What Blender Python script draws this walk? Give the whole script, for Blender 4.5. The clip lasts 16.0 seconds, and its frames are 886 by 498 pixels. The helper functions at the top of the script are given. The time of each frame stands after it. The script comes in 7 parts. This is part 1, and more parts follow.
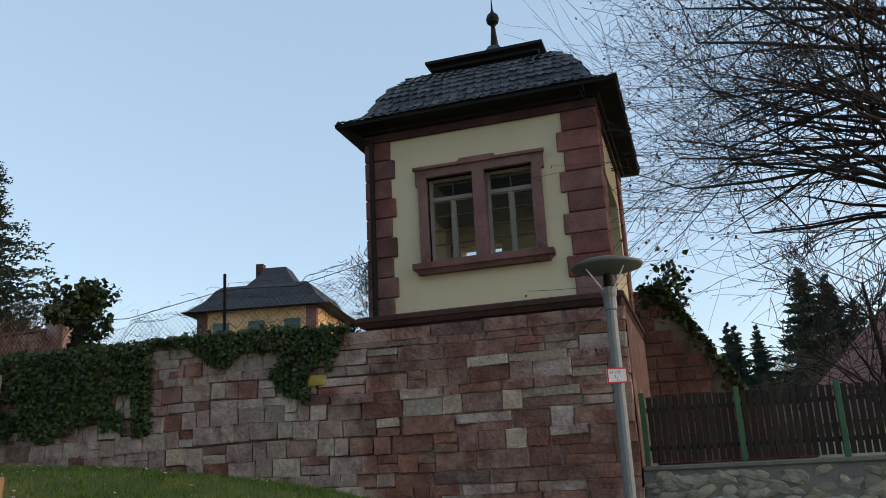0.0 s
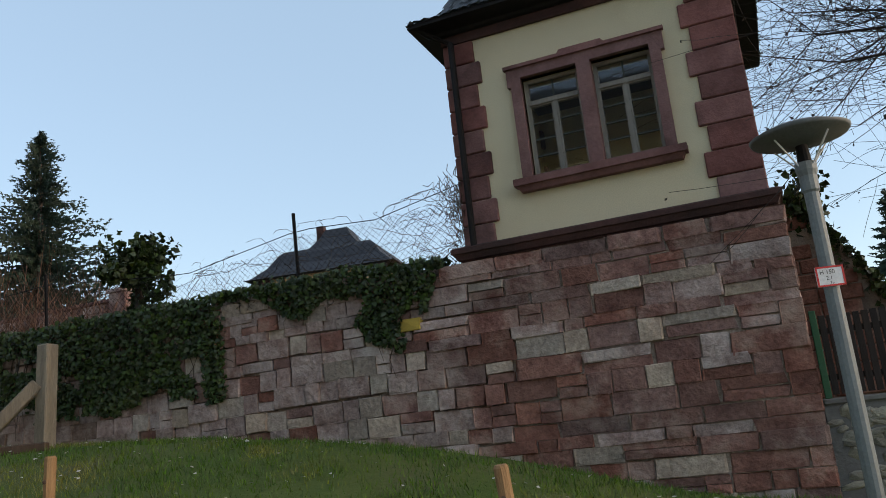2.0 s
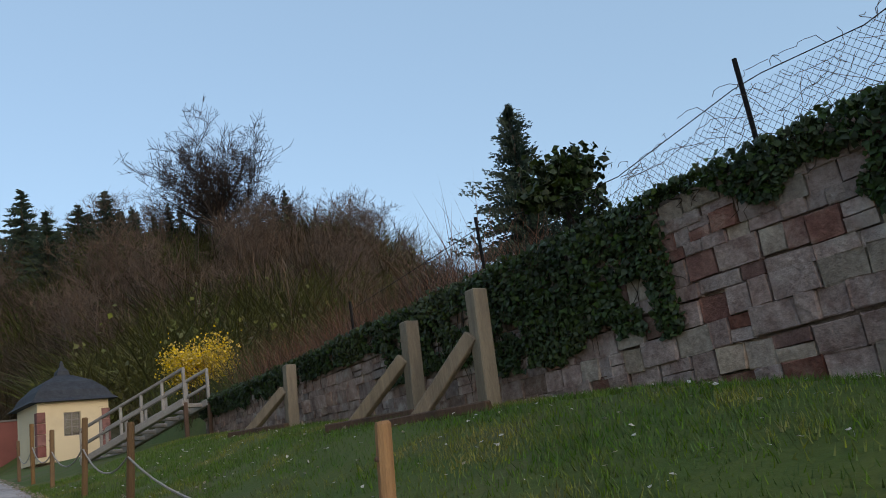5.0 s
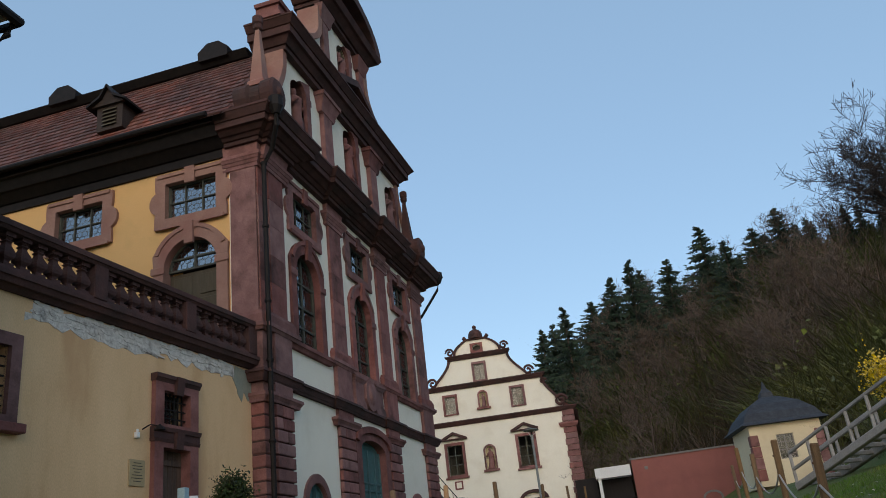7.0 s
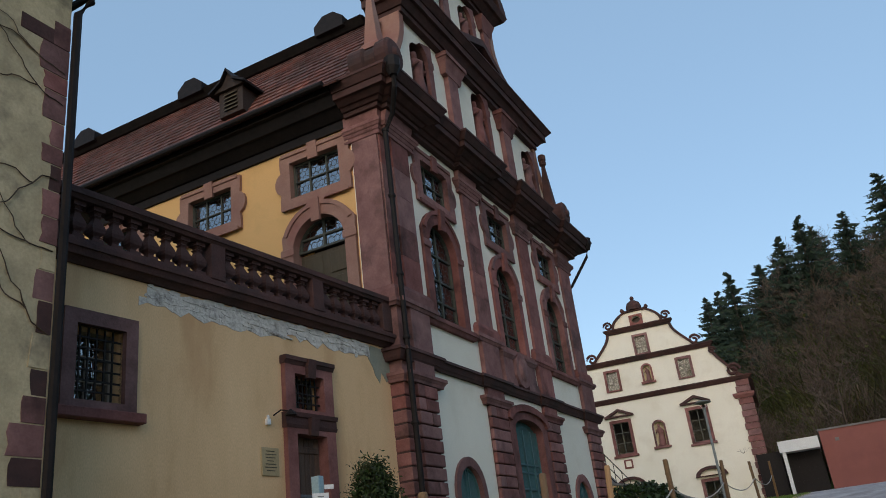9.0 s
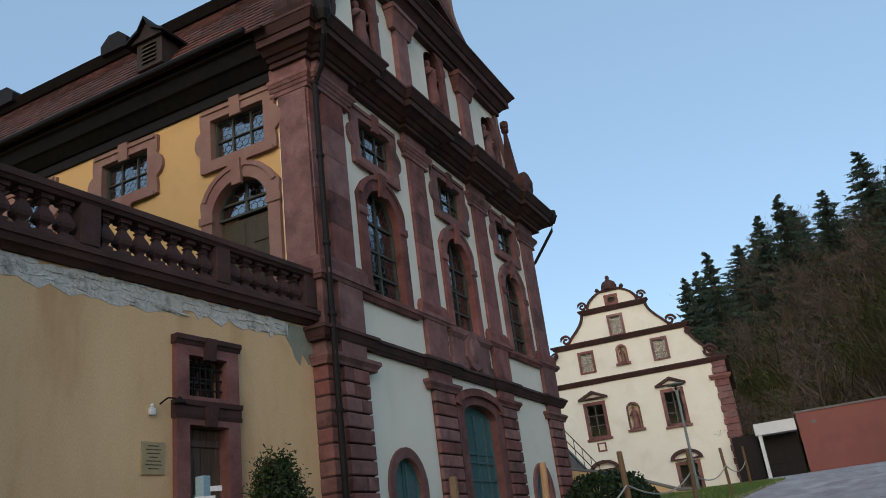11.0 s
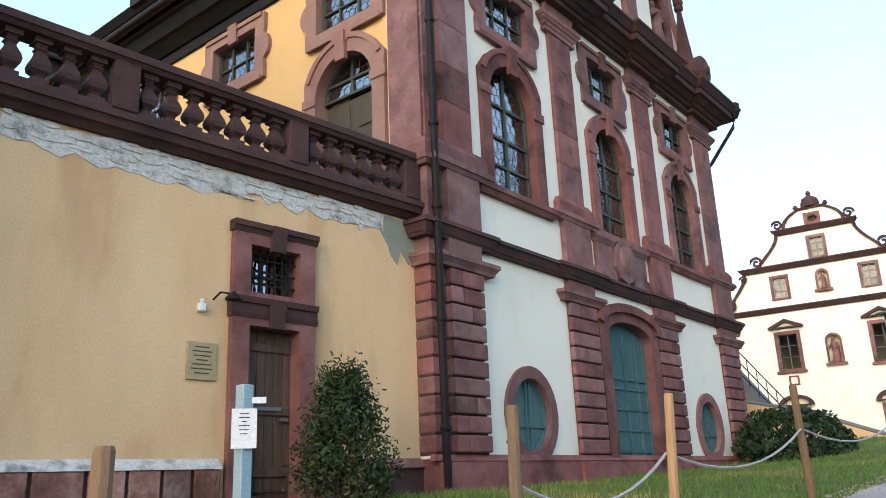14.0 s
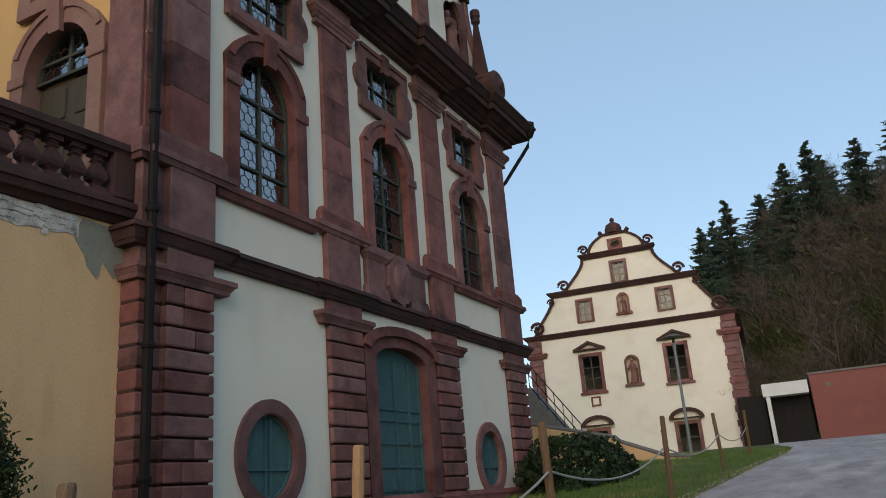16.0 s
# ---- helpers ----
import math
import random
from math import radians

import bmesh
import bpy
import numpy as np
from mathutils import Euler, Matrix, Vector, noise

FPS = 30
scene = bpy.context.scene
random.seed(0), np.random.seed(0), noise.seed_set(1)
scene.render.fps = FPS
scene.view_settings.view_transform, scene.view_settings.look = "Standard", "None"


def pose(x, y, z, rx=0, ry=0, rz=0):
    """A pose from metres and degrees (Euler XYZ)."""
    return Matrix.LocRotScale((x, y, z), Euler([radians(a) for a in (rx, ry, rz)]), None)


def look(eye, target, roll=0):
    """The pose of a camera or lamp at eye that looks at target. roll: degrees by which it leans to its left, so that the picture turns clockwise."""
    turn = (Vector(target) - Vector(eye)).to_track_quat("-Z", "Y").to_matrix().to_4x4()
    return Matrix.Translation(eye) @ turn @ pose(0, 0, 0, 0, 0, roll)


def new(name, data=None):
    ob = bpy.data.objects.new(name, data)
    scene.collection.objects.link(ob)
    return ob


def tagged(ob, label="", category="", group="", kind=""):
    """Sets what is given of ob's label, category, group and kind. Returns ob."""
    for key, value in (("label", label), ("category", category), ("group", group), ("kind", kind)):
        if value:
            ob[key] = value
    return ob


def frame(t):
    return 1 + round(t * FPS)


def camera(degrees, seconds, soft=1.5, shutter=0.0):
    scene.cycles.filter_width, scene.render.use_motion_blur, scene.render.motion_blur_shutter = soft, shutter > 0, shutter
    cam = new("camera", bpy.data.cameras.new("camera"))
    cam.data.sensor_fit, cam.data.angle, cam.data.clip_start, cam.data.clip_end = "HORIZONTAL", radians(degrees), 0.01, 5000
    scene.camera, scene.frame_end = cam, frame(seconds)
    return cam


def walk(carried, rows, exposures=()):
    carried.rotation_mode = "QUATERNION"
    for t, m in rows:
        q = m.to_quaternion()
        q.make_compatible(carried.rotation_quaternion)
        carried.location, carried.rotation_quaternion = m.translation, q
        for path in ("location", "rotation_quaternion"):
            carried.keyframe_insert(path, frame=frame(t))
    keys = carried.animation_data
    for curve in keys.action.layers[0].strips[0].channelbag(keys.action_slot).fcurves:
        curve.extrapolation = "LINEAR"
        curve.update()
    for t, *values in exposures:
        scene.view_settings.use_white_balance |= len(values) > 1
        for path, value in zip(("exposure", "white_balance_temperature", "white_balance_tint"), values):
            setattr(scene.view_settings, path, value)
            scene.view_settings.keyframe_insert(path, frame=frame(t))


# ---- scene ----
cam = camera(57.3, 16.0, soft=0.9)
PATH = [
    (0, (2.78, -22.99, -0.283), (4.627, -22.427, 0.239), -2.9),
    (0.5, (3.25, -22.608, -0.286), (5.07, -21.953, 0.22), -2.9),
    (1, (3.683, -22.2, -0.282), (5.473, -21.447, 0.198), -4.4),
    (1.5, (4.148, -21.854, -0.285), (5.939, -21.089, 0.171), -6.1),
    (2, (4.629, -21.571, -0.295), (6.449, -20.869, 0.142), -6.2),
    (2.5, (5.169, -21.394, -0.312), (7.007, -20.72, 0.099), -5.7),
    (3, (5.763, -21.161, -0.307), (7.567, -20.402, 0.105), -5.6),
    (5.5, (8.351, -19.544, -0.395), (9.066, -17.747, 0.114), -9.3),
    (6, (8.567, -19.149, -0.324), (8.875, -17.249, 0.221), -9.2),
    (6.5, (8.675, -18.703, -0.259), (8.565, -16.816, 0.394), -7.9),
    (7, (8.849, -18.328, -0.302), (8.402, -16.528, 0.447), -6.9),
    (7.5, (8.85, -17.909, -0.243), (8.175, -16.2, 0.546), -6.1),
    (8, (8.743, -17.497, -0.131), (7.95, -15.851, 0.683), -6.2),
    (8.5, (8.653, -17.021, -0.149), (7.823, -15.384, 0.646), -6.7),
    (9, (8.483, -16.46, -0.11), (7.685, -14.787, 0.642), -7.2),
    (9.5, (8.436, -15.916, 0.014), (7.692, -14.219, 0.765), -7.2),
    (12, (8.527, -13.092, 0.318), (7.652, -11.42, 0.979), -7.8),
    (12.5, (8.481, -12.62, 0.363), (7.431, -11.046, 1.01), -6.4),
    (13, (8.268, -12.128, 0.455), (7.074, -10.645, 1.068), -4.3),
    (13.5, (8.113, -11.583, 0.51), (6.888, -10.113, 1.092), -2.9),
    (14, (8.059, -11.11, 0.477), (6.859, -9.613, 1.04), -2.4),
    (14.5, (8.038, -10.536, 0.525), (6.968, -8.93, 1.051), -2.4),
    (15, (8.106, -9.953, 0.669), (7.206, -8.24, 1.175), -3.2),
    (15.5, (8.118, -9.324, 0.782), (7.289, -7.574, 1.282), -3.5),
    (16, (8.25, -8.871, 0.833), (7.402, -7.157, 1.419), -4.6),
]
walk(cam, [(t, look(e, g, r)) for t, e, g, r in PATH],
     exposures=[(0, 0.82, 7100, 14), (3, 0.85, 7100, 14), (5.5, 0.5, 6450, 11), (7, 0.4, 6300, 10), (8, 0.38, 6250, 10), (9.5, 0.45, 6300, 10), (12.4, 0.55, 6300, 10), (12.9, 1.38, 6250, 11), (13.5, 1.58, 6250, 11), (14.0, 1.75, 6300, 11), (14.4, 0.8, 6500, 11), (14.9, 0.52, 6600, 11), (16, 0.48, 6600, 11)])

# ---- light: clear dusk sky, the sun just gone behind the slope ----
SUN_EL, SUN_AZ = radians(15), radians(170)
world = bpy.data.worlds.new("sky")
scene.world = world
world.use_nodes = True
wt = world.node_tree
sky = wt.nodes.new("ShaderNodeTexSky")
sky.sky_type = "NISHITA"
sky.sun_disc = False
sky.sun_elevation, sky.sun_rotation = SUN_EL, SUN_AZ
sky.air_density, sky.dust_density, sky.ozone_density = 1.0, 0.5, 1.0
sky.altitude = 100
wt.nodes["Background"].inputs[1].default_value = 0.15
even = wt.nodes.new("ShaderNodeMix")
even.data_type = "RGBA"
even.inputs[0].default_value = 0.55
even.inputs[7].default_value = (1.86, 2.8, 3.85, 1)
wt.links.new(sky.outputs[0], even.inputs[6])
wt.links.new(even.outputs[2], wt.nodes["Background"].inputs[0])
sun = bpy.data.lights.new("sun", "SUN")
sun.energy, sun.angle, sun.color = 1.35, radians(60), (1.0, 0.78, 0.58)
sun_ob = new("sun", sun)
sd = Vector((math.sin(SUN_AZ) * math.cos(SUN_EL), math.cos(SUN_AZ) * math.cos(SUN_EL), math.sin(SUN_EL)))
sun_ob.matrix_world = look(sd * 200, (0, 0, 0))


# ---- materials ----


def mat(name, a, b, scale=3.0, rough=0.85, bump=0.3, fine=40.0, metal=0.0, stain=None, stain_scale=0.6, rand=0.0, island=0.0, stretch=(1, 1, 1), spec=0.3, ground=False):
    """Two tones mixed by coarse and fine noise, a stain tone on top, fine relief. ground: grain and stains run on from piece to piece."""
    m = bpy.data.materials.new(name)
    m.use_nodes = True
    nt = m.node_tree
    N, L = nt.nodes, nt.links
    bs = N["Principled BSDF"]
    tc = N.new("ShaderNodeTexCoord")
    mp = N.new("ShaderNodeMapping")
    mp.inputs["Scale"].default_value = stretch
    L.new(N.new("ShaderNodeNewGeometry").outputs["Position"] if ground else tc.outputs["Object"], mp.inputs[0])
    vec = mp.outputs[0]
    info = N.new("ShaderNodeObjectInfo")
    if rand and not ground:
        ad = N.new("ShaderNodeVectorMath")
        ad.operation = "MULTIPLY_ADD"
        cx = N.new("ShaderNodeCombineXYZ")
        for i in range(3):
            L.new(info.outputs["Random"], cx.inputs[i])
        L.new(cx.outputs[0], ad.inputs[0])
        ad.inputs[1].default_value = (37, 19, 53)
        L.new(vec, ad.inputs[2])
        vec = ad.outputs[0]

    def tex(sc, detail=6):
        t = N.new("ShaderNodeTexNoise")
        t.inputs["Scale"].default_value, t.inputs["Detail"].default_value, t.inputs["Roughness"].default_value = sc, detail, 0.62
        L.new(vec, t.inputs["Vector"])
        return t.outputs[0]

    def ramp(src, lo, hi):
        r = N.new("ShaderNodeMapRange")
        r.inputs[1].default_value, r.inputs[2].default_value = lo, hi
        L.new(src, r.inputs[0])
        return r.outputs[0]

    def mix(fac, c1, c2, mode="MIX"):
        x = N.new("ShaderNodeMix")
        x.data_type, x.blend_type = "RGBA", mode
        for sock, v in ((0, fac), (6, c1), (7, c2)):
            if isinstance(v, (tuple, float, int)):
                x.inputs[sock].default_value = (*v, 1) if isinstance(v, tuple) else v
            else:
                L.new(v, x.inputs[sock])
        return x.outputs[2]

    col = mix(ramp(tex(scale), 0.3, 0.7), a, b)
    f = ramp(tex(fine, 4), 0.2, 0.8)
    g = N.new("ShaderNodeMapRange")
    g.inputs[3].default_value, g.inputs[4].default_value = (0.58, 1.34) if ground else (0.82, 1.16)
    L.new(f, g.inputs[0])
    cg = N.new("ShaderNodeCombineColor")
    for i in range(3):
        L.new(g.outputs[0], cg.inputs[i])
    col = mix(1.0, col, cg.outputs[0], "MULTIPLY")
    if stain:
        col = mix(ramp(tex(stain_scale, 8), 0.52, 0.72), col, stain)
    for amount, src in ((rand, info.outputs["Random"]), (island, None)):
        if not amount:
            continue
        if src is None:
            src = N.new("ShaderNodeNewGeometry").outputs["Random Per Island"]
        h = N.new("ShaderNodeHueSaturation")
        v = N.new("ShaderNodeMapRange")
        v.inputs[3].default_value, v.inputs[4].default_value = 1 - amount, 1 + amount
        L.new(src, v.inputs[0])
        L.new(v.outputs[0], h.inputs["Value"])
        s = N.new("ShaderNodeMath")
        s.operation = "PINGPONG"
        s.inputs[1].default_value = 0.13
        L.new(src, s.inputs[0])
        s2 = N.new("ShaderNodeMapRange")
        s2.inputs[2].default_value = 0.13
        s2.inputs[3].default_value, s2.inputs[4].default_value = 1 - amount * 0.8, 1 + amount * 0.5
        L.new(s.outputs[0], s2.inputs[0])
        L.new(s2.outputs[0], h.inputs["Saturation"])
        L.new(col, h.inputs["Color"])
        col = h.outputs[0]
    L.new(col, bs.inputs["Base Color"])
    bs.inputs["Roughness"].default_value = rough
    bs.inputs["Metallic"].default_value = metal
    bs.inputs["Specular IOR Level"].default_value = spec
    if bump:
        bp = N.new("ShaderNodeBump")
        bp.inputs["Strength"].default_value, bp.inputs["Distance"].default_value = bump, 0.02
        L.new(f, bp.inputs["Height"])
        L.new(bp.outputs[0], bs.inputs["Normal"])
    return m


def glass_mat(name, tint, wave, ior=1.6):
    m = bpy.data.materials.new(name)
    m.use_nodes = True
    N, L = m.node_tree.nodes, m.node_tree.links
    N.remove(N["Principled BSDF"])
    tr, gl, mx, fr = (N.new("ShaderNode" + k) for k in ("BsdfTransparent", "BsdfGlossy", "MixShader", "Fresnel"))
    tr.inputs[0].default_value = (*tint, 1)
    gl.inputs["Roughness"].default_value = 0.03
    fr.inputs[0].default_value = ior
    nz = N.new("ShaderNodeTexNoise")
    nz.inputs["Scale"].default_value = 5.0
    tc = N.new("ShaderNodeTexCoord")
    L.new(tc.outputs["Object"], nz.inputs["Vector"])
    bp = N.new("ShaderNodeBump")
    bp.inputs["Strength"].default_value, bp.inputs["Distance"].default_value = wave, 0.03
    L.new(nz.outputs[0], bp.inputs["Height"])
    L.new(bp.outputs[0], gl.inputs["Normal"])
    L.new(fr.outputs[0], mx.inputs[0])
    L.new(tr.outputs[0], mx.inputs[1])
    L.new(gl.outputs[0], mx.inputs[2])
    L.new(mx.outputs[0], N["Material Output"].inputs[0])
    return m


RED = mat("red_sandstone", (0.15, 0.064, 0.058), (0.26, 0.125, 0.112), 2.2, 0.88, 0.4, 26, stain=(0.06, 0.03, 0.027), stain_scale=0.9, rand=0.22, spec=0.2)
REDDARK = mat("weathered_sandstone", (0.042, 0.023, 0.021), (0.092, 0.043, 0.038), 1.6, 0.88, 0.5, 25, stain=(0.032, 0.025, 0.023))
REDLIGHT = mat("pale_sandstone", (0.31, 0.185, 0.145), (0.25, 0.135, 0.105), 1.5, 0.85, 0.4, 30, stain=(0.24, 0.11, 0.09))
PLASTER = mat("cream_plaster", (0.80, 0.755, 0.64), (0.75, 0.70, 0.58), 0.5, 0.92, 0.12, 60, stain=(0.68, 0.62, 0.50))
CREAM = mat("pale_yellow_plaster", (0.66, 0.57, 0.39), (0.62, 0.53, 0.355), 0.6, 0.92, 0.12, 60, stain=(0.56, 0.47, 0.32))
OCHRE = mat("ochre_plaster", (0.66, 0.40, 0.16), (0.69, 0.43, 0.18), 0.6, 0.92, 0.12, 50, stain=(0.54, 0.34, 0.13))
OCHRELOW = mat("stained_ochre_plaster", (0.71, 0.49, 0.275), (0.58, 0.375, 0.195), 0.8, 0.92, 0.06, 70, stain=(0.50, 0.30, 0.15), stain_scale=0.8, stretch=(1, 1, 0.35))
PATCH = mat("bare_render_patch", (0.50, 0.47, 0.42), (0.66, 0.64, 0.60), 7, 0.95, 1.0, 16, stain=(0.10, 0.08, 0.065), stain_scale=3.2)
PATCHGREY = mat("grey_cement_patch", (0.27, 0.27, 0.21), (0.22, 0.23, 0.19), 4, 0.95, 0.3, 30)
OLDWALL = mat("old_mottled_plaster", (0.58, 0.47, 0.29), (0.33, 0.265, 0.16), 1.5, 0.95, 0.5, 22, stain=(0.12, 0.10, 0.075), stain_scale=1.1)
STONE = mat("wall_stone", (0.20, 0.12, 0.105), (0.50, 0.39, 0.345), 2.6, 0.92, 0.9, 15, stain=(0.62, 0.54, 0.49), stain_scale=1.1, rand=0.16, ground=True)
STONERED = mat("red_wall_stone", (0.13, 0.055, 0.045), (0.31, 0.165, 0.13), 2.0, 0.92, 0.9, 15, stain=(0.40, 0.30, 0.25), stain_scale=1.0, rand=0.3, ground=True)
STONEPALE = mat("pale_wall_stone", (0.46, 0.38, 0.30), (0.34, 0.26, 0.21), 3, 0.92, 0.8, 15, stain=(0.22, 0.17, 0.14), stain_scale=2.2, rand=0.25, ground=True)
STONEYEL = mat("yellow_wall_stone", (0.50, 0.36, 0.07), (0.42, 0.30, 0.07), 3, 0.9, 0.4, 20)
JOINT = mat("mortar", (0.11, 0.08, 0.066), (0.42, 0.33, 0.27), 1.3, 0.95, 0.9, 22)
RUBBLE = mat("rubble_stone", (0.27, 0.25, 0.2), (0.36, 0.33, 0.26), 3, 0.93, 0.8, 15, rand=0.3)
SLATE = mat("slate", (0.026, 0.029, 0.034), (0.06, 0.065, 0.072), 4, 0.42, 0.3, 25, island=0.55, spec=0.35)
SLATEFAR = mat("far_slate", (0.028, 0.032, 0.04), (0.05, 0.056, 0.066), 3, 0.75, 0.3, 10, spec=0.2)
TILE = mat("roof_tile", (0.14, 0.06, 0.05), (0.085, 0.042, 0.038), 0.9, 0.8, 0.4, 20, stain=(0.22, 0.08, 0.055), stain_scale=0.35, island=0.3)
METAL = mat("dark_metal", (0.009, 0.008, 0.008), (0.018, 0.014, 0.013), 6, 0.6, 0.15, 40, spec=0.15)
ZINC = mat("grey_zinc", (0.16, 0.17, 0.18), (0.22, 0.23, 0.24), 4, 0.45, 0.1, 40, metal=0.5)
POLE = mat("grey_green_paint", (0.165, 0.185, 0.185), (0.20, 0.22, 0.215), 5, 0.5, 0.08, 40, spec=0.5)
SHADE = mat("lamp_shade_paint", (0.10, 0.105, 0.095), (0.13, 0.135, 0.125), 5, 0.5, 0.1, 40)
WHITE = mat("white_paint", (0.75, 0.75, 0.74), (0.70, 0.70, 0.69), 4, 0.6, 0.05, 40)
SIGNRED = mat("red_print", (0.6, 0.05, 0.045), (0.55, 0.045, 0.04), 8, 0.5, 0)
INK = mat("black_print", (0.03, 0.03, 0.03), (0.04, 0.04, 0.04), 8, 0.6, 0)
GREENPAINT = mat("green_paint", (0.035, 0.11, 0.05), (0.045, 0.13, 0.065), 5, 0.6, 0.1, 40)
TEAL = mat("teal_painted_wood", (0.045, 0.115, 0.125), (0.06, 0.14, 0.15), 2.5, 0.55, 0.2, 30, stain=(0.04, 0.085, 0.095))
TEALGLASS = mat("teal_glass", (0.06, 0.13, 0.135), (0.075, 0.15, 0.155), 2, 0.22, 0.02, 12, spec=0.35)
OLDWOOD = mat("dark_old_wood", (0.085, 0.052, 0.036), (0.14, 0.088, 0.06), 3, 0.7, 0.5, 20, stretch=(6, 6, 0.7), stain=(0.05, 0.034, 0.027))
OLIVEWOOD = mat("olive_brown_wood", (0.06, 0.05, 0.03), (0.085, 0.07, 0.045), 3, 0.65, 0.4, 20, stretch=(6, 6, 0.7))
FRAMEWOOD = mat("weathered_window_wood", (0.30, 0.27, 0.23), (0.22, 0.19, 0.16), 5, 0.75, 0.3, 40, stretch=(4, 4, 0.8))
DARKFRAME = mat("dark_window_frame", (0.05, 0.055, 0.045), (0.07, 0.075, 0.06), 6, 0.6, 0.2, 40)
LEAD = mat("lead_came", (0.035, 0.04, 0.042), (0.05, 0.055, 0.058), 8, 0.6, 0, 40)
BEAM = mat("weathered_timber", (0.33, 0.27, 0.19), (0.22, 0.18, 0.13), 2, 0.85, 0.7, 18, stretch=(5, 5, 0.6), stain=(0.15, 0.125, 0.095), rand=0.15)
STAKE = mat("peeled_pine", (0.42, 0.235, 0.09), (0.34, 0.18, 0.07), 3, 0.75, 0.4, 18, stretch=(5, 5, 0.8), rand=0.2)
STAKEDARK = mat("old_stake_wood", (0.20, 0.125, 0.06), (0.15, 0.09, 0.045), 3, 0.8, 0.5, 18, stretch=(5, 5, 0.8), rand=0.2)
GREYRAIL = mat("grey_weathered_rail", (0.36, 0.345, 0.32), (0.28, 0.265, 0.245), 3, 0.8, 0.4, 20, rand=0.1)
FENCEWOOD = mat("dark_brown_fence_wood", (0.022, 0.015, 0.012), (0.036, 0.024, 0.019), 3, 0.75, 0.4, 20, stretch=(6, 6, 0.7), rand=0.25)
ROPE = mat("pale_rope", (0.42, 0.40, 0.36), (0.33, 0.31, 0.28), 20, 0.8, 0.4, 90)
BRICKWALL = mat("pinkish_red_render", (0.25, 0.095, 0.078), (0.22, 0.085, 0.07), 0.8, 0.9, 0.15, 30, stain=(0.2, 0.075, 0.065))
GRASSGROUND = mat("grass_ground", (0.06, 0.1, 0.018), (0.105, 0.12, 0.03), 0.8, 0.95, 0.8, 14, stain=(0.115, 0.10, 0.05), stain_scale=0.5)
ROADMAT = mat("gravelly_asphalt", (0.25, 0.215, 0.21), (0.46, 0.42, 0.40), 1.3, 0.95, 0.7, 34, stain=(0.55, 0.50, 0.47), stain_scale=0.9, stretch=(1, 0.3, 1))
WOODFLOOR = mat("leaf_litter", (0.075, 0.058, 0.03), (0.055, 0.06, 0.024), 0.05, 0.95, 0.6, 2, stain=(0.10, 0.07, 0.04), stain_scale=0.04)
BLADE = mat("grass_blades", (0.06, 0.14, 0.016), (0.105, 0.165, 0.022), 0.9, 0.75, 0, 10, stain=(0.30, 0.25, 0.07), stain_scale=0.6, island=0.35)
IVY = mat("ivy_leaf", (0.022, 0.042, 0.012), (0.048, 0.074, 0.02), 1.5, 0.55, 0, 10, stain=(0.07, 0.085, 0.03), stain_scale=0.7, island=0.5, spec=0.25)
IVYDRY = mat("dry_tendrils", (0.085, 0.055, 0.035), (0.06, 0.042, 0.03), 3, 0.9, 0.2, 20, island=0.3)
NEEDLE = mat("spruce_needles", (0.017, 0.032, 0.02), (0.026, 0.045, 0.026), 0.8, 0.75, 0, 10, island=0.4)
BARK = mat("bark", (0.05, 0.038, 0.03), (0.075, 0.058, 0.045), 4, 0.9, 0.6, 20)
TWIG = mat("bare_twigs", (0.085, 0.062, 0.048), (0.11, 0.08, 0.058), 1, 0.9, 0, 10, island=0.3)
TWIGDARK = mat("dark_twigs", (0.028, 0.022, 0.02), (0.04, 0.03, 0.027), 1, 0.9, 0, 10)
BRUSH = mat("brown_brush", (0.07, 0.05, 0.027), (0.05, 0.046, 0.019), 0.05, 0.9, 0, 10, stain=(0.09, 0.05, 0.035), stain_scale=0.06, island=0.4)
BRUSHGREEN = mat("olive_brush", (0.045, 0.07, 0.015), (0.10, 0.10, 0.032), 0.08, 0.9, 0, 10, island=0.4)
BRUSHRED = mat("reddish_brush", (0.16, 0.08, 0.05), (0.12, 0.065, 0.042), 0.3, 0.9, 0, 10, island=0.35)
YELLOWBLOSSOM = mat("yellow_blossom", (0.62, 0.45, 0.02), (0.52, 0.37, 0.02), 2, 0.8, 0, 10, island=0.3)
HEDGELEAF = mat("hedge_leaf", (0.012, 0.026, 0.01), (0.026, 0.045, 0.014), 1.5, 0.6, 0, 10, island=0.5, spec=0.2)
LAUREL = mat("laurel_leaf", (0.02, 0.04, 0.012), (0.038, 0.058, 0.018), 3, 0.6, 0, 10, stain=(0.085, 0.06, 0.03), stain_scale=1.5, island=0.5, spec=0.2)
GLASS = glass_mat("window_glass", (0.75, 0.8, 0.82), 0.25, 4.5)
FARGLASS = glass_mat("far_window_glass", (0.6, 0.62, 0.62), 0.1, 1.45)
CLEAR = glass_mat("clear_glass", (0.85, 0.88, 0.88), 0.05)
BLUEPOST = mat("pale_blue_paint", (0.30, 0.42, 0.47), (0.27, 0.39, 0.44), 4, 0.55, 0.08, 30)
PAPER = mat("paper", (0.72, 0.73, 0.74), (0.66, 0.67, 0.68), 6, 0.7, 0, 30)
BRASS = mat("weathered_plaque_metal", (0.40, 0.31, 0.17), (0.33, 0.255, 0.14), 5, 0.6, 0.1, 30)
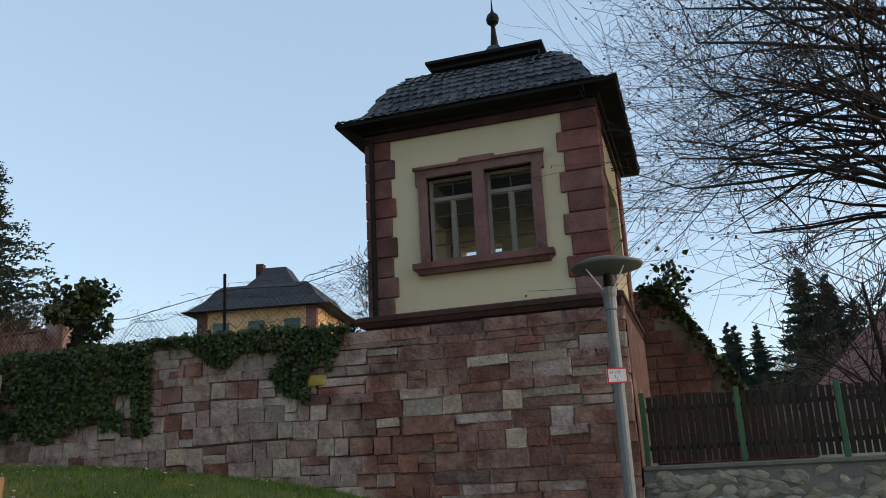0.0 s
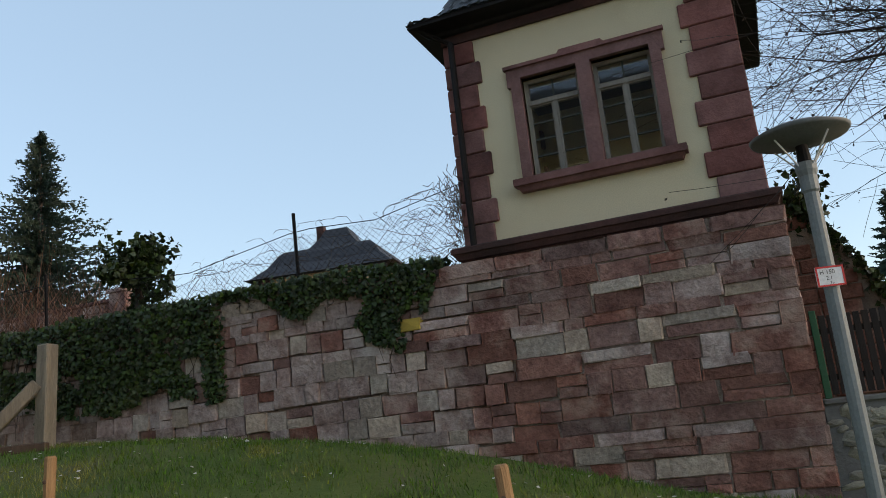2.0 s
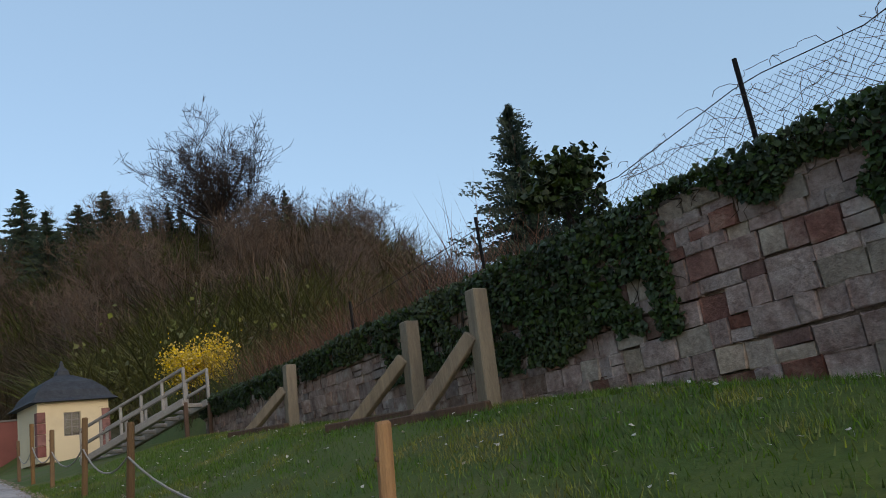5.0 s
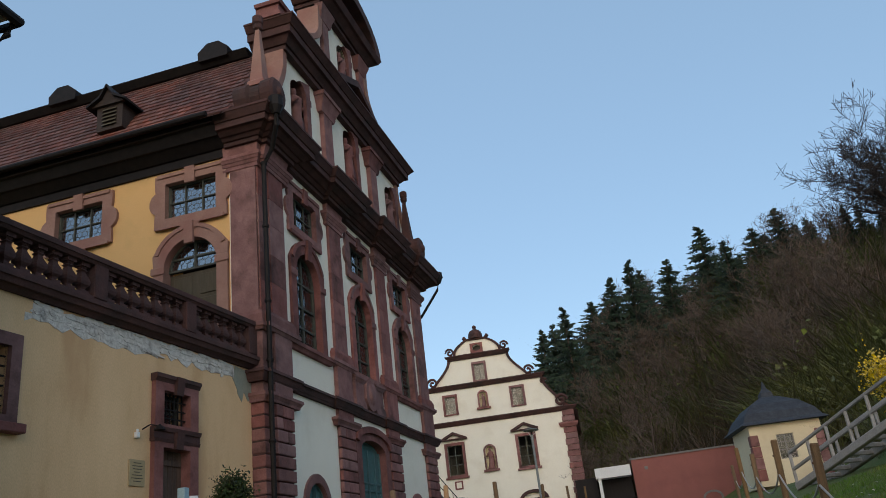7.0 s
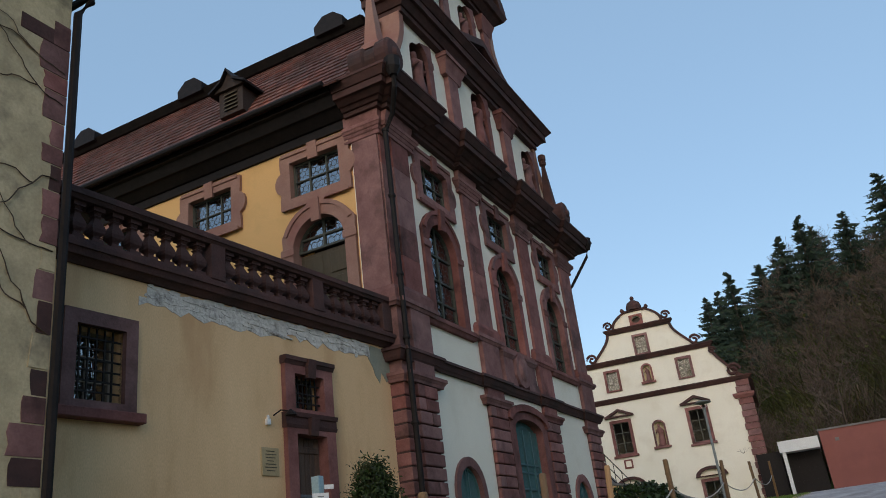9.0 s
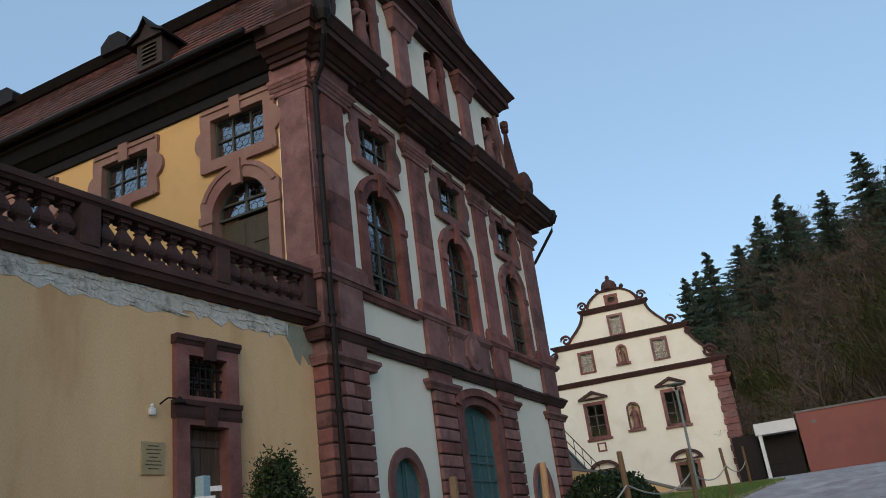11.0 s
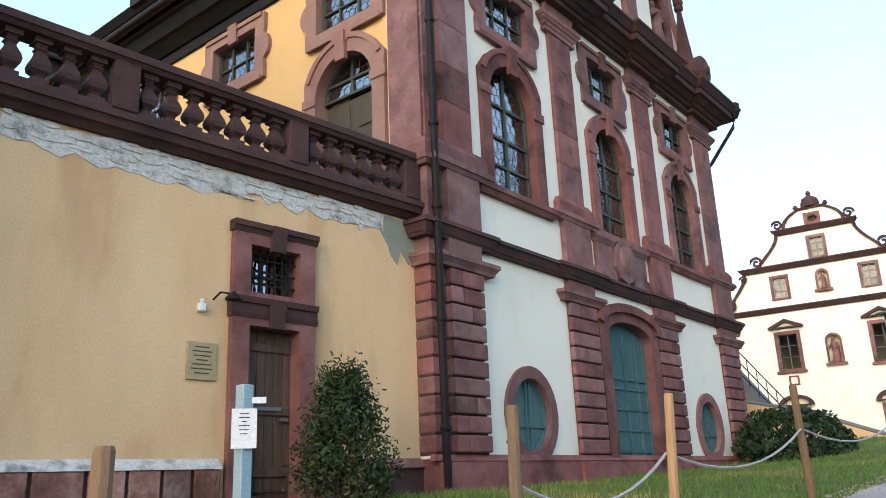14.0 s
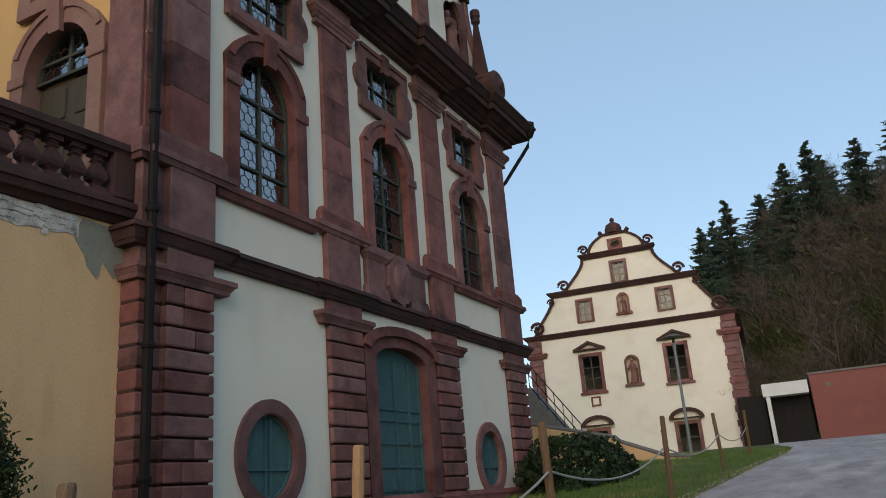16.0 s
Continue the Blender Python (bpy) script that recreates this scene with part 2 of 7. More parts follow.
# near-black tone that stands in for the shade of unlit rooms
DARKROOM = mat("room_shade_paint", (0.06, 0.05, 0.045), (0.08, 0.068, 0.06), 1, 0.9, 0.1, 20)
ROOFRED = mat("far_red_tile", (0.20, 0.08, 0.07), (0.16, 0.07, 0.06), 2, 0.85, 0.3, 8)
CONCRETE = mat("dark_concrete", (0.14, 0.13, 0.12), (0.19, 0.18, 0.165), 2, 0.9, 0.4, 20)
PALEWOOD = mat("far_white_panel", (0.66, 0.66, 0.64), (0.6, 0.6, 0.58), 2, 0.8, 0.05, 20)

# ---- building helpers ----


def part(name, bm, material, parent=None, label="", m=None, smooth=False):
    if m is not None:
        bmesh.ops.transform(bm, matrix=m, verts=bm.verts)
    me = bpy.data.meshes.new(name)
    bm.to_mesh(me)
    bm.free()
    for one in material if isinstance(material, (list, tuple)) else (material,):
        me.materials.append(one)
    if smooth:
        me.polygons.foreach_set("use_smooth", [True] * len(me.polygons))
    ob = new(name, me)
    ob.parent = parent
    if label:
        tagged(ob, label)
    return ob


def raw(name, verts, faces, material, parent=None, mats=None):
    me = bpy.data.meshes.new(name)
    me.from_pydata(verts, [], faces)
    for one in material if isinstance(material, (list, tuple)) else (material,):
        me.materials.append(one)
    if mats is not None:
        me.polygons.foreach_set("material_index", mats)
    me.update()
    ob = new(name, me)
    ob.parent = parent
    return ob


def thing(name, m, label, category, group="", kind=""):
    ob = new(name)
    ob.matrix_world = m
    return tagged(ob, label, category, group, kind)


def box(bm, x0, x1, y0, y1, z0, z1, bev=0.0, taper=0.0):
    c = ((x0 + x1) / 2, (y0 + y1) / 2, (z0 + z1) / 2)
    r = bmesh.ops.create_cube(bm, size=1, matrix=Matrix.Translation(c) @ Matrix.Diagonal((abs(x1 - x0), abs(y1 - y0), abs(z1 - z0), 1)))
    if bev:
        es = {e for v in r["verts"] for e in v.link_edges}
        bmesh.ops.bevel(bm, geom=list(es), offset=bev, segments=1, affect="EDGES")


def prism(bm, pts, x0, x1):
    """Profile of (y, z) points, drawn out along x."""
    a = [bm.verts.new((x0, y, z)) for y, z in pts]
    b = [bm.verts.new((x1, y, z)) for y, z in pts]
    n = len(pts)
    fs = [bm.faces.new(a), bm.faces.new(b[::-1])]
    for i in range(n):
        fs.append(bm.faces.new((a[i], b[i], b[(i + 1) % n], a[(i + 1) % n])))
    bmesh.ops.recalc_face_normals(bm, faces=fs)


def plate(bm, outer, holes, y0, y1):
    """Outline of (x, z) points with holes, filled and drawn out from y0 to y1."""
    es = []
    for loop in [outer, *holes]:
        vs = [bm.verts.new((x, y0, z)) for x, z in loop]
        es += [bm.edges.new((vs[i], vs[(i + 1) % len(vs)])) for i in range(len(vs))]
    r = bmesh.ops.triangle_fill(bm, use_beauty=True, use_dissolve=False, edges=es)
    fs = [f for f in r["geom"] if isinstance(f, bmesh.types.BMFace)]
    ex = bmesh.ops.extrude_face_region(bm, geom=fs)
    bmesh.ops.translate(bm, vec=(0, y1 - y0, 0), verts=[v for v in ex["geom"] if isinstance(v, bmesh.types.BMVert)])
    bmesh.ops.recalc_face_normals(bm, faces=bm.faces)


def lathe(bm, prof, n=12, cx=0, cy=0, square=False):
    """(radius, z) profile turned round the upright axis at cx, cy."""
    rings = []
    for r, z in prof:
        k = 4 if square else n
        off = math.pi / 4 if square else 0
        s = r * math.sqrt(2) if square else r
        rings.append([bm.verts.new((cx + s * math.cos(off + 2 * math.pi * i / k), cy + s * math.sin(off + 2 * math.pi * i / k), z)) for i in range(k)])
    fs = [bm.faces.new(rings[0][::-1]), bm.faces.new(rings[-1])]
    for a, b in zip(rings, rings[1:]):
        k = len(a)
        fs += [bm.faces.new((a[i], a[(i + 1) % k], b[(i + 1) % k], b[i])) for i in range(k)]
    bmesh.ops.recalc_face_normals(bm, faces=fs)


def tube(bm, pts, rad, n=6):
    """A tube through points; rad is one radius or one for each point."""
    pts = [Vector(p) for p in pts]
    rad = rad if isinstance(rad, (list, tuple)) else [rad] * len(pts)
    rings = []
    for i, p in enumerate(pts):
        d = (pts[min(i + 1, len(pts) - 1)] - pts[max(i - 1, 0)]).normalized()
        u = d.orthogonal().normalized() if abs(d.z) > 0.9 else d.cross(Vector((0, 0, 1))).normalized()
        w = d.cross(u)
        rings.append([bm.verts.new(p + (u * math.cos(2 * math.pi * k / n) + w * math.sin(2 * math.pi * k / n)) * rad[i]) for k in range(n)])
    for a, b in zip(rings, rings[1:]):
        for k in range(n):
            bm.faces.new((a[k], a[(k + 1) % n], b[(k + 1) % n], b[k]))
    bm.faces.new(rings[0][::-1])
    bm.faces.new(rings[-1])


def rect(x0, x1, z0, z1):
    return [(x0, z0), (x1, z0), (x1, z1), (x0, z1)]


def arch(x0, x1, z0, spring, rise=None, n=14):
    c, r = (x0 + x1) / 2, (x1 - x0) / 2
    h = r if rise is None else rise
    return [(x0, z0), (x1, z0)] + [(c + r * math.cos(math.pi * i / n), spring + h * math.sin(math.pi * i / n)) for i in range(n + 1)]


def ring(cx, cz, rx, rz=None, n=28):
    return [(cx + rx * math.cos(2 * math.pi * i / n), cz + (rz or rx) * math.sin(2 * math.pi * i / n)) for i in range(n)]


def moulding(bm, x0, x1, steps, back=0.0, ends=True):
    """A stack of (z0, z1, projection at the bottom, projection at the top) strips with returned ends."""
    rings = []
    for z0, z1, p0, p1 in steps:
        for z, p in ((z0, p0), (z1, p1)):
            e = p if ends else 0
            rings.append([bm.verts.new(q) for q in ((x0 - e, -p, z), (x1 + e, -p, z), (x1 + e, back, z), (x0 - e, back, z))])
    bm.faces.new(rings[0][::-1])
    bm.faces.new(rings[-1])
    for a, b in zip(rings, rings[1:]):
        for i in range(4):
            bm.faces.new((a[i], a[(i + 1) % 4], b[(i + 1) % 4], b[i]))


B = bmesh.new


def interp(v, table):
    for (a, fa), (b, fb) in zip(table, table[1:]):
        if v <= b:
            k = min(1, max(0, (v - a) / (b - a)))
            return fa + (fb - fa) * k
    return table[-1][1]


def smooth01(v):
    v = min(1, max(0, v))
    return v * v * (3 - 2 * v)


ROAD_Z = [(-400, -6.0), (-60, -3.0), (-23, -1.85), (-19.5, -1.85), (-16.5, -1.58), (-13, -1.2), (-9, -0.72), (0, 0.05), (20, 1.35), (43, 2.35), (70, 3.2), (400, 4)]
CHURCH_Z = [(-60, -2.6), (-20, -1.2), (-10, 0.1), (-3, 0.36), (0, 0.4), (2.2, 0.44), (7, 0.58), (12, 0.82), (20, 1.5), (43, 2.4), (80, 3)]
FOOT_Z = [(-60, -3.0), (-26, -1.9), (-21, -1.45), (-20, -1.25), (-17.8, -0.67), (-16.3, -0.4), (-13.7, -0.06), (-10.2, 0.14), (-3.4, 0.6), (4, 1.1), (20, 1.9), (43, 2.6), (80, 3.4)]
TERRACE_Z = [(-60, -2.6), (-21.9, -1.6), (-21.7, 1.6), (-17, 1.85), (5, 1.95), (8, 2.0), (43, 3.0), (80, 4)]


def hill(x, y):
    r, az = math.hypot(x, y + 10), math.degrees(math.atan2(x, y + 10))
    m = smooth01((az + 16) / 22) * (1 - 0.82 * smooth01((az - 30) / 20)) * (0.92 + 0.08 * smooth01((az + 2) / 18))
    start = 60 - 22 * smooth01((az - 5) / 18)
    return 24.5 * m * smooth01((r - start) / (104 - start))


def ground_z(x, y):
    road = interp(y, ROAD_Z)
    if x < 4.8:
        z = road + (interp(y, CHURCH_Z) - road) * smooth01((4.8 - x) / 4.5)
    elif x <= 10:
        z = road
    elif x <= 15.3:
        z = road + (interp(y, FOOT_Z) - road) * smooth01((x - 10) / 4.6) ** 0.9
    elif x >= 15.6 :
        z = interp(y, TERRACE_Z)
    else:
        z = interp(y, FOOT_Z)
    return z + hill(x, y)


# ---- ground ----
def build_ground():
    def line(*runs):
        out = []
        for a, b, s in runs:
            n = max(1, round((b - a) / s))
            out += [a + (b - a) * i / n for i in range(n)]
        return out + [runs[-1][1]]
    xs = line((-1500, -300, 300), (-300, -60, 40), (-60, -4, 8), (-4, 4, 0.8), (4, 10, 1.0), (10, 15.2, 0.52), (15.2, 15.45, 0.25), (15.45, 15.75, 0.3), (15.75, 40, 3), (40, 240, 10), (240, 1500, 200))
    ys = line((-1500, -300, 300), (-300, -60, 40), (-60, -26, 4), (-26, -21.9, 0.9), (-21.9, -21.7, 0.2), (-21.7, 12, 0.9), (12, 60, 3), (60, 260, 10), (260, 1500, 200))
    rng = random.Random(5)
    verts = [(x, y, ground_z(x, y) + (rng.uniform(-0.03, 0.03) if 10.5 < x < 15 and -30 < y < 20 else 0)) for y in ys for x in xs]
    faces, mats = [], []
    for j in range(len(ys) - 1):
        for i in range(len(xs) - 1):
            faces.append((j * len(xs) + i, j * len(xs) + i + 1, (j + 1) * len(xs) + i + 1, (j + 1) * len(xs) + i))
            cx, cy = (xs[i] + xs[i + 1]) / 2, (ys[j] + ys[j + 1]) / 2
            mats.append(1 if cx > 15.6 and cy > -22 or math.hypot(cx, cy) > 70 else 0)
    ob = raw("ground", verts, faces, [GRASSGROUND, WOODFLOOR], mats=mats)
    ob.data.polygons.foreach_set("use_smooth", [True] * len(faces))
    tagged(ob, "sloping green grass ground rising to a wooded hillside", "ground", kind="structure")
    # the lane, a strip lying on the ground
    verts, faces = [], []
    yy = line((-60, -30, 2), (-30, 50, 0.5))
    cols = 15
    for y in yy:
        x0 = interp(y, ROAD_LEFT) + 0.12 * noise.noise((y * 0.7, 3, 0))
        x1 = interp(y, ROAD_RIGHT) + 0.12 * noise.noise((y * 0.7, 9, 0))
        for k in range(cols + 1):
            x = x0 + (x1 - x0) * k / cols
            edge = -0.03 if k in (0, cols) else 0.025
            verts.append((x, y, ground_z(x, y) + edge))
    for j in range(len(yy) - 1):
        for k in range(cols):
            a = j * (cols + 1) + k
            faces.append((a, a + 1, a + cols + 2, a + cols + 1))
    ob = raw("road", verts, faces, ROADMAT)
    ob.data.polygons.foreach_set("use_smooth", [True] * len(faces))
    tagged(ob, "pale grey gravelly asphalt lane going uphill", "road", kind="structure")


ROAD_LEFT = [(-60, 1), (-20, 2.0), (-12, 4.5), (0, 4.75), (14, 5.1), (20, 5.4), (30, 4.8), (43, 2.5)]
ROAD_RIGHT = [(-60, 9), (-20, 9.6), (0, 10.0), (12, 10.3), (30, 10.5), (43, 11.5)]
build_ground()


# ---- windows and surrounds ----
def hex_lead(bm, x0, x1, z0, z1, s, y, inside):
    w = 0.007
    dx, dz = s * math.sqrt(3), s * 1.5
    j, z = 0, z0
    while z < z1 + s:
        x = x0 + (dx / 2 if j % 2 else 0)
        while x < x1 + dx:
            c = [(x + s * math.sin(math.pi / 3 * k), z + s * math.cos(math.pi / 3 * k)) for k in range(4)]
            for a, b in zip(c, c[1:]):
                if inside(*a) and inside(*b):
                    d = Vector((b[0] - a[0], b[1] - a[1])).normalized() * w
                    vs = [bm.verts.new(p) for p in ((a[0] - d.y, y, a[1] + d.x), (a[0] + d.y, y, a[1] - d.x), (b[0] + d.y, y, b[1] - d.x), (b[0] - d.y, y, b[1] + d.x))]
                    bm.faces.new(vs)
            x += dx
        z += dz
        j += 1


def glazing(parent, outline, y, xs, zs, m=None, hexes=0.0, frame=DARKFRAME, bar=0.03, glass=None, edge=0.05):
    """Pane, frame and bars set in an opening; xs and zs give the bars."""
    lo_x, hi_x = min(p[0] for p in outline), max(p[0] for p in outline)
    lo_z, hi_z = min(p[1] for p in outline), max(p[1] for p in outline)
    cx, cz = (lo_x + hi_x) / 2, (lo_z + hi_z) / 2
    win = B()
    inner = [(cx + (x - cx) * (1 - 2 * edge / (hi_x - lo_x)), cz + (z - cz) * (1 - 2 * edge / (hi_z - lo_z))) for x, z in outline]
    plate(win, outline, [inner], y - 0.05, y + 0.05)
    w = part("window", win, frame, parent, m=m)
    bm = B()
    plate(bm, outline, [], y, y + 0.012)
    g = part("pane", bm, glass or GLASS, w, m=m)
    g.visible_shadow = False
    curved = len(outline) > 6

    def top(x):
        if not curved:
            return hi_z
        r = (hi_x - lo_x) / 2
        spring = hi_z - r if hi_z - lo_z > 2.2 * r else cz
        return spring + math.sqrt(max(0, r * r - (x - cx) ** 2)) if hi_z - lo_z > 2.2 * r else cz + (hi_z - cz) * math.sqrt(max(0, 1 - ((x - cx) / r) ** 2))

    def bottom(x):
        if curved and hi_z - lo_z < 2.2 * (hi_x - lo_x) / 2:
            return cz - (top(x) - cz)
        return lo_z
    bm = B()
    for x in xs:
        box(bm, x - bar, x + bar, y - 0.04, y - 0.002, bottom(x), top(x))
    for z in zs:
        half = (hi_x - lo_x) / 2
        if curved and z > hi_z - half:
            half = math.sqrt(max(0.01, half ** 2 - (z - (hi_z - half)) ** 2))
        box(bm, cx - half, cx + half, y - 0.045, y - 0.003, z - bar * 0.8, z + bar * 0.8)
    if xs or zs:
        part("glazing_bar", bm, frame, w, m=m)
    if hexes:
        bm = B()
        hex_lead(bm, lo_x, hi_x, lo_z, hi_z, hexes, y - 0.006, lambda x, z: lo_x < x < hi_x and bottom(x) < z < top(x))
        part("lead_came", bm, LEAD, w, "fine hexagonal lead lattice", m=m)
    return w


def church_tall_window(parent, c, m=None, door=False, mt=None):
    """Arched window at c with an eared sandstone surround, keystone and sill."""
    mt = mt or RED
    z0 = 5.85 if not door else 5.0
    op = arch(c - 0.77, c + 0.77, z0, 7.82)
    n = 14
    outer = [(c - 1.08, z0), (c + 1.08, z0), (c + 1.08, 7.95), (c + 1.1, 8.25)]
    outer += [(c + 1.12 * math.cos(a), 7.92 + 1.02 * math.sin(a)) for a in (0.5, 0.75, 1.0, 1.25)]
    outer += [(c - x + c, z) for x, z in outer[:1:-1]]
    sur = B()
    plate(sur, outer, [op], -0.14, 0.34)
    s = part("window_surround", sur, mt, parent, m=m)
    for k in (-1, 1):
        bm = B()
        box(bm, c + k * 0.93 - 0.2, c + k * 0.93 + 0.2, -0.2, -0.13, 7.72, 7.92, 0.02)
        part("impost", bm, mt, s, m=m)
    bm = B()
    prism(bm, [(-0.26, 8.42), (-0.32, 9.02), (-0.12, 9.02), (-0.12, 8.42)], c - 0.13, c + 0.13)
    part("keystone", bm, mt, s, m=m)
    # raised band that follows the head
    bm = B()
    head = [(c + 1.1 * math.cos(a), 7.92 + 1.05 * math.sin(a)) for a in [0.35 + i * (math.pi - 0.7) / 12 for i in range(13)]]
    inn = [(c + 0.98 * math.cos(a), 7.92 + 0.94 * math.sin(a)) for a in [0.35 + i * (math.pi - 0.7) / 12 for i in range(13)]]
    plate(bm, head + inn[::-1], [], -0.2, -0.13)
    part("head_moulding", bm, mt, s, m=m)
    if not door:
        bm = B()
        moulding(bm, c - 1.1, c + 1.1, [(5.62, 5.72, 0.16, 0.24), (5.72, 5.83, 0.28, 0.28)], 0.1)
        part("window_sill", bm, mt, s, m=m)
        glazing(parent, op, 0.17, [c], [6.45, 7.05, 7.75], m, 0.115)
    else:
        leaf = B()
        box(leaf, c - 0.77, c + 0.77, 0.24, 0.32, z0, 7.75)
        dr = part("terrace_door", leaf, OLIVEWOOD, parent, "olive-brown panelled double door", m=m)
        for k in (-1, 1):
            for a, b in ((5.2, 5.9), (6.05, 7.0), (7.1, 7.65)):
                pan = B()
                box(pan, c + k * 0.38 - 0.27, c + k * 0.38 + 0.27, 0.21, 0.245, a, b, 0.015)
                part("panel", pan, OLIVEWOOD, dr, m=m)
        glazing(parent, [(c - 0.77, 7.8), (c + 0.77, 7.8)] + arch(c - 0.77, c + 0.77, 7.8, 7.82)[2:], 0.2, [c], [8.15], m, 0.1)


def church_upper_window(parent, c, m=None, mt=None):
    """Square window at c in a surround with round ears, keystone and shaped apron."""
    mt = mt or RED
    z0, z1 = 9.28, 10.31
    op = rect(c - 0.76, c + 0.76, z0, z1)
    o = [(c - 0.98, 9.02), (c + 0.98, 9.02), (c + 0.98, 9.32)]
    o += [(c + 0.86 + 0.27 * math.cos(a), 9.78 + 0.34 * math.sin(a)) for a in (-1.2, -0.7, -0.25, 0.25, 0.7, 1.2)]
    o += [(c + 0.98, 10.22), (c + 0.98, 10.58)]
    o += [(2 * c - x, z) for x, z in o[::-1]][:-1]
    bm = B()
    plate(bm, [(c + (x - c) * 1.1, z) for x, z in o], [op], -0.13, 0.26)
    s = part("window_surround", bm, mt, parent, m=m)
    bm = B()
    plate(bm, rect(c - 1.0, c + 1.0, 10.50, 10.60), [], -0.2, -0.12)
    box(bm, c - 0.62, c + 0.62, -0.165, -0.12, 10.30, 10.36)
    part("head_moulding", bm, mt, s, m=m)
    bm = B()
    prism(bm, [(-0.2, 10.2), (-0.25, 10.66), (-0.1, 10.66), (-0.1, 10.2)], c - 0.15, c + 0.15)
    part("keystone", bm, mt, s, m=m)
    bm = B()
    plate(bm, [(c - 1.0, 8.98), (c - 0.3, 8.98), (c - 0.15, 8.8), (c + 0.15, 8.8), (c + 0.3, 8.98), (c + 1.0, 8.98), (c + 1.0, 9.08), (c - 1.0, 9.08)], [], -0.19, -0.1)
    part("apron", bm, mt, s, m=m)
    glazing(parent, op, 0.13, [c - 0.26, c + 0.26], [z0 + 0.5], m, 0.095, bar=0.018)


def statue(name, parent, x, y, z, h, m=None):
    """A robed figure as one plain stone mesh."""
    bm = B()
    k = h / 1.7
    prof = [(0.30, 0), (0.28, 0.1), (0.24, 0.5), (0.20, 0.85), (0.24, 1.15), (0.25, 1.3), (0.16, 1.42), (0.07, 1.46), (0.09, 1.5), (0.115, 1.58), (0.10, 1.68), (0.03, 1.72)]
    lathe(bm, [(r * k, q * k) for r, q in prof], 12)
    for v in bm.verts:
        a = math.atan2(v.co.y, v.co.x)
        if v.co.z < 1.3 * k:
            f = 1 + 0.16 * math.sin(5 * a + v.co.z * 3)
            v.co.x *= f
            v.co.y *= f
        v.co.x += 0.07 * k * math.sin(v.co.z * 2.2 / k)
    tube(bm, [(0.2 * k, 0, 1.28 * k), (0.30 * k, -0.08 * k, 1.0 * k), (0.08 * k, -0.26 * k, 0.95 * k)], [0.07 * k, 0.065 * k, 0.05 * k])
    tube(bm, [(-0.2 * k, 0, 1.28 * k), (-0.32 * k, -0.05 * k, 1.02 * k), (-0.2 * k, -0.25 * k, 1.2 * k)], [0.07 * k, 0.065 * k, 0.05 * k])
    box(bm, -0.3 * k, 0.3 * k, -0.25 * k, 0.25 * k, -0.12 * k, 0.02)
    bmesh.ops.translate(bm, verts=bm.verts, vec=(x, y, z + 0.1 * k))
    return part(name, bm, RED, parent, "weathered red sandstone figure in a niche", m=m, smooth=True)


def niche(parent, c, z0, z1, m=None, w=0.42, h=None):
    """Eared stone frame round an arched niche with a figure."""
    op = arch(c - w, c + w, z0, z1 - w)
    bm = B()
    o = [(c - w - 0.3, z0 - 0.15), (c + w + 0.3, z0 - 0.15), (c + w + 0.3, z1 - w - 0.1), (c + w + 0.38, z1 - w - 0.1), (c + w + 0.38, z1 - w + 0.12), (c + w + 0.3, z1 - w + 0.12), (c + w + 0.3, z1 + 0.25), (c + 0.2, z1 + 0.25), (c + 0.15, z1 + 0.35)]
    o += [(2 * c - x, z) for x, z in o[::-1]]
    plate(bm, o, [op], -0.14, 0.0)
    s = part("niche_frame", bm, RED, parent, m=m)
    bm = B()
    plate(bm, op, [], 0.38, 0.42)
    inner = arch(c - w, c + w, z0, z1 - w)
    vs = [(bm.verts.new((x, -0.02, z)), bm.verts.new((x, 0.4, z))) for x, z in inner]
    for (a, b), (d, e) in zip(vs, vs[1:] + vs[:1]):
        bm.faces.new((a, b, e, d))
    part("niche_back", bm, REDDARK, s, m=m)
    statue("statue", parent, c, 0.1, z0, h or (z1 - z0) * 0.82, m)


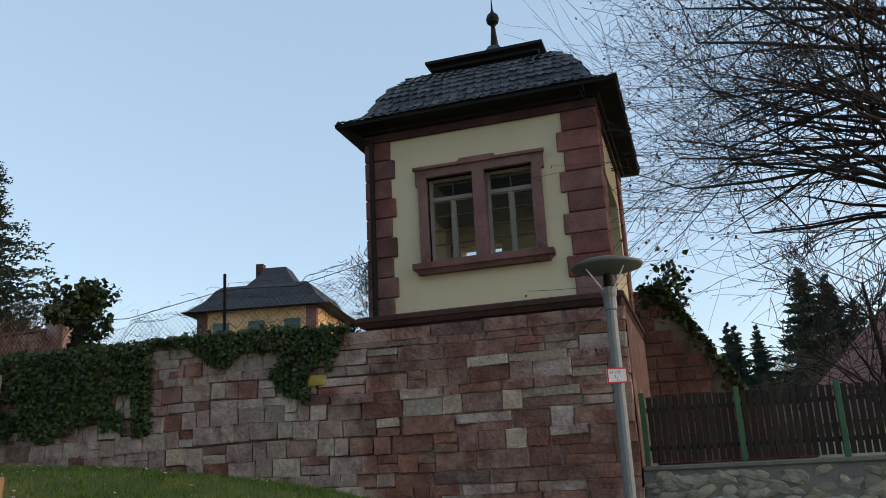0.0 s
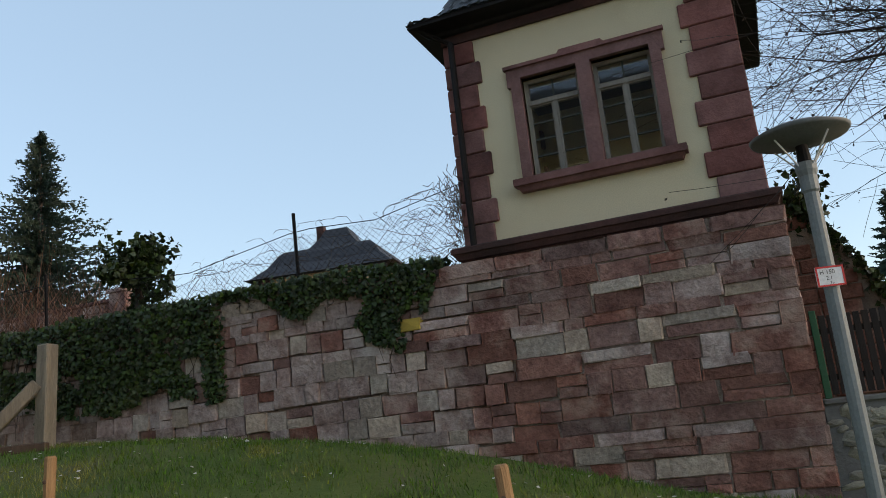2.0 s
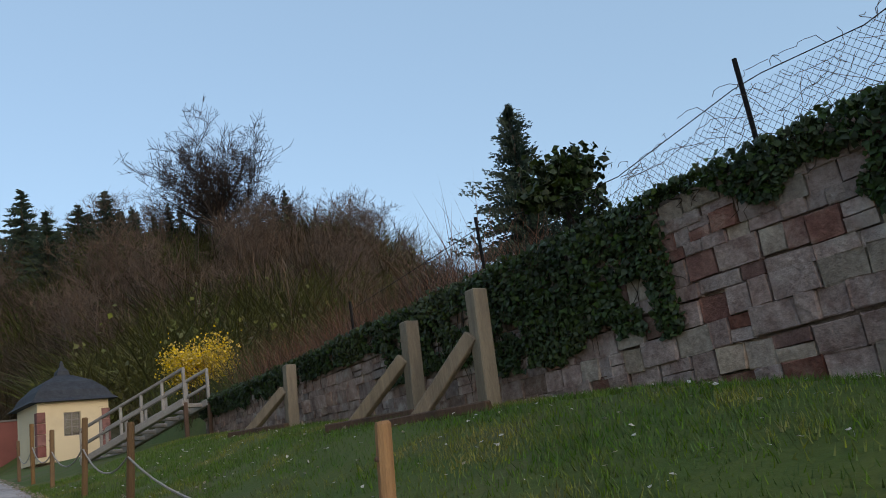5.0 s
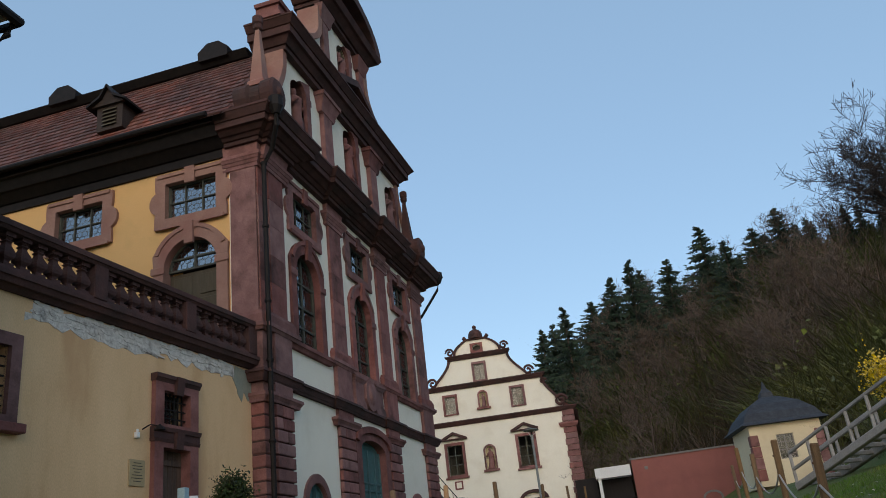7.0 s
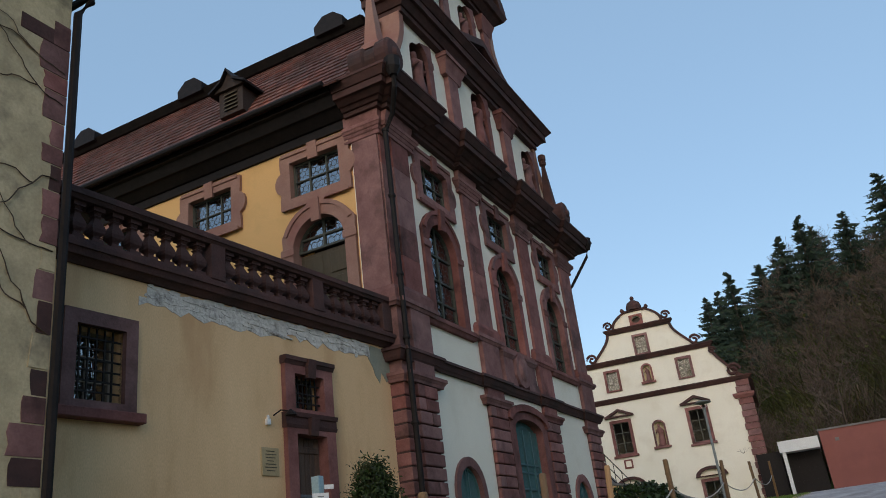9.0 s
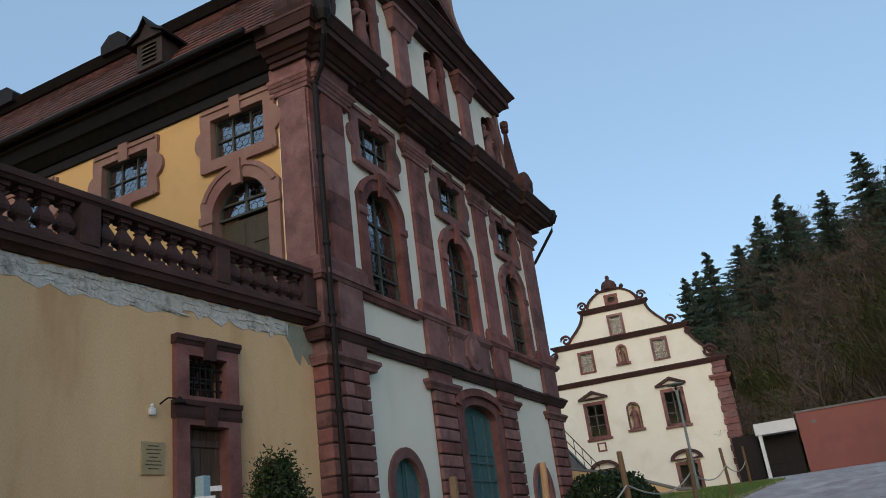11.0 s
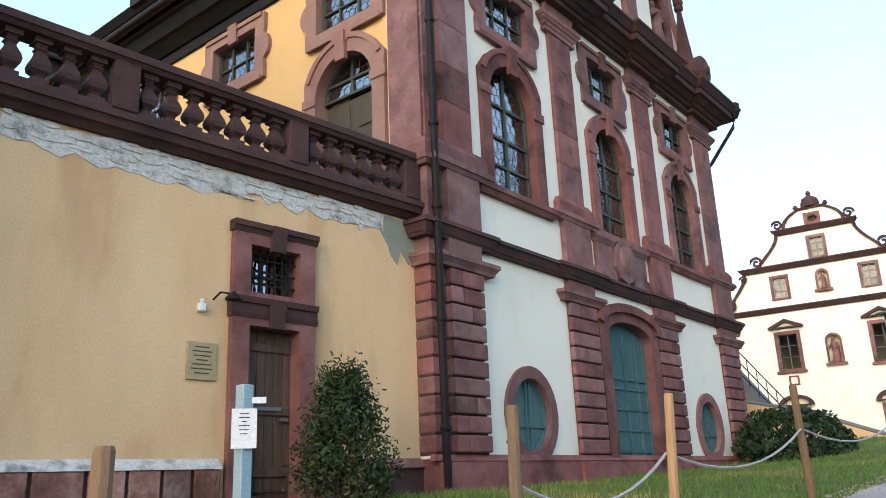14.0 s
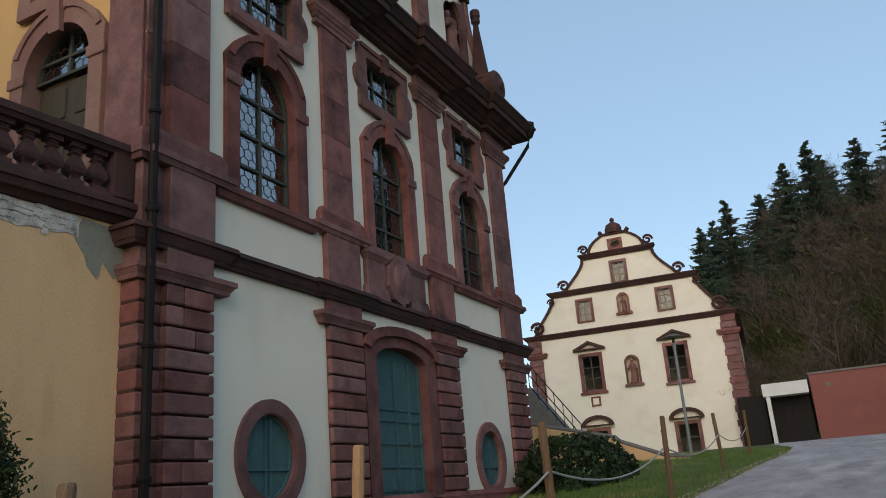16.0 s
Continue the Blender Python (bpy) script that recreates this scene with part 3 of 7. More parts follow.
# ---- church ----
def build_church():
    ch = thing("church", pose(-0.12, 0, 0, 0, 0, 90), "baroque church with cream plaster, red sandstone pilasters and ochre side wall", "church")
    SIDE = pose(0, 0, 0, 0, 0, -90) @ Matrix.Translation((0, -1.26, 0))
    C, L, R = 5.58, -1.30, 12.4
    axes = (1.43, 5.58, 9.73)
    door_op = arch(C - 1.05, C + 1.05, 0.0, 3.55, 0.32)
    holes = [arch(c - 0.8, c + 0.8, 5.8, 7.82) for c in axes] + [rect(c - 0.79, c + 0.79, 9.25, 10.34) for c in axes]
    rounds = [(1.43, 1.66), (9.73, 1.66)]
    holes += [ring(c, z, 0.62, 0.66) for c, z in rounds]
    holes.append(door_op)
    bm = B()
    plate(bm, rect(L, R, -0.6, 11.2), holes, 0.0, 0.8)
    part("facade_wall", bm, PLASTER, ch, "smooth cream plaster front wall")
    # side wall
    sc = (-1.93, -5.42, -8.9, -12.4, -15.9)
    sh = [arch(sc[0] - 0.8, sc[0] + 0.8, 5.0, 7.82)] + [rect(c - 0.79, c + 0.79, 9.25, 10.34) for c in sc]
    bm = B()
    plate(bm, rect(-28, -0.8, 0, 11.2), sh, 0.0, 0.8)
    part("side_wall", bm, OCHRE, ch, "ochre yellow plaster side wall", m=SIDE)
    bm = B()
    box(bm, -28, -0.8, R - L - 0.8, R - L, 0, 11.2)
    box(bm, -28, -27.2, 0.8, R - L - 0.8, 0, 11.2)
    part("rear_wall", bm, OCHRE, ch, m=SIDE)
    # added ceiling, floor and cross wall, painted dark as the church's inner shade
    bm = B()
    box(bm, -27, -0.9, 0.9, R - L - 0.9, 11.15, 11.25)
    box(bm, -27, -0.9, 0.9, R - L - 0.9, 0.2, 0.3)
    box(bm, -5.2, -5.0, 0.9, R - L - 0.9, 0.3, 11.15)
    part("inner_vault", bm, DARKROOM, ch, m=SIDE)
    church_tall_window(ch, sc[0], SIDE, door=True, mt=REDLIGHT)
    for c in sc:
        church_upper_window(ch, c, SIDE, REDLIGHT)
    for c in axes:
        church_tall_window(ch, c)
        church_upper_window(ch, c)
    # round windows
    for c, z in rounds:
        bm = B()
        plate(bm, ring(c, z, 0.84, 0.88), [ring(c, z, 0.62, 0.66)], -0.10, 0.02)
        plate(bm, ring(c, z, 0.66, 0.70), [ring(c, z, 0.60, 0.64)], -0.06, 0.14)
        part("round_surround", bm, RED, ch)
        glazing(ch, ring(c, z, 0.62, 0.66), 0.1, [c - 0.03, c + 0.09], [z - 0.2], frame=TEAL, glass=TEALGLASS, bar=0.022)
    # plinth
    bm = B()
    box(bm, L - 0.05, R + 0.05, -0.17, 0.0, -0.6, 0.86)
    moulding(bm, L - 0.05, R + 0.05, [(0.86, 0.96, 0.2, 0.12)], 0.0)
    for x0, x1 in ((L, 0.02), (2.98, 4.12), (7.08, 8.22), (11.1, R)):
        box(bm, x0 - 0.08, x1 + 0.08, -0.3, -0.16, -0.6, 0.84)
    part("plinth", bm, RED, ch, "weathered sandstone plinth")
    # lower pilasters: rusticated blocks; the corner one stands before a recessed strip that turns round the corner
    rng = random.Random(3)
    CX = -0.92

    def wrap(bm, x0, x1, steps, side):
        moulding(bm, x0, x1, steps, 0.0)
        if side:
            moulding(bm, L, CX + 0.04, [(a + 0.003, b - 0.003, max(0.012, p - 0.17), max(0.012, q - 0.17)) for a, b, p, q in steps], 0.95)

    for x0, x1, side in ((CX, 0.0, True), (3.0, 4.1, False), (7.1, 8.2, False), (11.15, R, False)):
        bm = B()
        box(bm, x0 + 0.02, x1 - 0.02, -0.14 if side else -0.1, 0.0, 0.95, 4.05)
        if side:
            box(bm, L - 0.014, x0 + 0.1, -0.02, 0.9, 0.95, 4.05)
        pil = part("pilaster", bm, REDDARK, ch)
        n = 10
        hgt = (3.98 - 0.97) / n
        front = -0.28 if side else -0.2
        for i in range(n):
            z0 = 0.97 + i * hgt
            cut = rng.choice((0.0, 0.35, 0.6, 0.0))
            spans = [(x0, x1)] if not cut else [(x0, x0 + (x1 - x0) * cut - 0.004), (x0 + (x1 - x0) * cut + 0.004, x1)]
            for a, b in spans:
                bm = B()
                box(bm, a, b, front, -0.02, z0 + 0.018, z0 + hgt - 0.018, 0.022)
                part("block", bm, RED, pil)
            if side:
                bm = B()
                box(bm, L - 0.03, x0 + 0.02, -0.07, 0.92, z0 + 0.018, z0 + hgt - 0.018, 0.02)
                part("block", bm, RED, pil)
        up = 0.08 if side else 0.0
        bm = B()
        wrap(bm, x0, x1, [(3.98, 4.05, 0.22 + up, 0.24 + up), (4.05, 4.12, 0.25 + up, 0.31 + up), (4.12, 4.2, 0.33 + up, 0.33 + up)], side)
        part("capital", bm, RED, pil)
        bm = B()
        box(bm, x0, x1, -0.16 - up, 0.0, 4.2, 4.5)
        if side:
            box(bm, L - 0.004, x0 + 0.02, -0.04, 0.9, 4.2, 4.5)
        part("frieze_block", bm, RED, pil)
        # upper storey: pedestal, shaft, capital
        k = 0.1
        bm = B()
        box(bm, x0, x1, -0.22 - up, 0.0, 4.74, 5.72, 0.015)
        if side:
            box(bm, L - 0.02, x0 + 0.02, -0.07, 0.9, 4.74, 5.72, 0.012)
        wrap(bm, x0, x1, [(5.72, 5.8, 0.24 + up, 0.3 + up), (5.8, 5.9, 0.34 + up, 0.34 + up)], side)
        part("pedestal", bm, RED, pil)
        bm = B()
        wrap(bm, x0 + (0 if side else k), x1 - k, [(5.9, 6.12, 0.26 + up, 0.26 + up), (6.12, 6.24, 0.26 + up, 0.17 + up)], side)
        part("base", bm, RED, pil)
        zs = [6.24, 7.05, 7.8, 8.65, 9.4, 10.2]
        for z0, z1 in zip(zs, zs[1:]):
            bm = B()
            box(bm, x0 + (0 if side else k), x1 - k, -0.15 - up, 0.0, z0 + 0.004, z1 - 0.004, 0.006)
            if side:
                box(bm, L, x0 + 0.02, -0.05, 0.7, z0 + 0.004, z1 - 0.004, 0.006)
            part("drum", bm, RED, pil)
        bm = B()
        wrap(bm, x0 + (0 if side else k), x1 - k, [(10.2, 10.27, 0.2 + up, 0.2 + up), (10.27, 10.33, 0.17 + up, 0.17 + up), (10.33, 10.42, 0.2 + up, 0.25 + up), (10.42, 10.5, 0.28 + up, 0.34 + up), (10.5, 10.6, 0.36 + up, 0.36 + up), (10.6, 10.95, 0.16 + up, 0.16 + up)], side)
        part("capital", bm, RED, pil)
    # string course
    bm = B()
    moulding(bm, L - 0.1, R + 0.05, [(4.46, 4.52, 0.14, 0.18), (4.52, 4.66, 0.2, 0.28), (4.66, 4.74, 0.34, 0.3)], 0.9)
    part("string_course", bm, REDDARK, ch)
    for x0, x1 in ((CX, 0.0), (3.0, 4.1), (7.1, 8.2), (11.15, R)):
        bm = B()
        moulding(bm, x0 - 0.05, x1 + 0.05, [(4.455, 4.52, 0.22, 0.26), (4.52, 4.665, 0.28, 0.38), (4.665, 4.745, 0.43, 0.4)], 0.0)
        part("string_course_break", bm, REDDARK, ch)
    # entablature and main cornice, round the side too
    prof = [(10.9, 11.02, 0.16, 0.16), (11.02, 11.1, 0.22, 0.3), (11.1, 11.2, 0.36, 0.5), (11.2, 11.38, 0.6, 0.6), (11.38, 11.56, 0.64, 0.76), (11.56, 11.63, 0.78, 0.78)]
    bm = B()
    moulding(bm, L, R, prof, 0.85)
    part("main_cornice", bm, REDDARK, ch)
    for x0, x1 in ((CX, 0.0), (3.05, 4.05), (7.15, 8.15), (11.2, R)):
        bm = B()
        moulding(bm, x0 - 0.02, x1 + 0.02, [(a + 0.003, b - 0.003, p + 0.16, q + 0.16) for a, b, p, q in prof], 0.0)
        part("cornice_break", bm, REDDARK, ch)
    bm = B()
    moulding(bm, -28, -0.86, [(10.72, 10.95, 0.1, 0.1), (10.95, 11.15, 0.16, 0.42), (11.15, 11.4, 0.5, 0.66), (11.4, 11.56, 0.78, 0.78)], 0.6, ends=False)
    part("side_cornice", bm, METAL, ch, "dark timber eaves cornice", m=SIDE)
    # side corner pilaster face
    bm = B()
    box(bm, -0.75, -0.02, -0.12, 0.0, 6.24, 10.2)
    part("side_shaft", bm, RED, ch, m=SIDE)
    # door
    bm = B()
    o = arch(C - 1.42, C + 1.42, 0.5, 3.75, 0.42)
    plate(bm, o, [[(C + (x - C) * 0.975, max(z, 0.5) - 0.02) if i > 1 else (C + (x - C) * 0.975, 0.62) for i, (x, z) in enumerate(door_op)]], -0.16, 0.25)
    s = part("door_surround", bm, RED, ch)
    bm = B()
    a = [(C + 1.5 * math.cos(t), 3.76 + 0.5 * math.sin(t)) for t in [math.pi * i / 14 for i in range(15)]]
    b = [(C + 1.3 * math.cos(t), 3.70 + 0.36 * math.sin(t)) for t in [math.pi * i / 14 for i in range(15)]]
    plate(bm, a + b[::-1], [], -0.3, -0.14)
    part("hood_moulding", bm, RED, s)
    bm = B()
    plate(bm, [(x, max(z, 0.5)) for x, z in door_op], [], 0.17, 0.22)
    d = part("church_door", bm, TEALGLASS, ch, "teal blue painted glazed church door")
    for x in (C - 1.02, C - 0.02, C + 0.55, C + 1.02):
        bm = B()
        box(bm, x - 0.035, x + 0.035, 0.12, 0.175, 0.5, 3.6)
        part("door_stile", bm, TEAL, d)
    for z in (0.6, 1.05, 1.5, 1.95, 2.4, 2.62):
        bm = B()
        box(bm, C - 1.04, C + 1.04, 0.135, 0.174, z - 0.025, z + 0.025)
        part("door_rail", bm, TEAL, d)
    bm = B()
    box(bm, C - 1.04, C + 1.04, 0.06, 0.18, 0.4, 0.62)
    part("threshold", bm, RED, d)
    # coat of arms over the door
    bm = B()
    plate(bm, [(C - 0.42, 5.55), (C - 0.5, 5.1), (C - 0.3, 4.85), (C, 4.75), (C + 0.3, 4.85), (C + 0.5, 5.1), (C + 0.42, 5.55), (C + 0.2, 5.75), (C, 5.85), (C - 0.2, 5.75)], [], -0.3, 0.0)
    r = bmesh.ops.create_icosphere(bm, subdivisions=2, radius=0.3, matrix=Matrix.Translation((C, -0.3, 5.3)) @ Matrix.Diagonal((1, 0.4, 1.25, 1)))
    for v in r["verts"]:
        v.co += Vector(noise.noise_vector(v.co * 6)) * 0.06
    part("heraldic_shield", bm, RED, ch, "carved sandstone coat of arms")
    for k in (-0.85, 0.85):
        bm = B()
        moulding(bm, C + k - 0.16, C + k + 0.16, [(4.75, 5.0, 0.26, 0.22), (5.0, 5.55, 0.18, 0.18), (5.55, 5.65, 0.2, 0.28), (5.65, 5.72, 0.3, 0.3)], 0)
        part("dwarf_pilaster", bm, RED, ch)
    # gable tiers
    def tier(z):
        return 6.35 - 1.35 * smooth01((z - 11.5) / 3.2)
    side_r = [(C + tier(z), z) for z in [11.5 + 0.35 * i for i in range(11)]]
    out = [(C - 6.35, 11.5)] + side_r + [(2 * C - x, z) for x, z in side_r[::-1]][:-1]
    n_op = [arch(c - 0.42, c + 0.42, 12.5, 14.1) for c in (1.43, 9.73)] + [arch(C - 0.42, C + 0.42, 12.9, 14.5)]
    bm = B()
    plate(bm, out, n_op, 0.0, 0.6)
    part("gable_wall", bm, PLASTER, ch)
    for sgn in (1, -1):
        bm = B()
        vs = []
        for x, z in side_r:
            xx = C + sgn * (x - C)
            vs.append([bm.verts.new(p) for p in ((xx - sgn * 0.02, -0.12, z), (xx + sgn * 0.22, -0.12, z), (xx + sgn * 0.22, 0.7, z), (xx - sgn * 0.02, 0.7, z))])
        for p, q in zip(vs, vs[1:]):
            for i in range(4):
                bm.faces.new((p[i], p[(i + 1) % 4], q[(i + 1) % 4], q[i]))
        bmesh.ops.recalc_face_normals(bm, faces=bm.faces)
        part("gable_coping", bm, REDLIGHT, ch)
    niche(ch, 1.43, 12.5, 14.5)
    niche(ch, 9.73, 12.5, 14.5)
    niche(ch, C, 12.9, 14.9)
    for x0 in (3.15, 7.35):
        bm = B()
        box(bm, x0, x0 + 0.66, -0.16, 0.0, 11.5, 14.4)
        gp = part("gable_pilaster", bm, RED, ch)
        bm = B()
        moulding(bm, x0, x0 + 0.66, [(14.3, 14.45, 0.18, 0.22), (14.45, 14.8, 0.2, 0.34), (14.8, 14.95, 0.38, 0.38)], 0)
        part("capital", bm, RED, gp)
    bm = B()
    moulding(bm, C - 5.0, C + 5.0, [(14.98, 15.15, 0.2, 0.2), (15.15, 15.35, 0.26, 0.42), (15.35, 15.6, 0.52, 0.52), (15.6, 15.78, 0.56, 0.72), (15.78, 15.84, 0.74, 0.74)], 0.9)
    part("gable_cornice", bm, REDDARK, ch)
    bm = B()
    plate(bm, [(C - 2.6, 15.84), (C + 2.6, 15.84), (C, 16.9)], [[(C - 1.7, 15.95), (C + 1.7, 15.95), (C, 16.62)]], -0.6, 0.0)
    plate(bm, [(C - 2.6, 15.84), (C + 2.6, 15.84), (C, 16.9)], [], -0.12, 0.0)
    part("pediment", bm, REDDARK, ch)
    # upper tier with scrolls
    sr = [(C + 2.0 + 2.6 * (1 - smooth01((z - 15.8) / 2.6)) ** 2, z) for z in [15.8 + 0.3 * i for i in range(11)]] + [(C + 2.0, 19.0)]
    out = [(2 * C - sr[0][0], sr[0][1])] + sr + [(2 * C - x, z) for x, z in sr[::-1]][:-1]
    bm = B()
    plate(bm, out, [arch(C - 0.4, C + 0.4, 16.6, 18.2)], 0.0, 0.55)
    part("upper_gable_wall", bm, PLASTER, ch)
    niche(ch, C, 16.65, 18.6, w=0.4)
    for k in (-1, 1):
        bm = B()
        x = C + k * 1.7
        box(bm, x - 0.24, x + 0.24, -0.14, 0.0, 15.8, 18.5)
        moulding(bm, x - 0.24, x + 0.24, [(18.4, 18.6, 0.16, 0.22), (18.6, 18.95, 0.2, 0.32)], 0)
        part("gable_pilaster", bm, RED, ch)
        bm = B()
        cx = C + k * 4.7
        vs = []
        for i in range(13):
            z = 15.8 + 0.25 * i
            xx = C + k * (2.05 + 2.75 * (1 - smooth01((z - 15.8) / 2.6)) ** 2)
            vs.append([bm.verts.new(p) for p in ((xx - k * 0.05, -0.15, z), (xx + k * 0.28, -0.15, z), (xx + k * 0.28, 0.65, z), (xx - k * 0.05, 0.65, z))])
        for p, q in zip(vs, vs[1:]):
            for i in range(4):
                bm.faces.new((p[i], p[(i + 1) % 4], q[(i + 1) % 4], q[i]))
        bmesh.ops.recalc_face_normals(bm, faces=bm.faces)
        part("scroll", bm, REDLIGHT, ch)
        bm = B()
        moulding(bm, C + k * 5.15 - 0.28, C + k * 5.15 + 0.28, [(15.84, 15.95, 0.36, 0.36), (15.95, 16.3, 0.26, 0.26), (16.3, 16.4, 0.34, 0.38)], 0.5)
        part("gable_block", bm, RED, ch)
    bm = B()
    moulding(bm, C - 2.05, C + 2.05, [(18.95, 19.1, 0.2, 0.2), (19.1, 19.3, 0.28, 0.5), (19.3, 19.5, 0.6, 0.72)], 0.8)
    arc = [(C + 2.75 * math.cos(t), 19.5 + 1.5 * math.sin(t)) for t in [math.pi * i / 16 for i in range(17)]]
    arc2 = [(C + 2.2 * math.cos(t), 19.5 + 1.1 * math.sin(t)) for t in [math.pi * i / 16 for i in range(17)]]
    plate(bm, arc + arc2[::-1], [], -0.7, 0.6)
    plate(bm, arc, [], -0.1, 0.5)
    part("arched_pediment", bm, REDDARK, ch)
    # corner ornaments: obelisk on a pedestal with a scroll
    for k, x in ((-1, L + 0.3), (1, R - 2.1)):
        bm = B()
        lathe(bm, [(0.26, 12.35), (0.24, 12.5), (0.19, 12.56), (0.06, 14.2), (0.06, 14.3)], 4, x + k * 0.55, -0.3, square=True)
        o = part("corner_obelisk", bm, REDDARK if k > 0 else REDLIGHT, ch, "weathered sandstone obelisk on a scrolled pedestal")
        bm = B()
        lathe(bm, [(0.06, 14.25), (0.13, 14.3), (0.14, 14.42), (0.11, 14.45), (0.15, 14.5), (0.15, 14.7), (0.1, 14.74)], 10, x + k * 0.55, -0.3)
        part("finial", bm, REDDARK, o)
        bm = B()
        turn = pose(x + k * 0.55, -0.3, 12.06, 90, 0, 0)
        lathe(bm, [(0.30, -0.62), (0.44, -0.58), (0.44, -0.2), (0.36, -0.14), (0.36, 0.14), (0.44, 0.2), (0.46, 0.5), (0.38, 0.56), (0.18, 0.58), (0.1, 0.66)], 18)
        bmesh.ops.transform(bm, matrix=turn, verts=bm.verts)
        part("volute", bm, REDDARK, o)
    # roof: mansard of tile courses
    prof = [(-0.95, 11.45), (-0.45, 11.85), (0.2, 12.85), (0.95, 14.0), (1.75, 15.05), (1.95, 15.3)]
    bm = B()
    vs = [[bm.verts.new((x, y, z)) for y, z in prof + [(6.8, 17.3)] + [(13.62 - y, z) for y, z in prof[::-1]]] for x in (-28.4, -0.45)]
    for i in range(len(vs[0]) - 1):
        bm.faces.new((vs[0][i], vs[1][i], vs[1][i + 1], vs[0][i + 1]))
    bmesh.ops.recalc_face_normals(bm, faces=bm.faces)
    roof = part("roof", bm, TILE, ch, "brownish red plain tile mansard roof", m=SIDE)
    pts, cum = [Vector(p) for p in prof], [0]
    for a, b in zip(pts, pts[1:]):
        cum.append(cum[-1] + (b - a).length)

    def on(s):
        for i in range(len(cum) - 1):
            if s <= cum[i + 1]:
                k = (s - cum[i]) / (cum[i + 1] - cum[i])
                d = (pts[i + 1] - pts[i]).normalized()
                return pts[i].lerp(pts[i + 1], k), Vector((-d.y, d.x))
        return pts[-1], Vector((-1, 0))
    verts, faces = [], []
    s, row = 0.05, 0
    while s < cum[-1] - 0.15:
        x = -28.0 + (0.11 if row % 2 else 0)
        while x < -0.72:
            a, na = on(s)
            b, nb = on(s + 0.34)
            lift = 0.045 + rng.uniform(0, 0.012)
            p0, p1 = a + na * lift, b + nb * 0.012
            q0 = a + na * 0.005
            i = len(verts)
            verts += [(x, *p0), (x + 0.205, *p0), (x + 0.205, *p1), (x, *p1), (x, *q0), (x + 0.205, *q0)]
            faces += [(i, i + 1, i + 2, i + 3), (i + 4, i + 5, i + 1, i)]
            x += 0.22
        s += 0.26
        row += 1
    t = raw("roof_tiles", [tuple(SIDE @ Vector(v)) for v in verts], faces, TILE, roof)
    tagged(t, kind="stuff")
    bm = B()
    moulding(bm, -28.4, -1.1, [(15.2, 15.4, -1.75, -1.55), (15.4, 15.46, -1.55, -1.7)], 2.7, ends=False)
    part("roof_edge", bm, METAL, ch, m=SIDE)
    bm = B()
    tube(bm, [(-28.3, -0.98, 11.55), (-0.9, -0.98, 11.55)], 0.075, 8)
    part("gutter", bm, METAL, ch, m=SIDE)
    # roof hatches
    for x, y, z, w in ((-4.4, -0.1, 12.75, 0.42), (-14.6, -0.1, 12.75, 0.42)):
        bm = B()
        box(bm, x - w, x + w, y - 0.2, y + 0.9, z - 0.35, z + 0.42)
        h = part("dormer", bm, FENCEWOOD, ch, "dark weathered timber roof dormer", m=SIDE)
        for k in (-1, 1):
            bm = B()
            pr = [(x + k * (w + 0.22), z + 0.38), (x + k * (w * 0.5), z + 0.62), (x, z + 0.98), (x, z + 1.05), (x + k * (w * 0.5), z + 0.7), (x + k * (w + 0.22), z + 0.45)]
            a = [bm.verts.new((p, y - 0.42, q)) for p, q in pr]
            b = [bm.verts.new((p, y + 1.5, q)) for p, q in pr]
            fs = [bm.faces.new(a), bm.faces.new(b[::-1])] + [bm.faces.new((a[i], b[i], b[(i + 1) % 6], a[(i + 1) % 6])) for i in range(6)]
            bmesh.ops.recalc_face_normals(bm, faces=fs)
            part("dormer_roof", bm, METAL, h, m=SIDE)
        bm = B()
        plate(bm, [(x - w - 0.1, z + 0.42), (x + w + 0.1, z + 0.42), (x, z + 0.96)], [], y - 0.3, y - 0.2)
        part("dormer_gable", bm, FENCEWOOD, h, m=SIDE)
        for i in range(5):
            bm = B()
            prism(bm, [(y - 0.26, z - 0.22 + i * 0.12), (y - 0.2, z - 0.13 + i * 0.12), (y - 0.2, z - 0.16 + i * 0.12)], x - w * 0.55, x + w * 0.55)
            part("louvre", bm, OLIVEWOOD, h, m=SIDE)
    for x in (-2.2, -7.7, -12.6):
        bm = B()
        plate(bm, [(x - 0.5, 15.3), (x + 0.5, 15.3), (x + 0.52, 15.62), (x + 0.2, 15.9), (x - 0.2, 15.9), (x - 0.52, 15.62)], [], 1.5, 2.6)
        part("roof_vent", bm, METAL, ch, "dark sheet metal roof vent", m=SIDE)
    bm = B()
    box(bm, L - 0.03, L + 0.1, -0.1, 0.9, -0.5, 0.9, 0.01)
    part("plinth_return", bm, RED, ch)
    # downpipes
    bm = B()
    px, py = L + 0.03, -0.2
    lathe(bm, [(0.1, 11.3), (0.2, 11.5), (0.2, 11.78)], 8, px - 0.5, -0.86)
    tube(bm, [(px - 0.5, -0.86, 11.35), (px - 0.4, -0.8, 11.05), (px - 0.05, -0.48, 10.6), (px, py, 10.2), (px, py, 0.45)], 0.065, 8)
    d = part("downpipe", bm, METAL, ch, "dark brown downpipe")
    for z in (1.3, 3.0, 4.9, 6.4, 8.4, 10.2):
        bm = B()
        lathe(bm, [(0.085, z), (0.095, z + 0.04), (0.085, z + 0.08)], 8, px, py)
        part("pipe_collar", bm, METAL, d)
    bm = B()
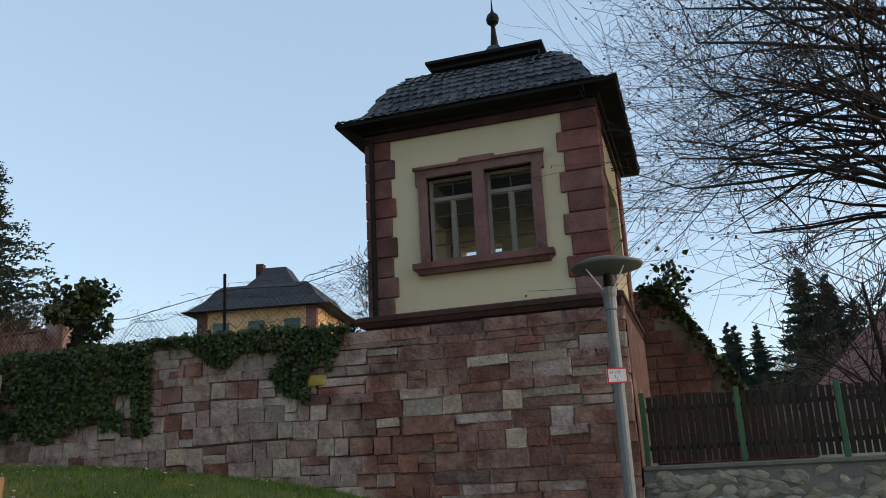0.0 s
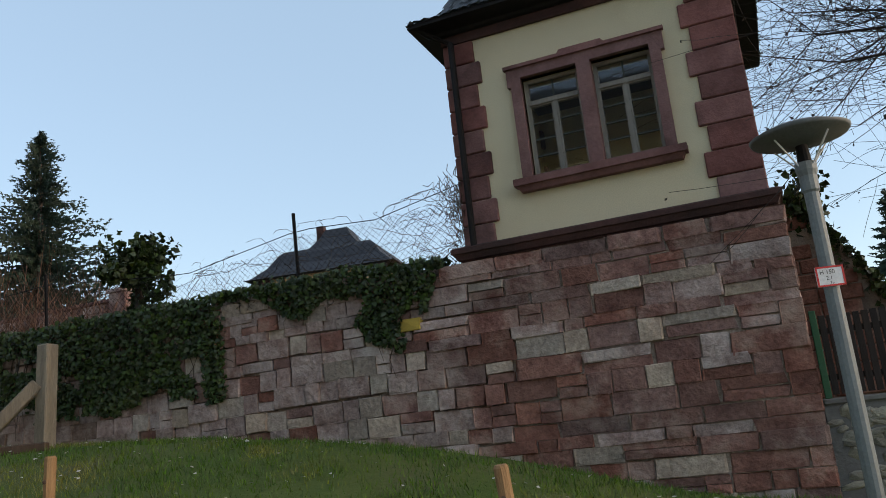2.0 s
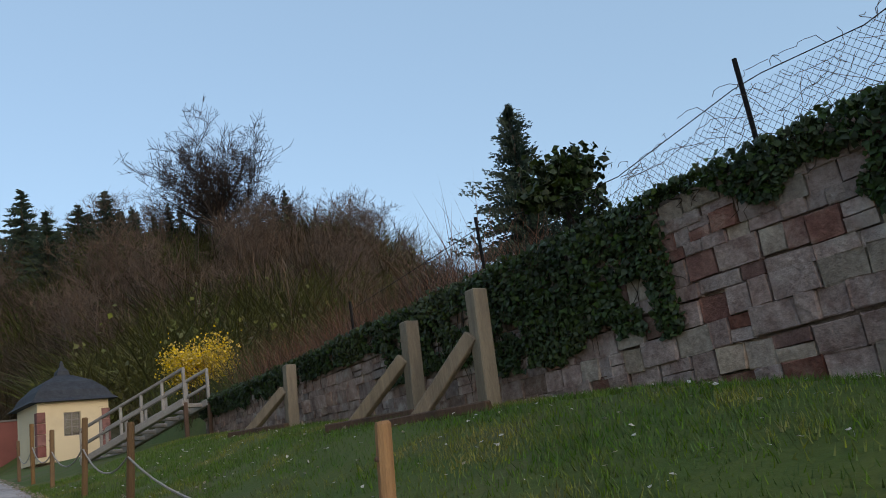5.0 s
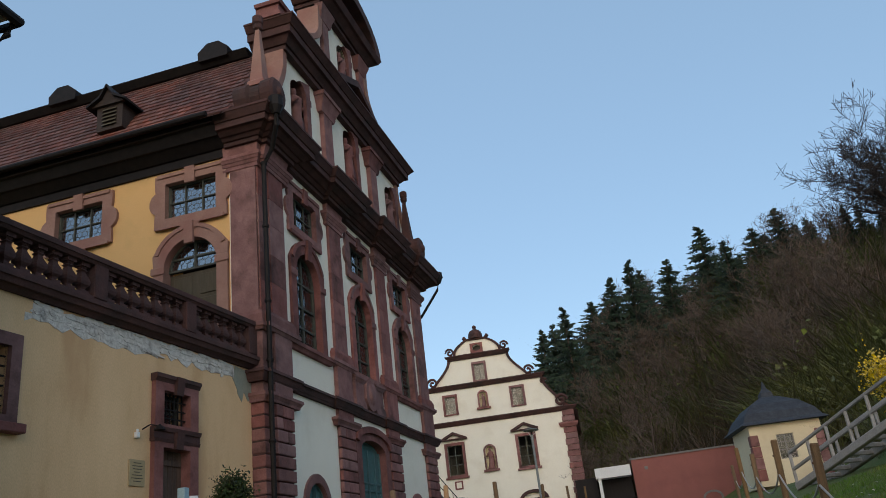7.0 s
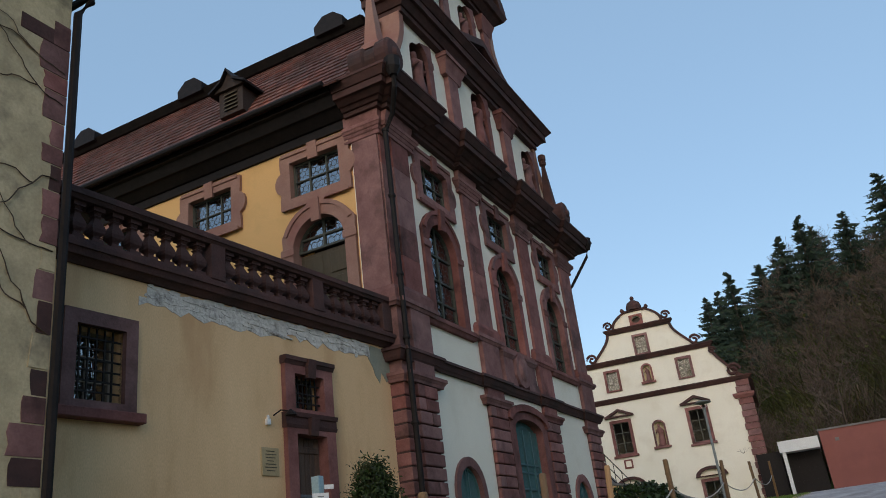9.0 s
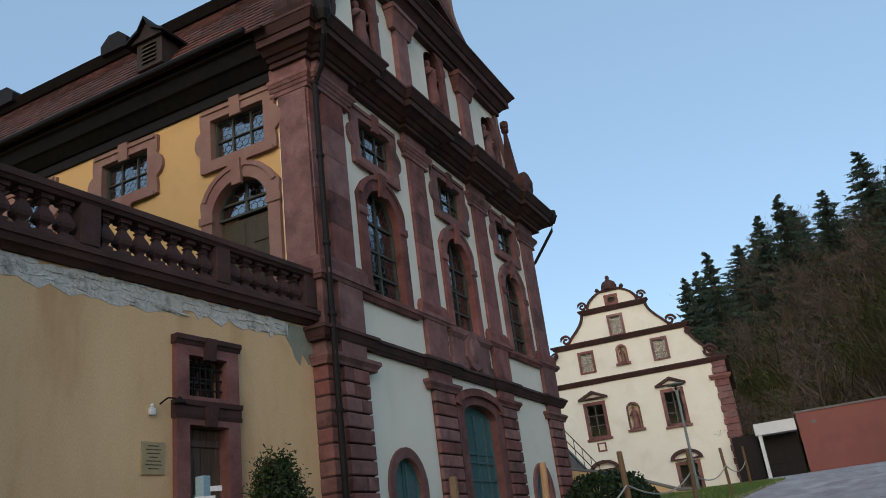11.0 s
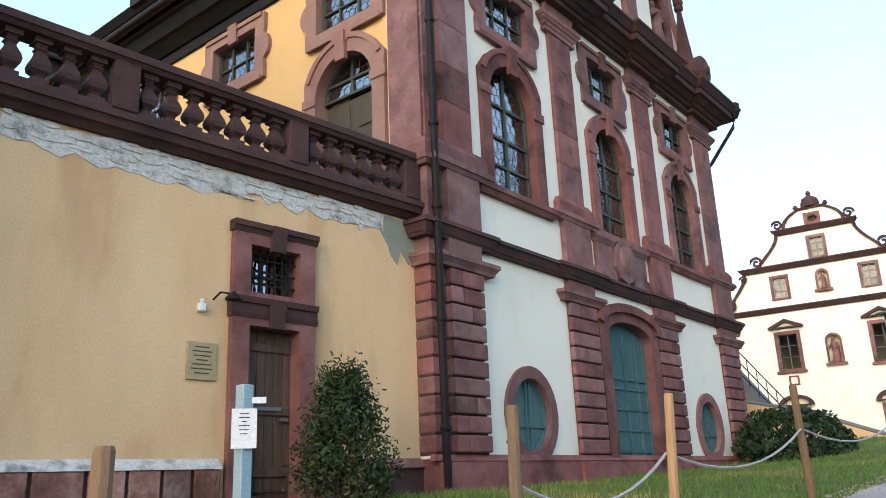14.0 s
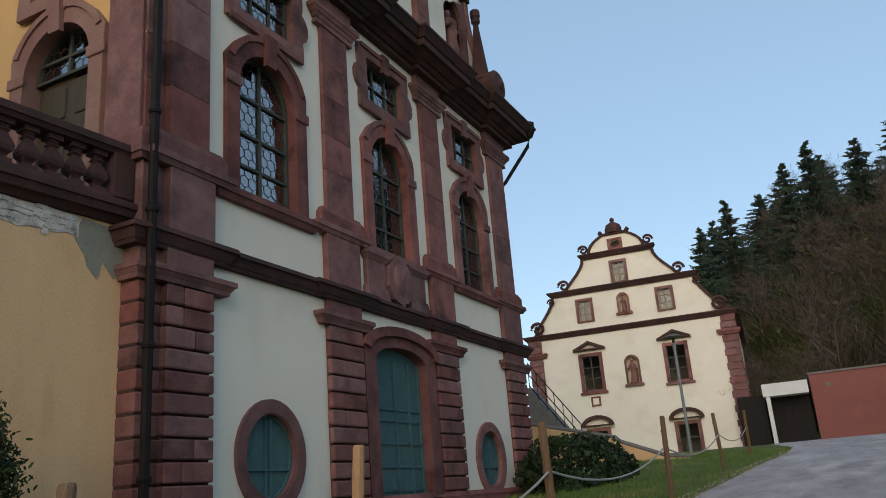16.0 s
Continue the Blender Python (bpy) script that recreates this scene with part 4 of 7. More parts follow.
    lathe(bm, [(0.1, 11.25), (0.19, 11.45), (0.19, 11.72)], 8, R + 0.66, -0.8)
    tube(bm, [(R + 0.66, -0.8, 11.3), (R + 0.62, -0.72, 10.95), (R + 0.12, -0.05, 9.75), (R + 0.09, 0.3, 9.4), (R + 0.09, 0.35, 1.2)], 0.055, 8)
    part("downpipe", bm, METAL, ch)
    # the trim stands only a little proud of the plaster
    done = set()
    for ob in ch.children_recursive:
        if ob.data.name in done or ob.name.startswith(("downpipe", "pipe_collar")):
            continue
        done.add(ob.data.name)
        for v in ob.data.vertices:
            if v.co.z < 10.85:
                if v.co.y < 0:
                    v.co.y *= 0.6
                if v.co.x < L:
                    v.co.x = L + (v.co.x - L) * 0.6
    return ch


church = build_church()


# ---- low wing with terrace ----
def baluster_mesh():
    bm = B()
    lathe(bm, [(0.1, 0.0), (0.1, 0.07)], square=True)
    lathe(bm, [(0.075, 0.07), (0.05, 0.1), (0.06, 0.13), (0.105, 0.18), (0.115, 0.24), (0.1, 0.3), (0.055, 0.4), (0.05, 0.43), (0.075, 0.46), (0.05, 0.485), (0.07, 0.53)], square=True)
    lathe(bm, [(0.1, 0.53), (0.1, 0.6)], square=True)
    me = bpy.data.meshes.new("baluster")
    bm.to_mesh(me)
    bm.free()
    me.materials.append(REDDARK)
    return me


def rough_patch(rng, x0, x1, z0, z1, n, jag):
    top = [(x0 + (x1 - x0) * i / n, z1 + rng.uniform(-jag, 0)) for i in range(n + 1)]
    bot = [(x0 + (x1 - x0) * i / n, z0 + rng.uniform(-jag, jag) * (0.3 if i in (0, n) else 1)) for i in range(n + 1)]
    return bot + top[::-1]


def stone_frame(parent, op, w, y0, y1, sill=True, m=None):
    x0, x1 = min(p[0] for p in op), max(p[0] for p in op)
    z0, z1 = min(p[1] for p in op), max(p[1] for p in op)
    bm = B()
    plate(bm, rect(x0 - w, x1 + w, z0 - w * 0.6, z1 + w), [op], y0, y1)
    s = part("window_surround", bm, RED, parent, m=m)
    if sill:
        bm = B()
        box(bm, x0 - w - 0.12, x1 + w + 0.12, y0 - 0.09, y1, z0 - w - 0.06, z0 - w * 0.6 + 0.005, 0.015)
        part("window_sill", bm, RED, s, m=m)
    return s


def iron_grille(parent, x0, x1, z0, z1, y, nx, nz):
    bm = B()
    for i in range(1, nx + 1):
        x = x0 + (x1 - x0) * i / (nx + 1)
        box(bm, x - 0.012, x + 0.012, y - 0.012, y + 0.012, z0, z1)
    for i in range(1, nz + 1):
        z = z0 + (z1 - z0) * i / (nz + 1)
        box(bm, x0, x1, y - 0.02, y + 0.004, z - 0.012, z + 0.012)
    part("iron_grille", bm, METAL, parent)


def build_low_wing():
    rng = random.Random(8)
    lw = thing("low_wing", pose(-0.316, 0.0, 0, 0, 0, 85.4), "low ochre plastered wing with stained wall and terrace on top", "building")
    X0, X1 = -10.0, -1.28
    door = rect(-4.52, -3.66, 0.42, 2.66)
    trans = rect(-4.52, -3.66, 3.08, 3.78)
    win = rect(-8.98, -8.16, 2.78, 3.88)
    bm = B()
    plate(bm, rect(X0, X1, -0.5, 4.8), [door, trans, win], 0.0, 0.6)
    part("front_wall", bm, OCHRELOW, lw, "ochre plaster wall with water stains")
    bm = B()
    box(bm, X0, X1, 0.6, 8, 4.62, 4.8)
    box(bm, X0, X0 + 0.4, 0.6, 8, -0.5, 4.62)
    box(bm, X0, X1, 7.6, 8, -0.5, 4.62)
    # added partition behind the openings; its dark paint stands for an unlit room
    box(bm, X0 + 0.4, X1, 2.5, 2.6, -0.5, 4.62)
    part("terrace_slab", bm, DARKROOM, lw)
    # plinth of dark stone
    bm = B()
    plate(bm, rect(X0, -4.85, -0.5, 0.84), [], -0.07, 0.0)
    plate(bm, rect(-3.42, X1, -0.5, 0.8), [], -0.07, 0.0)
    part("plinth", bm, REDDARK, lw, "dark weathered stone plinth")
    x = X0
    while x < -4.9:
        w = rng.uniform(0.35, 0.8)
        for a, b, d, z0, z1 in ((x, x + w, -0.12, rng.uniform(-.02, .02), 0.42), (x + 0.1, x + w + 0.08, -0.11, 0.45, 0.8)):
            bm = B()
            box(bm, a, max(min(b, -4.86), a + 0.03), d, -0.06, z0, z1, 0.012)
            part("stone", bm, STONERED, lw)
        x += w + 0.03
    bm = B()
    prism(bm, [(-0.13, 0.8), (-0.1, 0.86), (0.0, 0.93), (0.0, 0.8)], X0, -4.85)
    part("plinth_ledge", bm, PATCH, lw, "flaking pale plinth ledge")
    bm = B()
    prism(bm, [(-0.12, 0.78), (-0.1, 0.84), (0.0, 0.92), (0.0, 0.78)], -3.42, X1)
    part("plinth_ledge", bm, RED, lw)
    # fallen-off render
    bm = B()
    plate(bm, rough_patch(rng, -7.75, -2.0, 4.48, 4.79, 34, 0.10), [], -0.012, 0.0)
    plate(bm, rough_patch(rng, -7.9, -4.6, 4.40, 4.6, 20, 0.07), [], -0.008, 0.0)
    for i in range(130):
        fx, fz = rng.uniform(-7.7, -2.1), 4.76 - abs(rng.gauss(0, 0.15))
        fw, fh, fd = rng.uniform(0.05, 0.26), rng.uniform(0.015, 0.06), rng.uniform(0.014, 0.034)
        if fz < 4.42:
            continue
        n = rng.randint(5, 8)
        plate(bm, [(fx + fw * rng.uniform(0.6, 1.1) * math.cos(2 * math.pi * k / n), fz + fh * rng.uniform(0.6, 1.1) * math.sin(2 * math.pi * k / n)) for k in range(n)], [], -fd, -0.006)
    part("bare_render", bm, PATCH, lw, "crumbling bare grey render")
    bm = B()
    plate(bm, [(-1.95, 4.75), (-2.05, 4.45), (-1.9, 4.25), (-1.85, 4.1), (-1.7, 3.95), (-1.62, 4.2), (-1.45, 4.0), (-1.3, 4.1), (-1.26, 4.7)], [], -0.01, 0.0)
    part("cement_patch", bm, PATCHGREY, lw, "greenish grey cement patch")
    # cornice under the balustrade
    bm = B()
    moulding(bm, X0, X1, [(4.78, 4.86, 0.06, 0.14), (4.86, 4.96, 0.2, 0.24), (4.96, 5.04, 0.27, 0.27)], 0.3, ends=False)
    part("cornice", bm, REDDARK, lw)
    # door
    bm = B()
    plate(bm, rect(-4.76, -3.42, 0.35, 4.07), [rect(-4.5, -3.68, 0.42, 2.64), rect(-4.5, -3.68, 3.1, 3.76)], -0.1, 0.157)
    s = part("door_surround", bm, RED, lw)
    bm = B()
    moulding(bm, -4.79, -3.39, [(2.74, 2.8, 0.11, 0.13), (2.8, 2.94, 0.11, 0.11), (2.94, 3.02, 0.14, 0.16)], 0.0, ends=False)
    part("lintel_moulding", bm, REDDARK, s)
    bm = B()
    moulding(bm, -4.79, -3.39, [(3.92, 3.99, 0.11, 0.14), (3.99, 4.07, 0.16, 0.16)], 0.0, ends=False)
    part("lintel_moulding", bm, REDDARK, s)
    bm = B()
    prism(bm, [(-0.16, 3.7), (-0.2, 4.06), (-0.09, 4.06), (-0.09, 3.7)], -4.2, -3.98)
    part("keystone", bm, REDDARK, s)
    bm = B()
    prism(bm, [(-0.16, 2.62), (-0.2, 2.95), (-0.09, 2.95), (-0.09, 2.62)], -4.2, -3.98)
    part("keystone", bm, REDDARK, s)
    bm = B()
    box(bm, -4.54, -3.64, 0.16, 0.22, 0.42, 2.66)
    d = part("wooden_door", bm, OLDWOOD, lw, "dark brown weathered plank door")
    for i in range(6):
        bm = B()
        box(bm, -4.52 + i * 0.1433 + 0.004, -4.52 + (i + 1) * 0.1433 - 0.004, 0.13, 0.165, 0.5, 2.62, 0.006)
        part("plank", bm, OLDWOOD, d)
    for z in (0.75, 1.55, 2.4):
        bm = B()
        box(bm, -4.48, -3.7, 0.10, 0.132, z - 0.06, z + 0.06, 0.01)
        part("ledge_board", bm, OLDWOOD, d)
    bm = B()
    box(bm, -3.88, -3.74, 0.07, 0.1, 1.42, 1.46)
    box(bm, -4.3, -3.86, 0.07, 0.1, 1.55, 1.6)
    part("door_handle", bm, ZINC, d)
    bm = B()
    box(bm, -4.85, -3.32, -0.35, 0.2, 0.1, 0.42, 0.03)
    part("doorstep", bm, RED, lw)
    glazing(lw, trans, 0.3, [-4.09], [3.43], bar=0.02)
    iron_grille(lw, -4.52, -3.66, 3.08, 3.78, 0.05, 6, 3)
    # window
    stone_frame(lw, win, 0.21, -0.09, 0.06)
    glazing(lw, win, 0.3, [-8.57], [3.15, 3.5], frame=FRAMEWOOD, bar=0.02)
    iron_grille(lw, -8.98, -8.16, 2.78, 3.88, 0.05, 5, 6)


build_low_wing()


def build_balustrade():
    bal = thing("balustrade", pose(-0.316, 0.0, 0, 0, 0, 85.4), "dark weathered sandstone terrace balustrade with turned balusters", "balustrade")
    me = baluster_mesh()
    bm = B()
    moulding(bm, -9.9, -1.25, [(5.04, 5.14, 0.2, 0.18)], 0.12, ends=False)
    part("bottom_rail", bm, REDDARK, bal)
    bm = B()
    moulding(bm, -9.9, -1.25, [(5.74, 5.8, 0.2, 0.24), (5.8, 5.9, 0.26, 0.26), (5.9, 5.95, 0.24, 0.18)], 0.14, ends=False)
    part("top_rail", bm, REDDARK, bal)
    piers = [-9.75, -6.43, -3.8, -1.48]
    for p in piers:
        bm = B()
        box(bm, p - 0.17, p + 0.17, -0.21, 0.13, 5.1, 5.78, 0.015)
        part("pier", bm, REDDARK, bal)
    for a, b in zip(piers, piers[1:]):
        n = round((b - a - 0.34) / 0.345)
        for i in range(n):
            ob = new("baluster", me)
            ob.parent = bal
            ob.location = (a + 0.17 + (b - a - 0.34) * (i + 0.5) / n, -0.04, 5.14)


build_balustrade()


def wall_sign():
    ob = thing("wall_plaque", pose(-0.728, -5.12, 2.12, 0, 0, 85.4), "weathered brass coloured plaque with engraved lines", "plaque")
    bm = B()
    box(bm, -0.21, 0.21, -0.03, -0.001, -0.24, 0.24, 0.006)
    part("plate", bm, BRASS, ob)
    bm = B()
    for i, w in enumerate((0.1, 0.14, 0.12, 0.08, 0.13, 0.15, 0.1)):
        box(bm, -w, w, -0.033, -0.029, 0.17 - i * 0.055, 0.185 - i * 0.055)
    part("lettering", bm, OLIVEWOOD, ob, "unreadable lines of writing")
    ob = thing("wall_lamp", pose(-0.717, -4.98, 2.94, 0, 0, 85.4), "black iron wall lamp beside the door", "lamp")
    bm = B()
    tube(bm, [(0, 0, 0), (0.0, -0.18, 0.06), (0.08, -0.3, 0.03)], 0.014)
    part("bracket", bm, METAL, ob)
    bm = B()
    lathe(bm, [(0.015, 0.06), (0.1, -0.02), (0.11, -0.05), (0.02, -0.05)], 10, 0.1, -0.32)
    part("hood", bm, METAL, ob)
    ob = thing("motion_sensor", pose(-0.731, -5.16, 2.84, 0, 0, 85.4), "small white sensor box on the wall", "sensor")
    bm = B()
    box(bm, -0.05, 0.05, -0.07, 0, -0.09, 0.02, 0.012)
    lathe(bm, [(0.02, 0.02), (0.03, 0.05), (0.02, 0.08)], 8, 0, -0.04)
    part("housing", bm, WHITE, ob)


wall_sign()


# ---- old house at the near end of the wing ----
def build_old_house():
    rng = random.Random(4)
    oh = thing("old_house", pose(0.05, 0, 0, 0, 0, 90), "old house with mottled peeling plaster and sandstone quoins", "house")
    X0, X1, H = -21.0, -10.15, 8.35
    win = [rect(-13.35, -12.5, 4.6, 6.9), rect(-16.9, -16.05, 4.6, 6.9), rect(-13.35, -12.5, 1.0, 2.8)]
    bm = B()
    plate(bm, rect(X0, X1, -2.5, H), win, 0.0, 0.6)
    part("front_wall", bm, OLDWALL, oh, "stained peeling plaster wall")
    bm = B()
    box(bm, X1 - 0.6, X1, 0.6, 9, -2.5, H)
    box(bm, X0, X0 + 0.6, 0.6, 9, -2.5, H)
    box(bm, X0 + 0.6, X1 - 0.6, 8.4, 9, -2.5, H)
    box(bm, X0 + 0.6, X1 - 0.6, 0.6, 8.4, H - 0.3, H - 0.1)
    part("side_wall", bm, OLDWALL, oh)
    for w in win:
        stone_frame(oh, w, 0.18, -0.05, 0.06)
        glazing(oh, w, 0.3, [(w[0][0] + w[1][0]) / 2], [w[0][1] + 0.8, w[0][1] + 1.5], frame=FRAMEWOOD, bar=0.02)
    z, i = -0.5, 0
    while z < H - 0.6:
        h = rng.uniform(0.26, 0.5)
        w = rng.choice((0.2, 0.24, 0.3, 0.42)) + rng.uniform(-0.05, 0.05)
        bm = B()
        plate(bm, [(X1 - w + rng.uniform(-0.02, 0.02), z + 0.01), (X1 + 0.008, z + 0.01), (X1 + 0.008, z + h - 0.01), (X1 - w + rng.uniform(-0.025, 0.025), z + h - 0.01), (X1 - w + rng.uniform(-0.02, 0.02), z + h * 0.7), (X1 - w + rng.uniform(-0.02, 0.02), z + h * 0.35)], [], -rng.uniform(0.004, 0.014), 0.3)
        part("quoin", bm, rng.choice((RED, RED, REDDARK, RED, OLDWALL)), oh)
        z += h
        i += 1
    bm = B()
    box(bm, X1 - 0.75, X1 + 0.006, -0.012, 0.3, 7.35, 7.6, 0.01)
    part("quoin", bm, REDDARK, oh)
    bm = B()
    for k in range(5):
        x, z = X1 - 0.05, 3.4 + 0.95 * k + rng.uniform(-0.3, 0.3)
        for side_shoot in range(2):
            p, px, pz, dz = [], x, z, rng.uniform(-0.02, 0.05)
            for q in range(18):
                p.append((px, -0.02, pz))
                dz += rng.uniform(-0.07, 0.075)
                px -= rng.uniform(0.03, 0.14)
                pz = min(pz + dz * 0.6, H - 0.1)
            tube(bm, p, [0.011 - 0.0004 * q for q in range(18)], 4)
            x, z = p[4 + 3 * side_shoot][0], p[4 + 3 * side_shoot][2]
    part("dry_vine", bm, IVYDRY, oh, "bare vine stems on the wall")
    bm = B()
    moulding(bm, X0, X1, [(H - 0.1, H + 0.05, 0.004, 0.03), (H + 0.05, H + 0.16, 0.03, 0.1), (H + 0.16, H + 0.25, 0.1, 0.22)], 0.6)
    part("eaves_cornice", bm, OLDWALL, oh, "pale plaster eaves cove")
    bm = B()
    rings = []
    for e, dz in ((0.2, 0.25), (0.06, 0.5), (-0.3, 1.4), (-0.9, 2.8), (-3.5, 4.2)):
        rings.append([bm.verts.new(p) for p in ((X0 - e, -e, H + dz), (X1 + e, -e, H + dz), (X1 + e, 9 + e, H + dz), (X0 - e, 9 + e, H + dz))])
    for p, q in zip(rings, rings[1:]):
        for k in range(4):
            bm.faces.new((p[k], p[(k + 1) % 4], q[(k + 1) % 4], q[k]))
    bm.faces.new(rings[-1])
    bm.faces.new(rings[0][::-1])
    part("roof", bm, SLATE, oh)
    bm = B()
    tube(bm, [(X0 - 0.3, -0.28, H + 0.2), (X1 + 0.3, -0.28, H + 0.2), (X1 + 0.3, 2.0, H + 0.2)], 0.085, 8)
    tube(bm, [(X1 + 0.24, -0.2, H + 0.15), (X1 + 0.2, -0.16, H - 0.05), (X1 + 0.08, -0.04, H - 0.3), (X1 + 0.08, -0.04, 0.0)], 0.06, 8)
    part("gutter", bm, METAL, oh, "dark gutter and downpipe")


build_old_house()


# ---- pavilion on the retaining wall ----
def build_pavilion():
    pv = thing("garden_pavilion", pose(15.5, -19.82, 0, 0, 0, -90), "square garden pavilion with pale yellow plaster, red quoins and slate roof", "pavilion")
    W = 2.03
    D = 2 * W
    op = [rect(-0.93, -0.1, 3.1, 4.6), rect(0.1, 0.93, 3.1, 4.6)]
    bm = B()
    plate(bm, rect(-W, W, 2.2, 5.75), [rect(-0.93, 0.93, 3.1, 4.6)], 0.0, 0.45)
    part("front_wall", bm, CREAM, pv, "pale yellow plaster front wall")
    for a in (-W, W - 0.45):
        bm = B()
        hole = [(1.2, 3.1), (3.1, 3.1), (3.1, 4.6), (1.2, 4.65)]
        plate(bm, [(0.45, 2.2), (D - 0.45, 2.2), (D - 0.45, 5.75), (0.45, 5.75)], [hole], 0, 0.45)
        part("side_wall", bm, CREAM, pv, m=Matrix.Translation((a, 0, 0)) @ pose(0.45, 0, 0, 0, 0, 90))
    bm = B()
    plate(bm, rect(-W, W, 2.2, 5.75), [rect(-1.4, -0.5, 2.9, 4.3), rect(0.5, 1.4, 2.9, 4.3)], D - 0.45, D)
    part("back_wall", bm, CREAM, pv)
    bm = B()
    box(bm, -W, W, 0.45, D - 0.45, 2.0, 2.3)
    part("floor_slab", bm, OLDWOOD, pv)
    # ceiling in the dark tone, room shade put into its colour
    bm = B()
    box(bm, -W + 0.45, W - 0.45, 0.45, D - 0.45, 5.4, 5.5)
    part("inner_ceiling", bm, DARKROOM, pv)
    # surround, mullion, sill
    bm = B()
    plate(bm, [(-1.08, 3.0), (1.08, 3.0), (1.08, 4.48), (1.13, 4.48), (1.13, 4.77), (0.33, 4.77), (0.28, 4.81), (-0.28, 4.81), (-0.33, 4.77), (-1.13, 4.77), (-1.13, 4.48), (-1.08, 4.48)], op, -0.09, 0.1)
    s = part("window_surround", bm, RED, pv)
    bm = B()
    moulding(bm, -1.0, 1.0, [(2.88, 2.96, 0.12, 0.16), (2.96, 3.06, 0.2, 0.2)], 0.1)
    part("window_sill", bm, RED, s)
    bm = B()
    plate(bm, [(-1.16, 4.75), (1.16, 4.75), (1.16, 4.8), (0.34, 4.8), (0.3, 4.85), (-0.3, 4.85), (-0.34, 4.8), (-1.16, 4.8)], [], -0.13, -0.05)
    part("head_moulding", bm, RED, s)
    for k, (x0, x1) in enumerate(((-0.93, -0.1), (0.1, 0.93))):
        c = (x0 + x1) / 2
        bm = B()
        plate(bm, rect(x0, x1, 3.1, 4.6), [rect(x0 + 0.06, c - 0.05, 3.17, 4.18), rect(c + 0.05, x1 - 0.06, 3.17, 4.18), rect(x0 + 0.06, x1 - 0.06, 4.28, 4.55)], 0.12, 0.19)
        w = part("casement_window", bm, FRAMEWOOD, pv, "weathered wooden casement with small panes")
        bm = B()
        box(bm, x0 + 0.05, x1 - 0.05, 0.09, 0.125, 4.2, 4.27)
        box(bm, c - 0.025, c + 0.025, 0.1, 0.125, 3.15, 4.2)
        part("transom_bar", bm, FRAMEWOOD, w)
        bm = B()
        for z in (3.43, 3.68, 3.93):
            box(bm, x0 + 0.06, x1 - 0.06, 0.14, 0.165, z - 0.012, z + 0.012)
        box(bm, c - 0.012, c + 0.012, 0.14, 0.165, 4.28, 4.55)
        part("glazing_bar", bm, DARKFRAME, w)
        bm = B()
        box(bm, x0 + 0.04, x1 - 0.04, 0.15, 0.156, 3.12, 4.58)
        g = part("pane", bm, CLEAR, w)
        g.visible_shadow = False
    # quoins
    rng = random.Random(2)
    n = 9
    hgt = (5.42 - 2.2) / n
    for i in range(n):
        z0 = 2.2 + i * hgt
        for sx in (-1, 1):
            w = (0.56 if sx < 0 else 0.7) if i % 2 else (0.48 if sx < 0 else 0.6)
            for (ya, yb, pr) in ((-0.05, 0.6, 0.05), (D - 0.6, D + 0.05, 0.05)):
                bm = B()
                a, b = (-W - pr, -W + w - 0.05) if sx < 0 else (W - w + 0.05, W + pr)
                box(bm, a, b, ya, yb, z0 + 0.006, z0 + hgt - 0.006, 0.016)
                part("quoin", bm, RED, pv)
    # architrave and eaves
    bm = B()
    box(bm, -W - 0.06, W + 0.06, -0.06, D + 0.06, 5.42, 5.6)
    part("architrave", bm, REDDARK, pv)
    bm = B()
    lathe(bm, [(W + 0.08, 5.56), (W + 0.12, 5.58), (W + 0.14, 5.62), (W + 0.28, 5.64), (W + 0.44, 5.66), (W + 0.44, 5.72)], 4, 0, W, square=True)
    part("eaves_board", bm, METAL, pv, "dark boarded eaves")
    # bell-shaped slate roof of overlapping courses
    prof = [(W + 0.46, 5.72), (W + 0.22, 5.82), (W + 0.02, 6.0), (W - 0.12, 6.3), (W - 0.32, 6.62), (W - 0.62, 6.9), (W - 0.98, 7.08)]
    bm = B()
    lathe(bm, prof, 4, 0, W, square=True)
    rf = part("roof", bm, SLATE, pv)
    pts = [Vector(p) for p in prof]
    cum = [0]
    for a, b in zip(pts, pts[1:]):
        cum.append(cum[-1] + (b - a).length)

    def on(s):
        for i in range(len(cum) - 1):
            if s <= cum[i + 1]:
                return pts[i].lerp(pts[i + 1], (s - cum[i]) / (cum[i + 1] - cum[i]))
        return pts[-1]
    verts, faces = [], []
    for side in range(4):
        rot = pose(0, W, 0, 0, 0, 90 * side)
        s, row = 0.02, 0
        while s < cum[-1] - 0.1:
            a, b = on(s), on(s + 0.2)
            x = -a.x + (0.08 if row % 2 else 0)
            while x < a.x - 0.1:
                l = 0.02 + rng.uniform(0, 0.014)
                k = b.x / a.x
                i = len(verts)
                q = [(x, -a.x - l, a.y + l), (x + 0.15, -a.x - l, a.y + l), ((x + 0.15) * k, -b.x - 0.006, b.y + 0.006), (x * k, -b.x - 0.006, b.y + 0.006), (x + 0.075, -a.x - l - 0.004, a.y + l - 0.03)]
                verts += [tuple(rot @ Vector(p)) for p in q]
                faces.append((i, i + 4, i + 1, i + 2, i + 3))
                x += 0.158
            s += 0.145
            row += 1
    t = raw("slates", verts, faces, SLATE, rf)
    tagged(t, "overlapping dark slates", kind="stuff")
    bm = B()
    lathe(bm, [(0.99, 7.06), (0.99, 7.14), (1.06, 7.18), (1.06, 7.24), (1.15, 7.29), (1.15, 7.35), (1.05, 7.39)], 4, 0, W, square=True)
